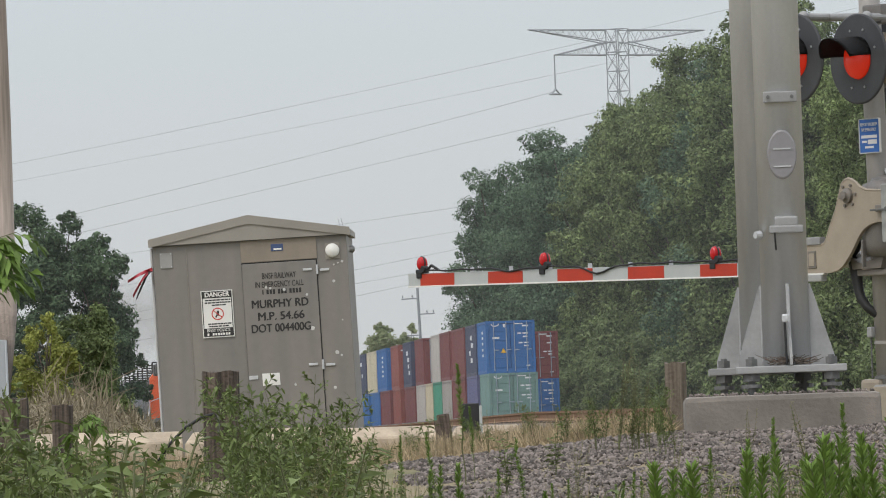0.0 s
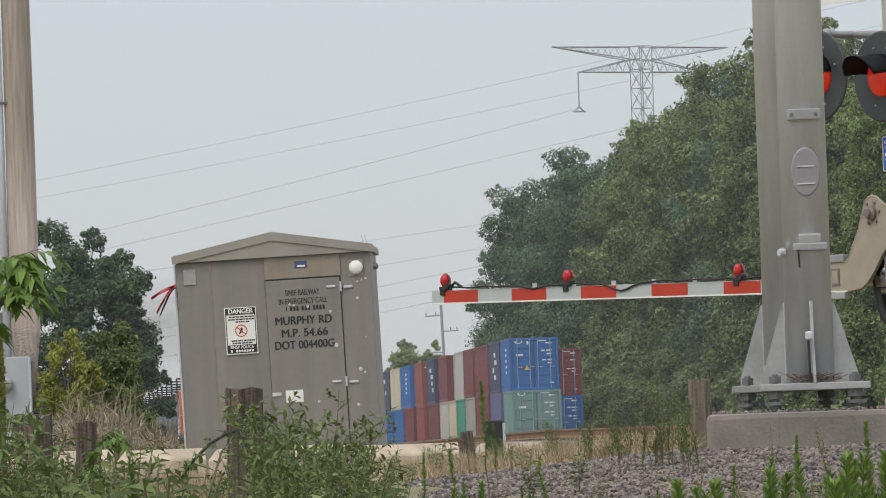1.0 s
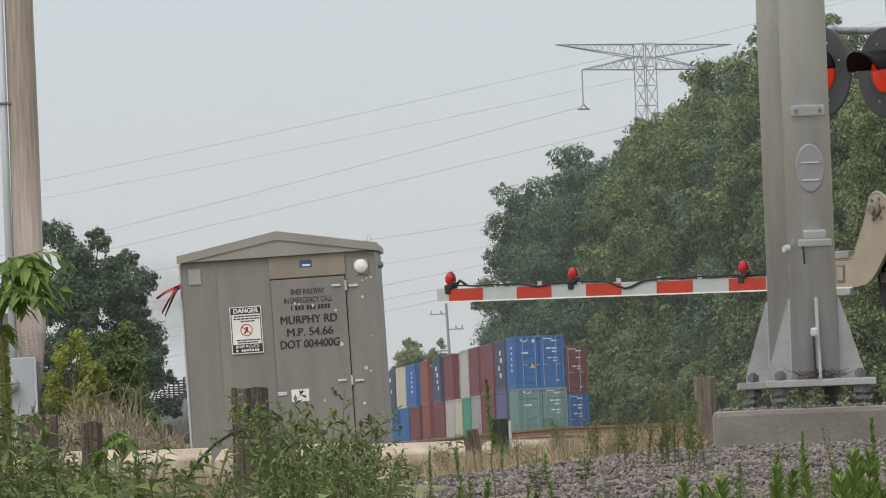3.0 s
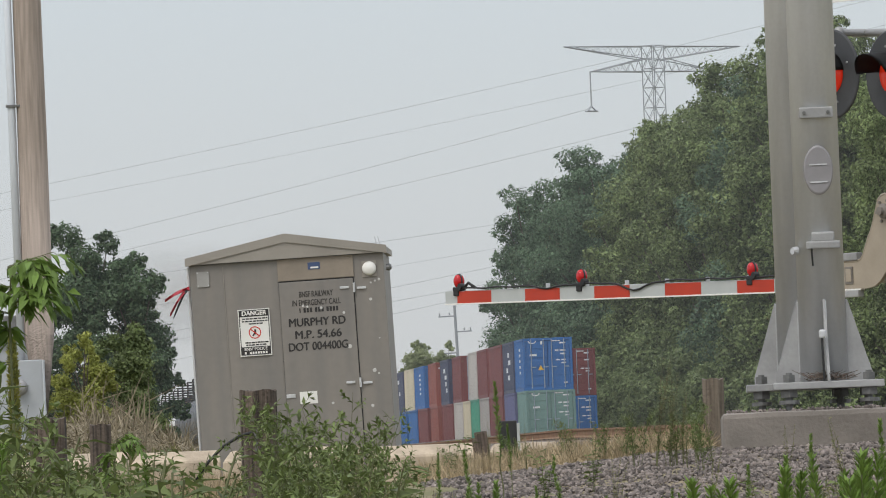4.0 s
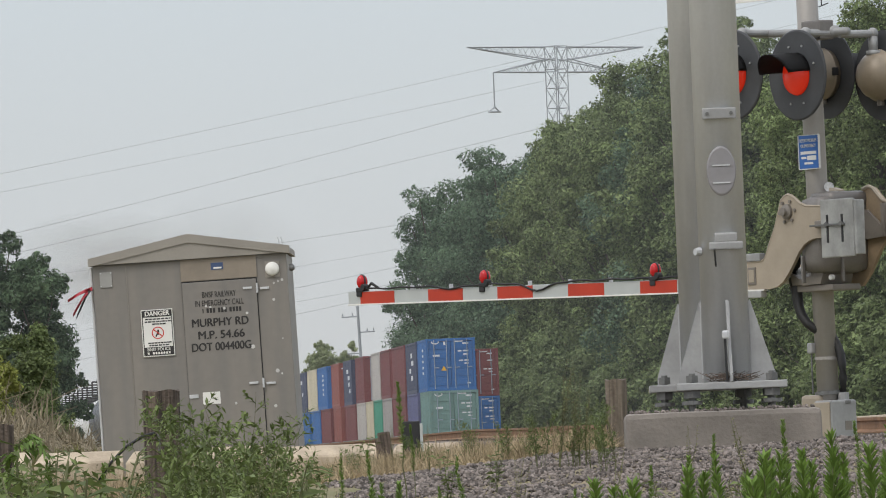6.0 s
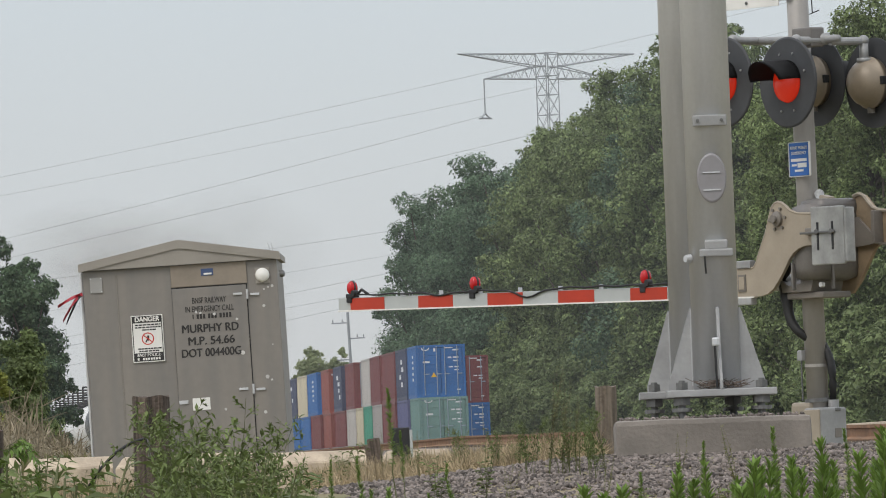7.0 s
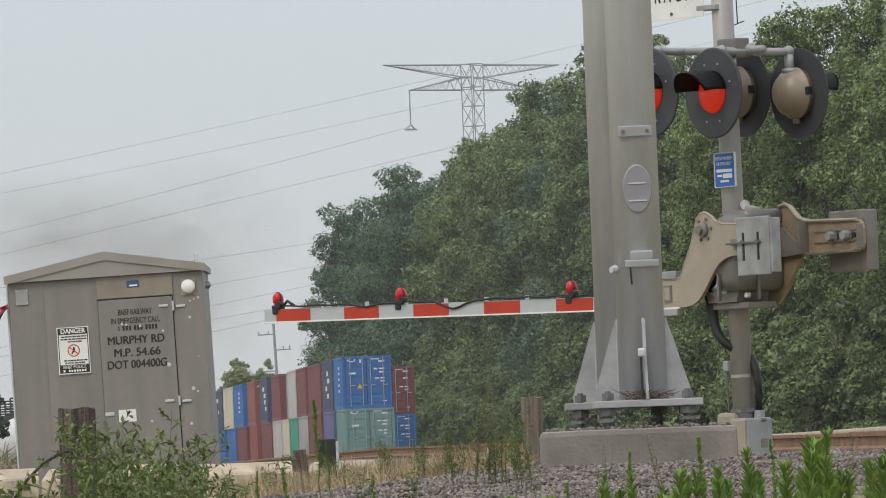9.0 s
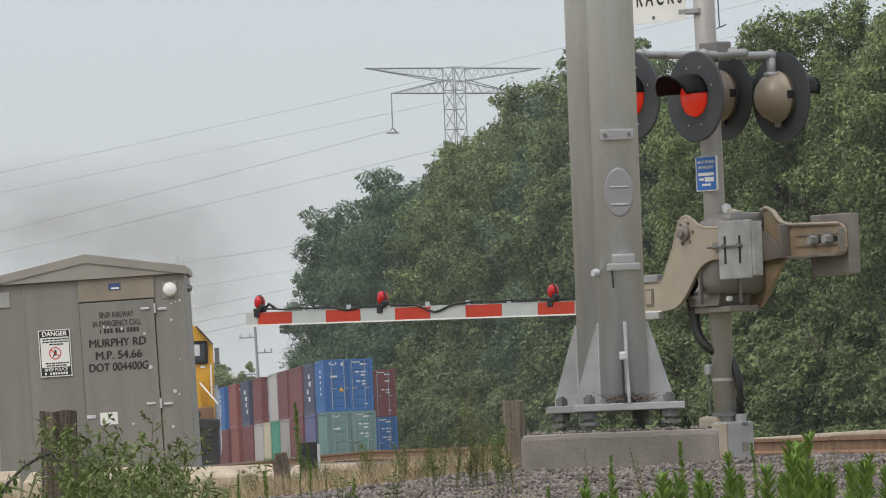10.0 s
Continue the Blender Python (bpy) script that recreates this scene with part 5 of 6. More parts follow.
FRONT_END, SPEED = 285.0, 19.75


def train_pose(back, t):
    y = FRONT_END + SPEED * (10.0 - t) + back * math.cos(math.atan(TRACK))
    return Matrix.Translation((MAIN + MAIN_RUN * y, y, RAIL_Z)) @ pose(0, 0, 0, 0, 0, math.degrees(math.atan(-MAIN_RUN)))


def smoke_material():
    m = bpy.data.materials.new("thin_exhaust_smoke")
    m.use_nodes = True
    n, l = m.node_tree.nodes, m.node_tree.links
    n.clear()
    out, mix, tr, df = n.new("ShaderNodeOutputMaterial"), n.new("ShaderNodeMixShader"), n.new("ShaderNodeBsdfTransparent"), n.new("ShaderNodeBsdfDiffuse")
    df.inputs["Color"].default_value = (0.20, 0.18, 0.155, 1)
    co, gr, no, mu, sc = n.new("ShaderNodeTexCoord"), n.new("ShaderNodeTexGradient"), n.new("ShaderNodeTexNoise"), n.new("ShaderNodeMath"), n.new("ShaderNodeMath")
    gr.gradient_type = "SPHERICAL"
    no.inputs["Scale"].default_value, no.inputs["Detail"].default_value = 1.6, 3
    mu.operation, sc.operation, sc.inputs[1].default_value = "MULTIPLY", "MULTIPLY", 0.42
    l.new(co.outputs["Object"], gr.inputs[0])
    l.new(co.outputs["Object"], no.inputs["Vector"])
    l.new(gr.outputs["Fac"], mu.inputs[0])
    l.new(no.outputs["Fac"], mu.inputs[1])
    l.new(mu.outputs[0], sc.inputs[0])
    l.new(sc.outputs[0], mix.inputs[0])
    l.new(tr.outputs[0], mix.inputs[1])
    l.new(df.outputs[0], mix.inputs[2])
    l.new(mix.outputs[0], out.inputs["Surface"])
    return m


M_SMOKE = smoke_material()
SMOKE = []          # (thing, metres behind the leading coupler, sideways, height, seconds of the puff's birth)


def build_puff(seed, back, side, z, wide, tall):
    """A thin puff of exhaust: two soft ragged wisps, one behind the other."""
    rng = random.Random(seed)
    t = thing("exhaust_smoke", Matrix(), "thin grey-brown diesel exhaust drifting over the train", "smoke", "exhaust puffs")
    for k in range(2):
        bm = bmesh.new()
        bmesh.ops.create_circle(bm, cap_ends=True, segments=40, radius=1.0)
        bmesh.ops.rotate(bm, cent=(0, 0, 0), matrix=pose(0, 0, 0, 90).to_3x3(), verts=bm.verts)
        for v in bm.verts:
            v.co.y += 0.25 * math.sin(v.co.x * 3 + k)
        w = part("wisp", bm, M_SMOKE, t)
        w.location = (rng.uniform(-0.4, 0.4) * wide, 2.5 * k, rng.uniform(-0.25, 0.25) * tall)
        w.scale = (wide, wide * 0.5, tall)
    SMOKE.append((t, back, side, z))


build_puff(1, 12, 1.3, 7.4, 2.6, 2.6)
build_puff(2, 19, 0.3, 9.4, 4.2, 3.0)
build_puff(3, 27, -2.2, 10.2, 5.2, 2.6)


# ---------------------------------------------------------------- pylon, far poles, wires
def strut(bm, a, b, r):
    bm_rod(bm, a, b, r, None, 4)


def build_pylon():
    y = 900.0
    p = thing("transmission_tower", pose(1.75, y, 1.0) @ pose(0, 0, 0, 0, 0, 40), "steel lattice transmission tower with two tapering crossarms", "pylon")
    bm = bmesh.new()
    top, w0, w1 = 41.5, 2.2, 0.78
    def half(z):
        return w0 + (w1 - w0) * min(1, z / 30.0)
    lv = [0, 6, 11, 15.5, 19.5, 23, 26, 28.6, 31, 33.2, 35.3, 37.3, 39.2, top]
    for a, b in zip(lv, lv[1:]):
        ha, hb = half(a), half(b)
        cs = [(-1, -1), (1, -1), (1, 1), (-1, 1)]
        for i in range(4):
            j = (i + 1) % 4
            A, B = cs[i], cs[j]
            strut(bm, (A[0] * ha, A[1] * ha, a), (A[0] * hb, A[1] * hb, b), 0.065)
            strut(bm, (A[0] * ha, A[1] * ha, a), (B[0] * hb, B[1] * hb, b), 0.034)
            strut(bm, (B[0] * ha, B[1] * ha, a), (A[0] * hb, A[1] * hb, b), 0.034)
            strut(bm, (A[0] * hb, A[1] * hb, b), (B[0] * hb, B[1] * hb, b), 0.034)
    part("lattice_body", bm, M_PYLON, p)
    for name, z, reach, rise in (("upper_crossarm", 41.4, 11.5, -1.35), ("lower_crossarm", 38.9, 8.2, 1.35)):
        for sx in (-1, 1):
            bm = bmesh.new()
            for sy in (-1, 1):
                tip = Vector((sx * reach, 0.0, z))
                a0, a1 = Vector((sx * w1, sy * w1, z)), Vector((sx * w1, sy * w1, z + rise))
                strut(bm, a0, tip, 0.055)
                strut(bm, a1, tip, 0.055)
                n = 7
                for k in range(n):
                    q0, q1 = k / n, (k + 0.5) / n
                    strut(bm, a0.lerp(tip, q0), a1.lerp(tip, q1), 0.030)
                    strut(bm, a1.lerp(tip, q1), a0.lerp(tip, (k + 1) / n), 0.030)
            part(name, bm, M_PYLON, p)
    for x, z in ((-8.2, 38.9),):
        part("insulator_string", rod((x, 0, z), (x, 0, z - 3.5), 0.07, None, 6), M_PYLON, p)
        bm = bmesh.new()
        strut(bm, (x, 0, z - 3.4), (x - 0.6, 0, z - 3.9), 0.09)
        strut(bm, (x, 0, z - 3.4), (x + 0.6, 0, z - 3.9), 0.09)
        strut(bm, (x - 0.8, 0, z - 3.9), (x + 0.8, 0, z - 3.9), 0.09)
        part("conductor_clamp", bm, M_PYLON, p)


build_pylon()


def build_wire(a, b, sag, r, label):
    bm = bmesh.new()
    a, b = Vector(a), Vector(b)
    pts = [a.lerp(b, k / 24) - Vector((0, 0, 4 * sag * (k / 24) * (1 - k / 24))) for k in range(25)]
    bm_tube(bm, pts, r, 5)
    ob = part("power_line", bm, M_WIRE)
    tagged(ob, label, "power line", "overhead wires")


HIGH = "thin overhead power line hanging in a long sag"
build_wire((-4.6, 900, 36.5), (-92, 905, 18.6), 0.5, 0.028, HIGH)
build_wire((8.1, 900, 36.0), (-92, 905, 16.7), 0.1, 0.028, HIGH)
build_wire((42, 905, 50.1), (-95, 905, 25.8), 1.0, 0.024, HIGH)
build_wire((42, 905, 47.1), (-95, 905, 24.7), 1.2, 0.021, HIGH)
for k, (z0, z1) in enumerate(((19.6, 20.7), (17.5, 18.8), (15.8, 17.4), (14.7, 16.1), (13.7, 15.4))):
    s = (z1 - z0) / 8.9
    build_wire((18, 722, z1 + s * 29.5), (-60, 722, z0 - s * 39.6 + 1.33), 0.6, 0.021 if k != 1 else 0.016, "thin overhead distribution line seen low over the yard")


def build_far_pole():
    p = thing("telephone_pole", pose(-13.4, 650, 1.2) @ pose(0, 0, 0, 0, -1.6, 0), "slender grey wooden line pole with two short crossarms", "utility pole")
    part("shaft", rod((0, 0, 0), (0, 0, 11.8), 0.13, 0.10, 10), M_PYLON, p)
    part("crossarm", box((-0.55, 0, 11.05), (1.3, 0.12, 0.09)), M_PYLON, p)
    part("crossarm", box((0.55, 0, 9.9), (1.2, 0.12, 0.09)), M_PYLON, p)
    part("crossarm", box((-0.5, 0, 8.4), (0.9, 0.12, 0.09)), M_PYLON, p)
    for x, z in ((-1.1, 11.2), (-0.4, 11.2), (1.05, 10.05), (0.6, 10.05)):
        part("insulator", rod((x, 0, z - 0.08), (x, 0, z + 0.12), 0.06, 0.04, 8), M_PYLON, p)


build_far_pole()


# ---------------------------------------------------------------- trees
def leaf_cloud(rng, lumps, count, size, flat=0.55):
    """Small folded leaf blades over the lumps of a crown: (vertices, faces)."""
    lumps = np.array(lumps)
    area = (lumps[:, 3] ** 2)
    pick = rng.choice(len(lumps), count, p=area / area.sum())
    c, r = lumps[pick, :3], lumps[pick, 3:4]
    d = rng.normal(size=(count, 3))
    d /= np.linalg.norm(d, axis=1, keepdims=True)
    depth = 1.0 - 0.42 * rng.random((count, 1)) ** 1.6
    depth *= 1 + 0.16 * rng.normal(size=(count, 1))
    p = c + d * r * depth * np.array([1.0, 1.0, 0.85])
    nrm = d * 0.85 + rng.normal(size=(count, 3)) * flat + np.array([0, 0, 0.40])
    nrm /= np.linalg.norm(nrm, axis=1, keepdims=True)
    u = np.cross(nrm, rng.normal(size=(count, 3)))
    u /= np.linalg.norm(u, axis=1, keepdims=True) + 1e-9
    v = np.cross(nrm, u)
    s = size * (0.6 + 0.8 * rng.random((count, 1)))
    blade = np.stack([p - u * s, p + v * s * 0.62 + u * s * 0.3, p + u * s * 0.9 - v * s * 0.55], 1)
    verts = blade.reshape(-1, 3)
    faces = np.arange(count * 3).reshape(-1, 3)
    return verts, faces


def cloud_mesh(name, verts, faces, mat):
    me = bpy.data.meshes.new(name)
    me.vertices.add(len(verts))
    me.vertices.foreach_set("co", verts.astype(np.float32).ravel())
    me.loops.add(faces.size)
    me.loops.foreach_set("vertex_index", faces.astype(np.int32).ravel())
    me.polygons.add(len(faces))
    me.polygons.foreach_set("loop_start", np.arange(0, faces.size, faces.shape[1], dtype=np.int32))
    me.update(calc_edges=True)
    me.materials.append(mat)
    return me


def build_tree(seed, height, radius, mat, count, size, label, low=0.22, name="tree", group="", lobes=40, spread=1.0, big=1.0):
    """A tree of given height: a tapered trunk with limbs, and a lumpy crown with gaps."""
    rng = np.random.default_rng(seed)
    t = thing(name, Matrix(), label, "tree" if name == "tree" else "bush", group)
    bm = bmesh.new()
    bend = rng.normal(size=(5, 2)) * radius * 0.05
    tr = [(bend[k][0] * k / 4, bend[k][1] * k / 4, height * 0.8 * k / 4) for k in range(5)]
    r0 = height * 0.016
    bm_tube(bm, tr, [r0 * 1.2, r0, r0 * 0.75, r0 * 0.45, r0 * 0.15], 8)
    lumps = []
    for k in range(lobes):
        q = (k + 0.5) / lobes
        zz = low + (0.97 - low) * q
        w_ = radius * (math.sin(math.pi * (0.30 + 0.56 * q)) ** 0.6) * (0.62 + 0.4 * rng.random())
        w_ *= 1.0 if q < 0.75 else 0.85
        a = k * 2.39996 + rng.normal() * 0.5
        rr = radius * (0.15 + 0.13 * rng.random()) * (1.15 - 0.45 * q) * big
        c = np.array([math.cos(a) * (w_ - rr) * spread, math.sin(a) * (w_ - rr), height * zz - rr * 0.3])
        lumps.append([*c, rr])
        base = Vector(tr[min(3, max(1, int(zz * 4.0)))])
        end = Vector(c)
        bm_tube(bm, [base, base.lerp(end, 0.5) + Vector((0, 0, -0.03 * height)), end], [r0 * 0.35, r0 * 0.22, r0 * 0.08], 5)
        for j in range(6):
            e = rng.normal(size=3)
            e /= np.linalg.norm(e)
            lumps.append([*(c + e * rr * np.array([1.18, 1.18, 1.0])), rr * (0.18 + 0.30 * rng.random())])
    for k in range(int(lobes * 0.4)):
        a, q = rng.random() * 6.28, rng.random()
        lumps.append([math.cos(a) * radius * 0.35, math.sin(a) * radius * 0.35, height * (low + (0.85 - low) * q), radius * 0.32])
    part("trunk", bm, M_BARK, t)
    verts, faces = leaf_cloud(rng, lumps, count, size)
    crown = new("crown", cloud_mesh("crown", verts, faces, mat))
    crown.parent = t
    return t


ROW = "woodland edge"
oak = [build_tree(41, 23.5, 6.0, M_LEAF_MID, 88000, 0.118, "tall broad-leaved tree in full green leaf", 0.10, group=ROW),
       build_tree(42, 22.5, 5.6, M_LEAF_MID, 84000, 0.118, "tall green broad-leaved tree with an uneven crown", 0.08, group=ROW),
       build_tree(43, 23.5, 6.4, M_LEAF_DARK, 88000, 0.118, "tall dark green tree with a ragged crown", 0.12, group=ROW, lobes=27, big=1.3)]
shrub = [build_tree(44, 6.0, 3.0, M_LEAF_LIGHT, 26000, 0.095, "light green shrub at the foot of the woods", 0.05, "bush", "woodland shrubs", 14),
         build_tree(45, 4.5, 2.8, M_LEAF_MID, 22000, 0.095, "green shrub at the foot of the woods", 0.05, "bush", "woodland shrubs", 12)]
used = set()


def plant(kinds, i, x, y, z, s, turn):
    m = Matrix.Translation((x, y, z)) @ pose(0, 0, 0, 0, 0, turn)
    src = kinds[i]
    if src.name not in used:
        used.add(src.name)
        src.matrix_world = m @ Matrix.Scale(s, 4)
        return src
    c = copy_thing(src, m)
    c.scale = (s, s, s)
    return c


rng = random.Random(77)
# the woodland edge runs along the far siding; (offset from the track line, distance, kind, scale)
CANOPY = ((290, 18.6), (328, 19.2), (372, 20.3), (388, 18.4), (412, 18.6), (430, 21.2), (458, 22.6), (478, 23.1), (505, 21.3), (533, 21.3), (575, 21.8), (629, 22.2), (690, 20.6))


def canopy(y):
    for (a, u), (b, v) in zip(CANOPY, CANOPY[1:]):
        if a <= y <= b:
            return u + (v - u) * (y - a) / (b - a)
    return CANOPY[-1][1]


TALL = (23.5, 22.5, 23.5)
y = 300.0
while y < 645:
    kind = 2 if y > 570 else rng.choice((0, 1, 0, 1, 2) if y > 480 else (0, 1))
    plant(oak, kind, 44.9 + rng.uniform(-0.9, 1.0) + TRACK * y, y, 0.9, canopy(y) / TALL[kind] * rng.uniform(0.95, 1.02), rng.uniform(0, 360))
    y += rng.uniform(12, 17)
for y in (335, 372, 405, 447, 492, 528, 566, 607):
    kind = rng.choice((0, 1, 2))
    plant(oak, kind, 53 + TRACK * y + rng.uniform(-1, 2), y, 0.9, canopy(y) / TALL[kind] * rng.uniform(0.88, 0.98), rng.uniform(0, 360))
plant(oak, 2, 43.5 + TRACK * 660, 660, 0.9, 0.93, 40)
plant(oak, 2, 45.9 + TRACK * 676, 676, 0.9, 0.90, 140)
plant(oak, 0, 44.2 + TRACK * 463, 463, 0.9, 0.92, 200)
plant(oak, 0, 44.6 + TRACK * 508, 508, 0.9, 0.985, 120)
plant(oak, 1, 44.8 + TRACK * 440, 440, 0.9, 0.95, 75)
for x0, y, s in ((41.0, 548, 1.1), (41.3, 560, 1.2), (41.0, 575, 1.1), (41.5, 535, 1.2), (41.2, 520, 1.0), (41.6, 505, 1.1), (40.9, 590, 1.2)):
    plant(shrub, 0, x0 + TRACK * y, y, 0.9, s, y * 7 % 360)
y = 296.0
while y < 600:
    plant(shrub, rng.choice((0, 1, 1)) if y < 470 else 0, 41.4 + rng.uniform(-0.8, 1.0) + TRACK * y, y, 0.9, rng.uniform(0.8, 1.5), rng.uniform(0, 360))
    y += rng.uniform(5, 9)

dark = build_tree(51, 9.7, 2.75, M_LEAF_WALNUT, 62000, 0.080, "dark green walnut-like tree standing alone", 0.0, "tree", "", 26, 1.0, 1.25)
dark.matrix_world = pose(-19.6, 320, 1.1)
dark_2 = build_tree(52, 8.5, 2.1, M_LEAF_WALNUT, 46000, 0.080, "smaller dark green tree beside another", 0.0, "tree", "", 24, 1.0, 1.25)
dark_2.matrix_world = pose(-17.95, 318, 1.1)
dark_3 = copy_thing(dark, pose(-27.2, 322, 1.1, 0, 0, 70))
far_a = build_tree(53, 10.4, 2.3, M_LEAF_PALE, 13000, 0.13, "small pale green tree far along the line", 0.25, "tree", "", 26)
far_a.matrix_world = pose(-17.4, 700, 1.1)
far_b = build_tree(54, 10.4, 1.4, M_LEAF_PALE, 7000, 0.13, "slim green tree far along the line", 0.25, "tree", "", 20)
far_b.matrix_world = pose(-15.6, 702, 1.1)
yellow = build_tree(55, 2.75, 0.72, M_LEAF_YELLOW, 30000, 0.030, "yellow-green bush beside the pole", 0.0, "bush", "", 34)
yellow.matrix_world = pose(-8.78, 140, 1.1)
green_b = build_tree(56, 3.6, 1.15, M_LEAF_MID, 27000, 0.042, "green bush behind the dry brush", 0.0, "bush", "", 30)
green_b.matrix_world = pose(-10.5, 180, 1.1)


# ---------------------------------------------------------------- gravel, dry grass and weeds
def blades(base, direction, length, width, droop, rng):
    """Lance-shaped leaves, two folded halves each, from arrays of base points and directions."""
    n = len(base)
    d = direction / (np.linalg.norm(direction, axis=1, keepdims=True) + 1e-9)
    side = np.cross(d, np.array([0, 0, 1.0]) + rng.normal(size=(n, 3)) * 0.35)
    side /= np.linalg.norm(side, axis=1, keepdims=True) + 1e-9
    up = np.cross(side, d)
    L, W = np.asarray(length).reshape(-1, 1), np.asarray(width).reshape(-1, 1)
    down = np.array([0, 0, -1.0]) * droop * L
    a = base
    m1 = base + d * L * 0.45 + side * W * 0.5 + up * W * 0.18 + down * 0.2
    m0 = base + d * L * 0.42 + down * 0.2
    m2 = base + d * L * 0.45 - side * W * 0.5 + up * W * 0.18 + down * 0.2
    t = base + d * L + down
    verts = np.stack([a, m1, m0, m2, t], 1).reshape(-1, 3)
    k = np.arange(n)[:, None] * 5
    faces = np.concatenate([k + np.array([[0, 1, 2]]), k + np.array([[0, 2, 3]]), k + np.array([[2, 1, 4]]), k + np.array([[2, 4, 3]])], 0)
    return verts, faces


def foliage(name, data, mat, parent):
    verts = np.concatenate([v for v, f in data])
    off, fs = 0, []
    for v, f in data:
        fs.append(f + off)
        off += len(v)
    ob = new(name, cloud_mesh(name, verts, np.concatenate(fs), mat))
    ob.parent = parent
    return tagged(ob, kind="stuff")


def stalk(rng, height, lean):
    pts = [Vector((0, 0, 0))]
    a = rng.random() * 6.28
    for k in range(1, 7):
        q = k / 6
        pts.append(Vector((math.cos(a) * lean * height * q ** 1.6 + rng.normal() * 0.008, math.sin(a) * lean * height * q ** 1.6 + rng.normal() * 0.008, height * q)))
    return pts


def along(pts, q):
    f = q * (len(pts) - 1)
    i = min(len(pts) - 2, int(f))
    return pts[i].lerp(pts[i + 1], f - i)


def build_weed(kind, seed, height=1.0):
    rng = np.random.default_rng(seed)
    labels = {"spire": ("upright green weed with narrow whorled leaves", M_WEED), "bushy": ("bushy branching weed with many small leaves", M_WEED_DARK),
              "broad": ("low weed with broad pointed leaves", M_WEED_DARK), "feather": ("thin feathery roadside weed", M_WEED_OLIVE), "dry": ("dry straw-coloured stalk among the weeds", M_STRAW)}
    label, mat = labels[kind]
    t = thing("weed", Matrix(), label, "weed", kind + " weeds")
    bm = bmesh.new()
    data = []
    if kind == "spire":
        pts = stalk(rng, height, 0.05)
        bm_tube(bm, pts, [0.006, 0.006, 0.005, 0.005, 0.004, 0.003, 0.002], 5)
        n = 300
        q = 1 - rng.random(n) ** 1.1 * 0.62
        base = np.array([along(pts, x) for x in q])
        a = np.arange(n) * 2.4
        tilt = 0.45 + 1.6 * (q - 0.38) / 0.62
        d = np.stack([np.cos(a), np.sin(a), tilt + rng.normal(size=n) * 0.15], 1)
        data.append(blades(base, d, 0.028 + 0.034 * np.sin(np.pi * np.clip((q - 0.3) / 0.8, 0, 1)), np.full(n, 0.0085), 0.25, rng))
    elif kind == "bushy":
        for s in range(5):
            pts = stalk(rng, height * (0.7 + 0.3 * rng.random()), 0.18 + 0.12 * rng.random())
            off = Vector((rng.normal() * 0.04, rng.normal() * 0.04, 0))
            pts = [p + off for p in pts]
            bm_tube(bm, pts, [0.005, 0.005, 0.0045, 0.004, 0.003, 0.002, 0.001], 4)
            for b in range(15):
                q0 = 0.25 + 0.73 * (b + rng.random()) / 15
                p0 = along(pts, q0)
                a = rng.random() * 6.28
                ln = height * 0.16 * (1.25 - q0) + 0.03
                p1 = p0 + Vector((math.cos(a) * ln, math.sin(a) * ln, ln * (0.5 + 0.5 * rng.random())))
                bm_tube(bm, [p0, p0.lerp(p1, 0.5), p1], [0.002, 0.0015, 0.001], 3)
                m = 10
                qq = rng.random(m)
                base = np.array([p0.lerp(p1, x) for x in qq])
                d = rng.normal(size=(m, 3)) + np.array([math.cos(a), math.sin(a), 0.5]) * 0.6
                data.append(blades(base, d, 0.030 + 0.034 * rng.random(m), np.full(m, 0.013) + 0.008 * rng.random(m), 0.1, rng))
    elif kind == "broad":
        for s in range(6):
            pts = stalk(rng, height * (0.55 + 0.45 * rng.random()), 0.22)
            bm_tube(bm, pts, 0.004, 4)
            m = 15
            q = 0.25 + 0.75 * rng.random(m)
            base = np.array([along(pts, x) for x in q])
            a = rng.random(m) * 6.28
            d = np.stack([np.cos(a), np.sin(a), 0.2 + 0.5 * rng.random(m)], 1)
            data.append(blades(base, d, 0.08 + 0.09 * rng.random(m), 0.032 + 0.032 * rng.random(m), 0.35, rng))
    else:
        for s in range(4):
            pts = stalk(rng, height * (0.75 + 0.25 * rng.random()), 0.12)
            bm_tube(bm, pts, [0.004, 0.0035, 0.003, 0.0025, 0.002, 0.0015, 0.001], 4)
            m = 90
            q = 0.2 + 0.8 * rng.random(m)
            base = np.array([along(pts, x) for x in q])
            a = rng.random(m) * 6.28
            d = np.stack([np.cos(a), np.sin(a), 0.7 + 0.4 * rng.normal(size=m)], 1)
            data.append(blades(base, d, (0.03 + 0.05 * rng.random(m)) * (1.3 - q), np.full(m, 0.007), 0.2, rng))
    part("stalk", bm, M_STEM, t)
    foliage("leaves", data, mat, t)
    return t


WEEDS = {k: [build_weed(k, s) for s in seeds] for k, seeds in (("spire", (1, 2, 3)), ("bushy", (4, 5, 6)), ("broad", (7, 8)), ("feather", (9, 10)), ("dry", (12, 13)))}
placed = set()


def put_weed(kind, x, y, top, rng, z0=None):
    """Stands a weed on the ground so that it reaches the height top."""
    src = rng.choice(WEEDS[kind])
    z0 = ground_z(x, y) - 0.02 if z0 is None else z0
    s = max(0.15, top - z0)
    m = Matrix.Translation((x, y, z0)) @ pose(0, 0, 0, rng.uniform(-4, 4), rng.uniform(-4, 4), rng.uniform(0, 360))
    if src.name not in placed:
        placed.add(src.name)
        src.matrix_world = m @ Matrix.Scale(s, 4)
        return src
    c = copy_thing(src, m)
    c.scale = (s, s, s)
    return c


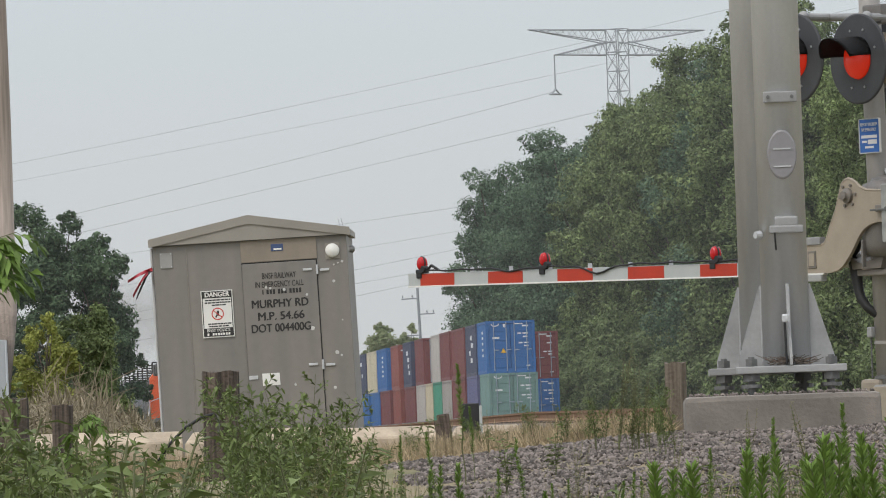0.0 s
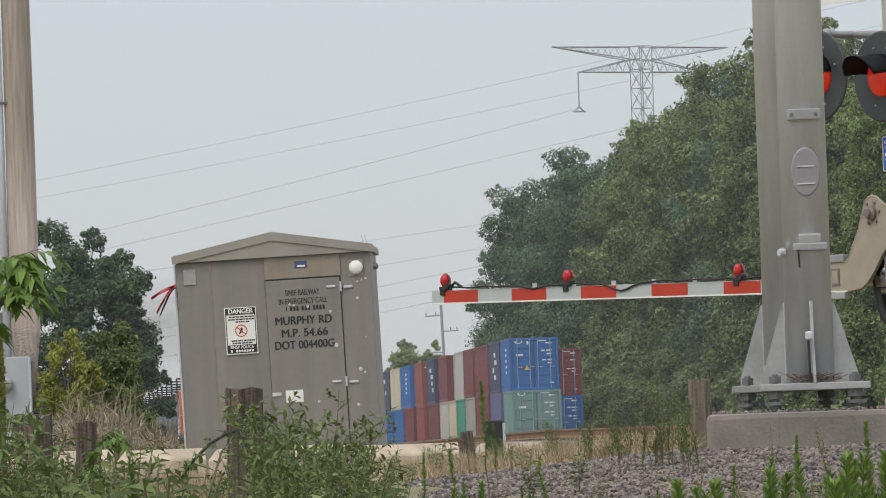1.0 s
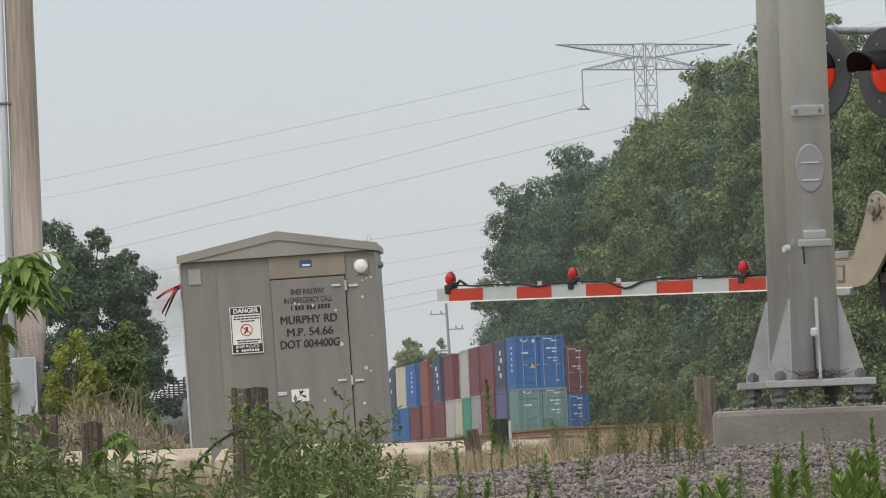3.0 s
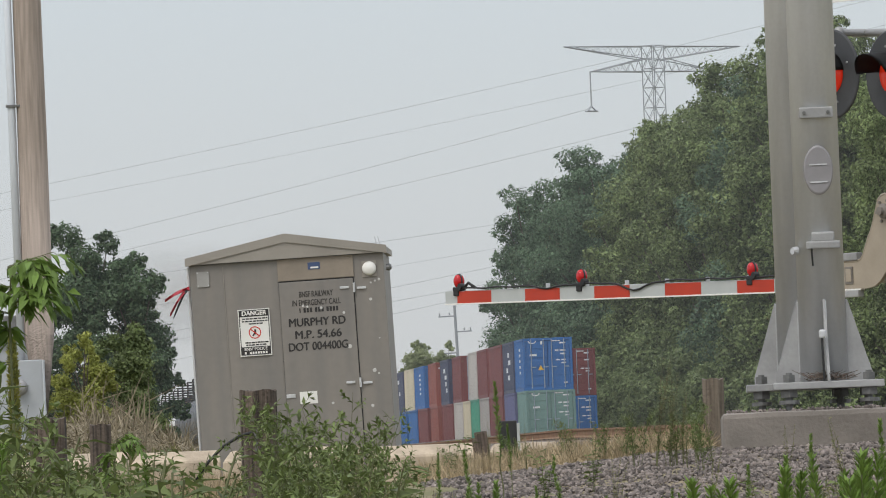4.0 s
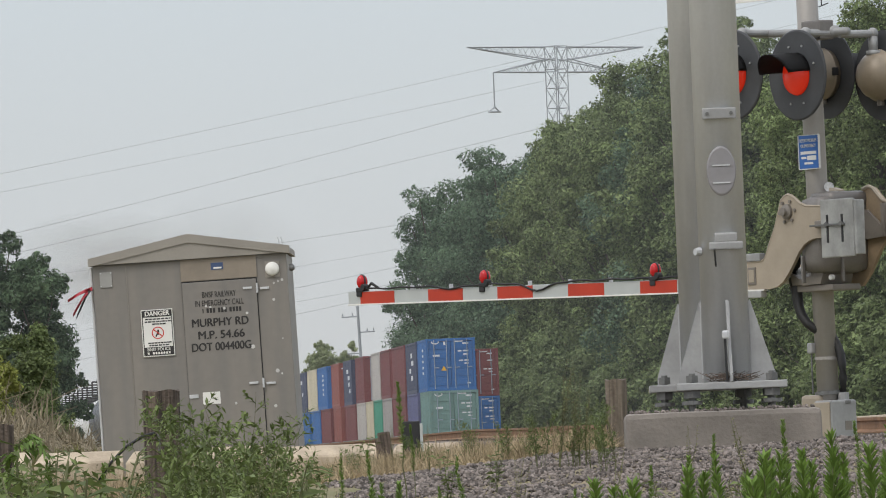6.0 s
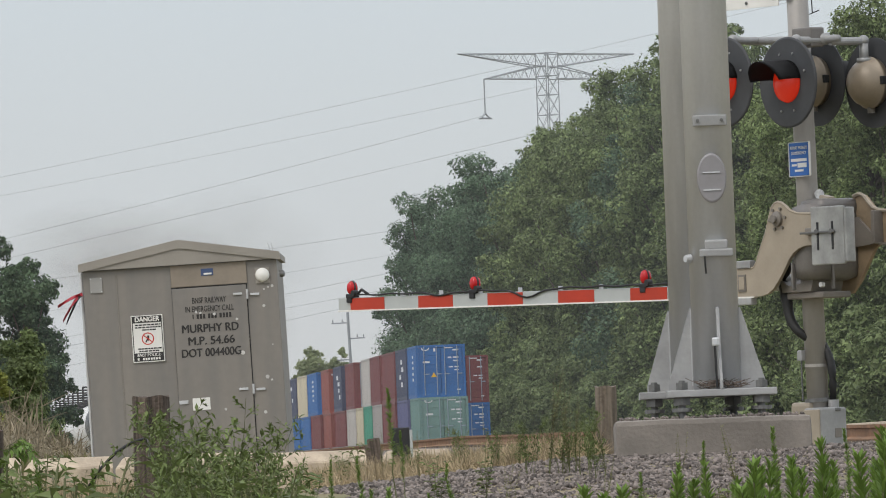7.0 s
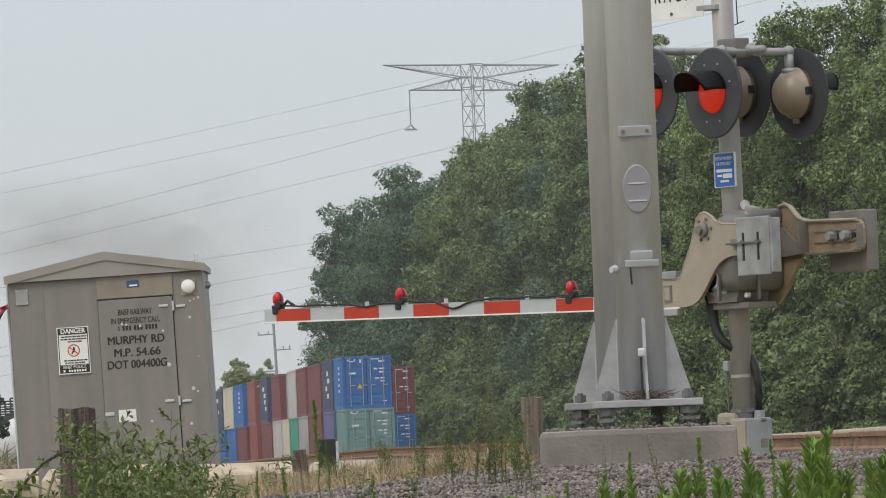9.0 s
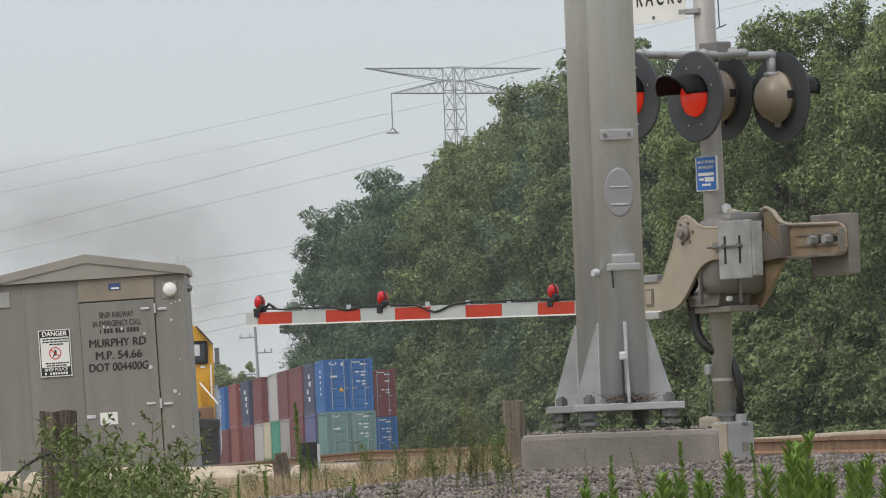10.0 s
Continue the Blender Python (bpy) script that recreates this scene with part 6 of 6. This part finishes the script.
def verge_height(k):
    """How far the weeds of the verge rise over or under eye level, in metres at 40 m, by the bearing k (x over y)."""
    stops = ((-0.085, 0.42), (-0.0765, 0.46), (-0.070, 0.26), (-0.0685, 0.06), (-0.063, 0.07), (-0.060, 0.14), (-0.052, 0.14), (-0.048, 0.07), (-0.0455, -0.06), (-0.0412, -0.05), (-0.0400, 0.13), (-0.034, 0.13), (-0.029, -0.05), (-0.024, -0.10), (-0.016, -0.13), (0.0, -0.16), (0.010, -0.12), (0.03, -0.09), (0.055, -0.06))
    for (a, u), (b, v) in zip(stops, stops[1:]):
        if a <= k <= b:
            return u + (v - u) * (k - a) / (b - a)
    return stops[0][1] if k < stops[0][0] else stops[-1][1]


rng = random.Random(21)
for i in range(190):
    k = rng.uniform(-0.086, 0.056) if i % 3 else rng.uniform(-0.086, -0.025)
    y = rng.uniform(28, 43)
    h = verge_height(k)
    top = 1.5 + h * y / 40 + rng.uniform(-0.14, 0.015)
    if k > -0.024:
        kind = rng.choice(("spire", "spire", "feather", "broad", "dry"))
        top += rng.choice((0, 0, 0, 0.04, 0.08))
    else:
        kind = rng.choice(("bushy", "broad", "feather", "broad", "bushy", "feather", "spire", "dry", "dry"))
    put_weed(kind, k * y, y, top, rng)
# the large bush before the shed
for k, top in ((-0.0400, 1.70), (-0.0390, 1.80), (-0.0378, 1.84), (-0.0366, 1.76), (-0.0352, 1.85), (-0.0342, 1.76), (-0.0372, 1.66), (-0.0330, 1.62), (-0.0318, 1.66), (-0.0300, 1.62)):
    y = 40 + rng.uniform(-2, 2)
    put_weed("bushy", k * y, y, 1.5 + (top - 1.5) * y / 40, rng)
for i in range(22):
    k = rng.uniform(-0.086, -0.0745)
    y = rng.uniform(30, 36)
    put_weed(rng.choice(("broad", "broad", "bushy")), k * y, y, 1.5 + rng.uniform(0.1, 0.44) * (1.0 if k < -0.074 else 0.6), rng)
# bright upright weeds close to the viewer
for i in range(14):
    k, y = rng.uniform(0.0345, 0.0425), rng.uniform(20, 24)
    put_weed("spire", k * y, y, 1.5 + rng.uniform(-0.05, 0.065), rng)
for i in range(40):
    k = rng.uniform(0.004, 0.054)
    y = rng.uniform(20, 27)
    put_weed("spire", k * y, y, 1.5 + rng.uniform(-0.13, -0.01) + (0.05 if k > 0.03 and rng.random() < 0.4 else 0), rng)
for k, y, top, kind in ((-0.0165, 52, 1.97, "spire"), (-0.0155, 52, 1.72, "spire"), (0.0005, 54, 2.12, "feather"), (0.002, 54, 1.95, "feather"), (0.004, 53.5, 1.86, "feather"), (-0.0065, 52, 1.64, "broad"),
                        (-0.0015, 54, 1.80, "bushy"), (0.0022, 54, 1.76, "bushy"), (0.0056, 53, 1.74, "bushy"), (-0.012, 50, 1.58, "broad"), (-0.010, 46, 1.52, "spire"), (-0.0195, 45, 1.57, "spire"), (-0.0045, 46, 1.55, "feather"),
                        (0.006, 46, 1.56, "feather"), (0.0145, 46, 1.66, "feather"), (0.0035, 54, 1.92, "feather"), (0.0050, 54, 1.84, "bushy"), (0.0028, 54, 2.05, "feather"), (0.0068, 53, 1.80, "feather"), (0.022, 46, 1.70, "feather"), (0.0255, 42, 1.63, "spire"), (0.017, 44, 1.58, "spire"), (-0.0335, 46, 1.60, "feather"), (-0.031, 45, 1.63, "spire"),
                        (0.034, 46, 1.62, "spire"), (0.041, 45, 1.66, "feather"), (-0.026, 48, 1.52, "broad"), (-0.0235, 47, 1.56, "spire")):
    put_weed(kind, k * y, y, top, rng)


for i in range(16):
    k, y = rng.uniform(-0.023, 0.006), rng.uniform(57, 63)
    put_weed(rng.choice(("bushy", "broad", "feather")), k * y, y, rng.uniform(1.62, 1.80), rng)


def build_mullein(x, y, top, seed):
    rng = np.random.default_rng(seed)
    z0 = ground_z(x, y)
    t = thing("mullein", pose(x, y, z0), "tall mullein with a yellow-green flower spike and broad felty leaves", "wild plant", "mulleins")
    h = top - z0
    bm = bmesh.new()
    bm_tube(bm, [(0, 0, 0), (0.01, 0, h * 0.5), (0.0, 0, h * 0.97)], [0.016, 0.013, 0.008], 8)
    part("stem", bm, M_STEM, t)
    n = 900
    q = rng.random(n)
    z = h * (1 - 0.36 * q)
    a = rng.random(n) * 6.28
    r = 0.008 + 0.013 * np.minimum(1, (h - z) / 0.16) * (0.75 + 0.25 * np.sin(z * 60) * np.sin(a * 2 + z * 25))
    base = np.stack([np.cos(a) * r * 0.7, np.sin(a) * r * 0.7, z], 1)
    foliage("flower_spike", [blades(base, np.stack([np.cos(a), np.sin(a), 0.6 + rng.random(n)], 1), 0.014 + 0.016 * rng.random(n), np.full(n, 0.012), 0.1, rng)], M_MULLEIN, t)
    n = 60
    q = rng.random(n) ** 0.8
    a = rng.random(n) * 6.28
    base = np.stack([np.cos(a) * 0.012, np.sin(a) * 0.012, h * (0.20 + 0.42 * q)], 1)
    foliage("leaves", [blades(base, np.stack([np.cos(a), np.sin(a), 0.5 + 0.5 * rng.random(n)], 1), 0.34 - 0.22 * q, 0.105 - 0.065 * q, 0.45, rng)], M_WEED_OLIVE, t)
    return t


for x, y, top, s in ((-2.795, 37, 2.57, 1), (-2.845, 37, 2.50, 2), (-2.60, 37, 2.10, 3), (-2.71, 37.3, 2.02, 4), (-2.90, 36.5, 2.30, 5), (-2.74, 36, 1.95, 6)):
    build_mullein(x, y, top, s)


def build_sapling(x, y, top, seed, size=1.0):
    """A young tree shoot whose compound leaves hang in a fan at the top."""
    rng = np.random.default_rng(seed)
    z0 = ground_z(x, y)
    h = top - z0
    t = thing("sapling", pose(x, y, z0), "young shoot with drooping bright green compound leaves", "sapling")
    bm = bmesh.new()
    pts = [Vector((-0.02, 0, 0)), Vector((0, 0, h * 0.5)), Vector((0.0, 0, h * 0.86)), Vector((0.015, 0, h * 0.97))]
    bm_tube(bm, pts, [0.008, 0.007, 0.005, 0.003], 6)
    data = []
    for k in range(24 if size == 1.0 else 6):
        a = 0.15 + rng.normal() * 0.75 if k % 3 else math.pi + rng.normal() * 0.5
        p0 = Vector((0.0, 0, h * (0.86 + 0.11 * rng.random() if k % 3 else 0.70 + 0.27 * rng.random())))
        ln = (0.10 + 0.09 * rng.random()) * (1.0 if k % 3 else 0.45) * size
        p1 = p0 + Vector((math.cos(a) * ln, math.sin(a) * ln, 0.01 + 0.05 * rng.random()))
        p2 = p1 + Vector((math.cos(a) * ln * 0.4, math.sin(a) * ln * 0.4, -0.05))
        bm_tube(bm, [p0, p1, p2], [0.002, 0.0015, 0.001], 4)
        for q in np.linspace(0.2, 1.0, 8):
            b = (p0.lerp(p1, q * 1.4) if q < 0.7 else p1.lerp(p2, (q - 0.7) / 0.3))
            for s in (-1, 1):
                d = np.array([[math.cos(a + s * 0.9), math.sin(a + s * 0.9), -0.35 + 0.3 * rng.normal()]])
                data.append(blades(np.array([b]), d, np.array([0.070 + 0.03 * rng.random()]) * size, np.array([0.030]) * size, 0.35, rng))
    part("stem", bm, M_STEM, t)
    foliage("leaves", data, M_WEED, t)


build_sapling(-2.50, 35.5, 2.40, 5)
build_sapling(-2.14, 36.0, 1.68, 6, 0.6)


def build_tufts(name, count, area, height, lean, mat, label, category, seed, width=0.006, keep=None):
    """Grass as one mass of blades over an area (x range as bearing, y range)."""
    rng = np.random.default_rng(seed)
    y = rng.uniform(area[2], area[3], count)
    k = rng.uniform(area[0], area[1], count)
    cl = 0.5 + 0.5 * np.sin(k * 900 + y * 1.7) * np.sin(k * 370 - y * 0.9)
    x = k * y
    z = np.array([ground_z(a, b) for a, b in zip(x, y)])
    base = np.stack([x, y, z - 0.02], 1)
    d = rng.normal(size=(count, 3)) * lean + np.array([0, 0, 1.0])
    L = height * (0.45 + 0.55 * rng.random(count)) * (0.55 + 0.45 * cl)
    v, f = blades(base, d, L, np.full(count, width), 0.18, rng)
    ob = new(name, cloud_mesh(name, v, f, mat))
    tagged(ob, label, category, kind="stuff")


build_tufts("dry_grass", 17000, (-0.0255, 0.006, 57, 73), 0.34, 0.55, M_STRAW, "pale dry straw grass behind the gravel", "grass", 1, 0.007)
build_tufts("dry_grass", 9000, (-0.078, -0.040, 64, 73), 0.38, 0.30, M_STRAW, "pale dry grass round the posts", "grass", 2, 0.007)
build_tufts("green_grass", 15000, (-0.088, -0.022, 26, 46), 0.62, 0.25, M_WEED_OLIVE, "tall olive-green grass of the verge", "grass", 3, 0.007)
build_tufts("dry_grass", 5000, (-0.024, 0.056, 26, 42), 0.62, 0.25, M_STRAW, "dry straw blades below the gravel", "grass", 7, 0.005)
build_tufts("green_grass", 11000, (-0.022, 0.056, 24, 40), 0.64, 0.25, M_WEED_OLIVE, "short green grass below the gravel", "grass", 4, 0.006)
build_tufts("dry_grass", 5000, (0.018, 0.056, 64, 100), 0.16, 0.35, M_STRAW, "thin dry grass beside the crossing", "grass", 6, 0.008)


def build_brush():
    """Dry brown brush between the pole and the shed."""
    rng = np.random.default_rng(9)
    t = thing("dry_brush", Matrix(), "tangle of dry brown brush and dead stalks", "brush", kind="stuff")
    bm = bmesh.new()
    n = 12000
    k = rng.uniform(-0.070, -0.048, n)
    y = rng.uniform(100, 135, n)
    x = k * y
    fall = np.interp(k, [-0.070, -0.063, -0.0585, -0.054, -0.051, -0.048], [1.0, 1.35, 1.4, 1.05, 0.8, 0.6])
    base = np.stack([x, y, np.full(n, 1.2) + rng.random(n) * fall * 0.75], 1)
    d = rng.normal(size=(n, 3)) * 0.9 + np.array([0, 0, 0.8])
    foliage("stalks", [blades(base, d, 0.12 + 0.30 * rng.random(n), np.full(n, 0.016), 0.15, rng)], M_LEAF_DRY, t)
    n = 5000
    k = rng.uniform(-0.071, -0.047, n)
    y = rng.uniform(96, 112, n)
    base = np.stack([k * y, y, 1.15 + rng.random(n) * 0.55], 1)
    foliage("green_stalks", [blades(base, rng.normal(size=(n, 3)) * 0.6 + np.array([0, 0, 0.8]), 0.10 + 0.2 * rng.random(n), np.full(n, 0.025), 0.15, rng)], M_WEED_OLIVE, t)
    for i in range(60):
        kk, yy = rng.uniform(-0.066, -0.052), rng.uniform(96, 120)
        h = rng.uniform(0.6, 1.5) * (0.7 if kk > -0.055 else 1)
        p = Vector((kk * yy, yy, 1.1))
        q = p + Vector((rng.normal() * 0.25, 0, h))
        bm_tube(bm, [p, p.lerp(q, 0.5) + Vector((rng.normal() * 0.05, 0, 0)), q], [0.014, 0.010, 0.004], 4)
        for j in range(4):
            s = p.lerp(q, rng.uniform(0.4, 0.95))
            e = s + Vector((rng.normal() * 0.2, 0, rng.uniform(0.05, 0.3)))
            bm_tube(bm, [s, e], [0.006, 0.002], 3)
    part("dead_stems", bm, M_LEAF_DRY, t)


build_brush()


def build_bent_rod():
    """A bent black cable end sticking out of the weeds beside the thick post."""
    t = thing("bent_cable", pose(-2.70, 61.7, 1.75), "bent black cable end hanging from the post", "cable")
    bm = bmesh.new()
    bm_tube(bm, [(0.0, 0, 0.0), (-0.02, -0.05, 0.03), (-0.10, -0.1, 0.01), (-0.22, -0.1, -0.06), (-0.33, -0.1, -0.17), (-0.42, -0.1, -0.30)], 0.011, 8)
    part("cable", bm, M_RUBBER, t, "", True)
    bm = bmesh.new()
    bm_tube(bm, [(0.012, -0.14, 0.05), (0.015, -0.14, -0.10)], 0.010, 6)
    part("staple", bm, M_BOLT, t)


build_bent_rod()


def build_gravel():
    rng = np.random.default_rng(3)
    base = bmesh.new()
    bmesh.ops.create_icosphere(base, subdivisions=1, radius=1.0)
    base.verts.ensure_lookup_table()
    v0 = np.array([v.co for v in base.verts])
    f0 = np.array([[v.index for v in f.verts] for f in base.faces])
    base.free()
    n = 46000
    y = 44.5 + 12.5 * rng.random(n) ** 0.8
    k = rng.uniform(-0.028, 0.056, n)
    x = k * y
    edge = (k > -0.0245 + 0.0005 * (57 - y) + 0.002 * np.sin(y * 2.1))
    x, y = x[edge], y[edge]
    n = len(x)
    z = np.array([ground_z(a, b) for a, b in zip(x, y)])
    s = 0.008 + 0.013 * rng.random(n) ** 2
    ax = rng.normal(size=(n, 3, 3))
    qm, _ = np.linalg.qr(ax)
    sc = np.stack([np.ones(n), 0.6 + 0.5 * rng.random(n), 0.45 + 0.4 * rng.random(n)], 1) * s[:, None]
    jit = 1 + 0.28 * rng.normal(size=(n, len(v0), 1)).clip(-1.2, 1.2)
    vv = np.einsum("nij,nvj->nvi", qm, v0[None] * jit * sc[:, None, :]) + np.stack([x, y, z + s * 0.25], 1)[:, None, :]
    ff = (f0[None] + (np.arange(n) * len(v0))[:, None, None]).reshape(-1, 3)
    ob = new("gravel", cloud_mesh("gravel", vv.reshape(-1, 3), ff, M_STONE))
    tagged(ob, "grey crushed-stone gravel bank", "gravel", kind="stuff")


build_gravel()


def build_road():
    """The crossing road: pale panels beyond the signal."""
    r = thing("crossing_panel", pose(6.4, 112, 1.70) @ pose(0, 0, 0, 0, 0, YAW), "pale concrete crossing panel between the rails", "crossing panel", kind="structure")
    part("slab", box((0, 0, 0), (4.8, 18.0, 0.35), 0.03), M_CONC_PALE, r)


build_road()


def haze_sheet_material():
    """Mostly clear pale sheet that scatters a little daylight, standing in for distance haze."""
    m = bpy.data.materials.new("haze_stand_in_sheet")
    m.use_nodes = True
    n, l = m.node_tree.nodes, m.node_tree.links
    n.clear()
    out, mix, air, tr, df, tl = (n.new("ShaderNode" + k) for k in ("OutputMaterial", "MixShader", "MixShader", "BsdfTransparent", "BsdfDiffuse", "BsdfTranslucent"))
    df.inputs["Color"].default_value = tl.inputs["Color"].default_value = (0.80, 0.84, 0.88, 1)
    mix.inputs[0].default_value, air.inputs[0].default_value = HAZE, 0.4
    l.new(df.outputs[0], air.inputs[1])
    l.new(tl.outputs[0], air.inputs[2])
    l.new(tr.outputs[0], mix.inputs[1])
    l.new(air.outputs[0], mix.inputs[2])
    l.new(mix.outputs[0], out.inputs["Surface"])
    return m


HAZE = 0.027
M_HAZE_SHEET = haze_sheet_material()
# two flat sheets added across the view to pale what stands behind them
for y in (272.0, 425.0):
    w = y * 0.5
    h = quads("haze", [(-w, y, -1), (w, y, -1), (w, y, y * 0.4), (-w, y, y * 0.4)], [(0, 1, 2, 3)], M_HAZE_SHEET)
    tagged(h, "thin pale sheet added to stand in for summer haze over the yard", "haze", "layers of haze", "stuff")


def motions():
    times = [0, 0.1, 0.25] + [0.5 * k for k in range(1, 20)] + [9.75, 9.9, 10.0]
    for c, back, coupled in TRAIN:
        walk(c, [(t, train_pose(back, t) @ coupled) for t in times])
    for c, back, side, z in SMOKE:
        walk(c, [(t, train_pose(back, t) @ pose(side, 0, z - RAIL_Z + 0.5 + 0.12 * (t - 8))) for t in times])


motions()
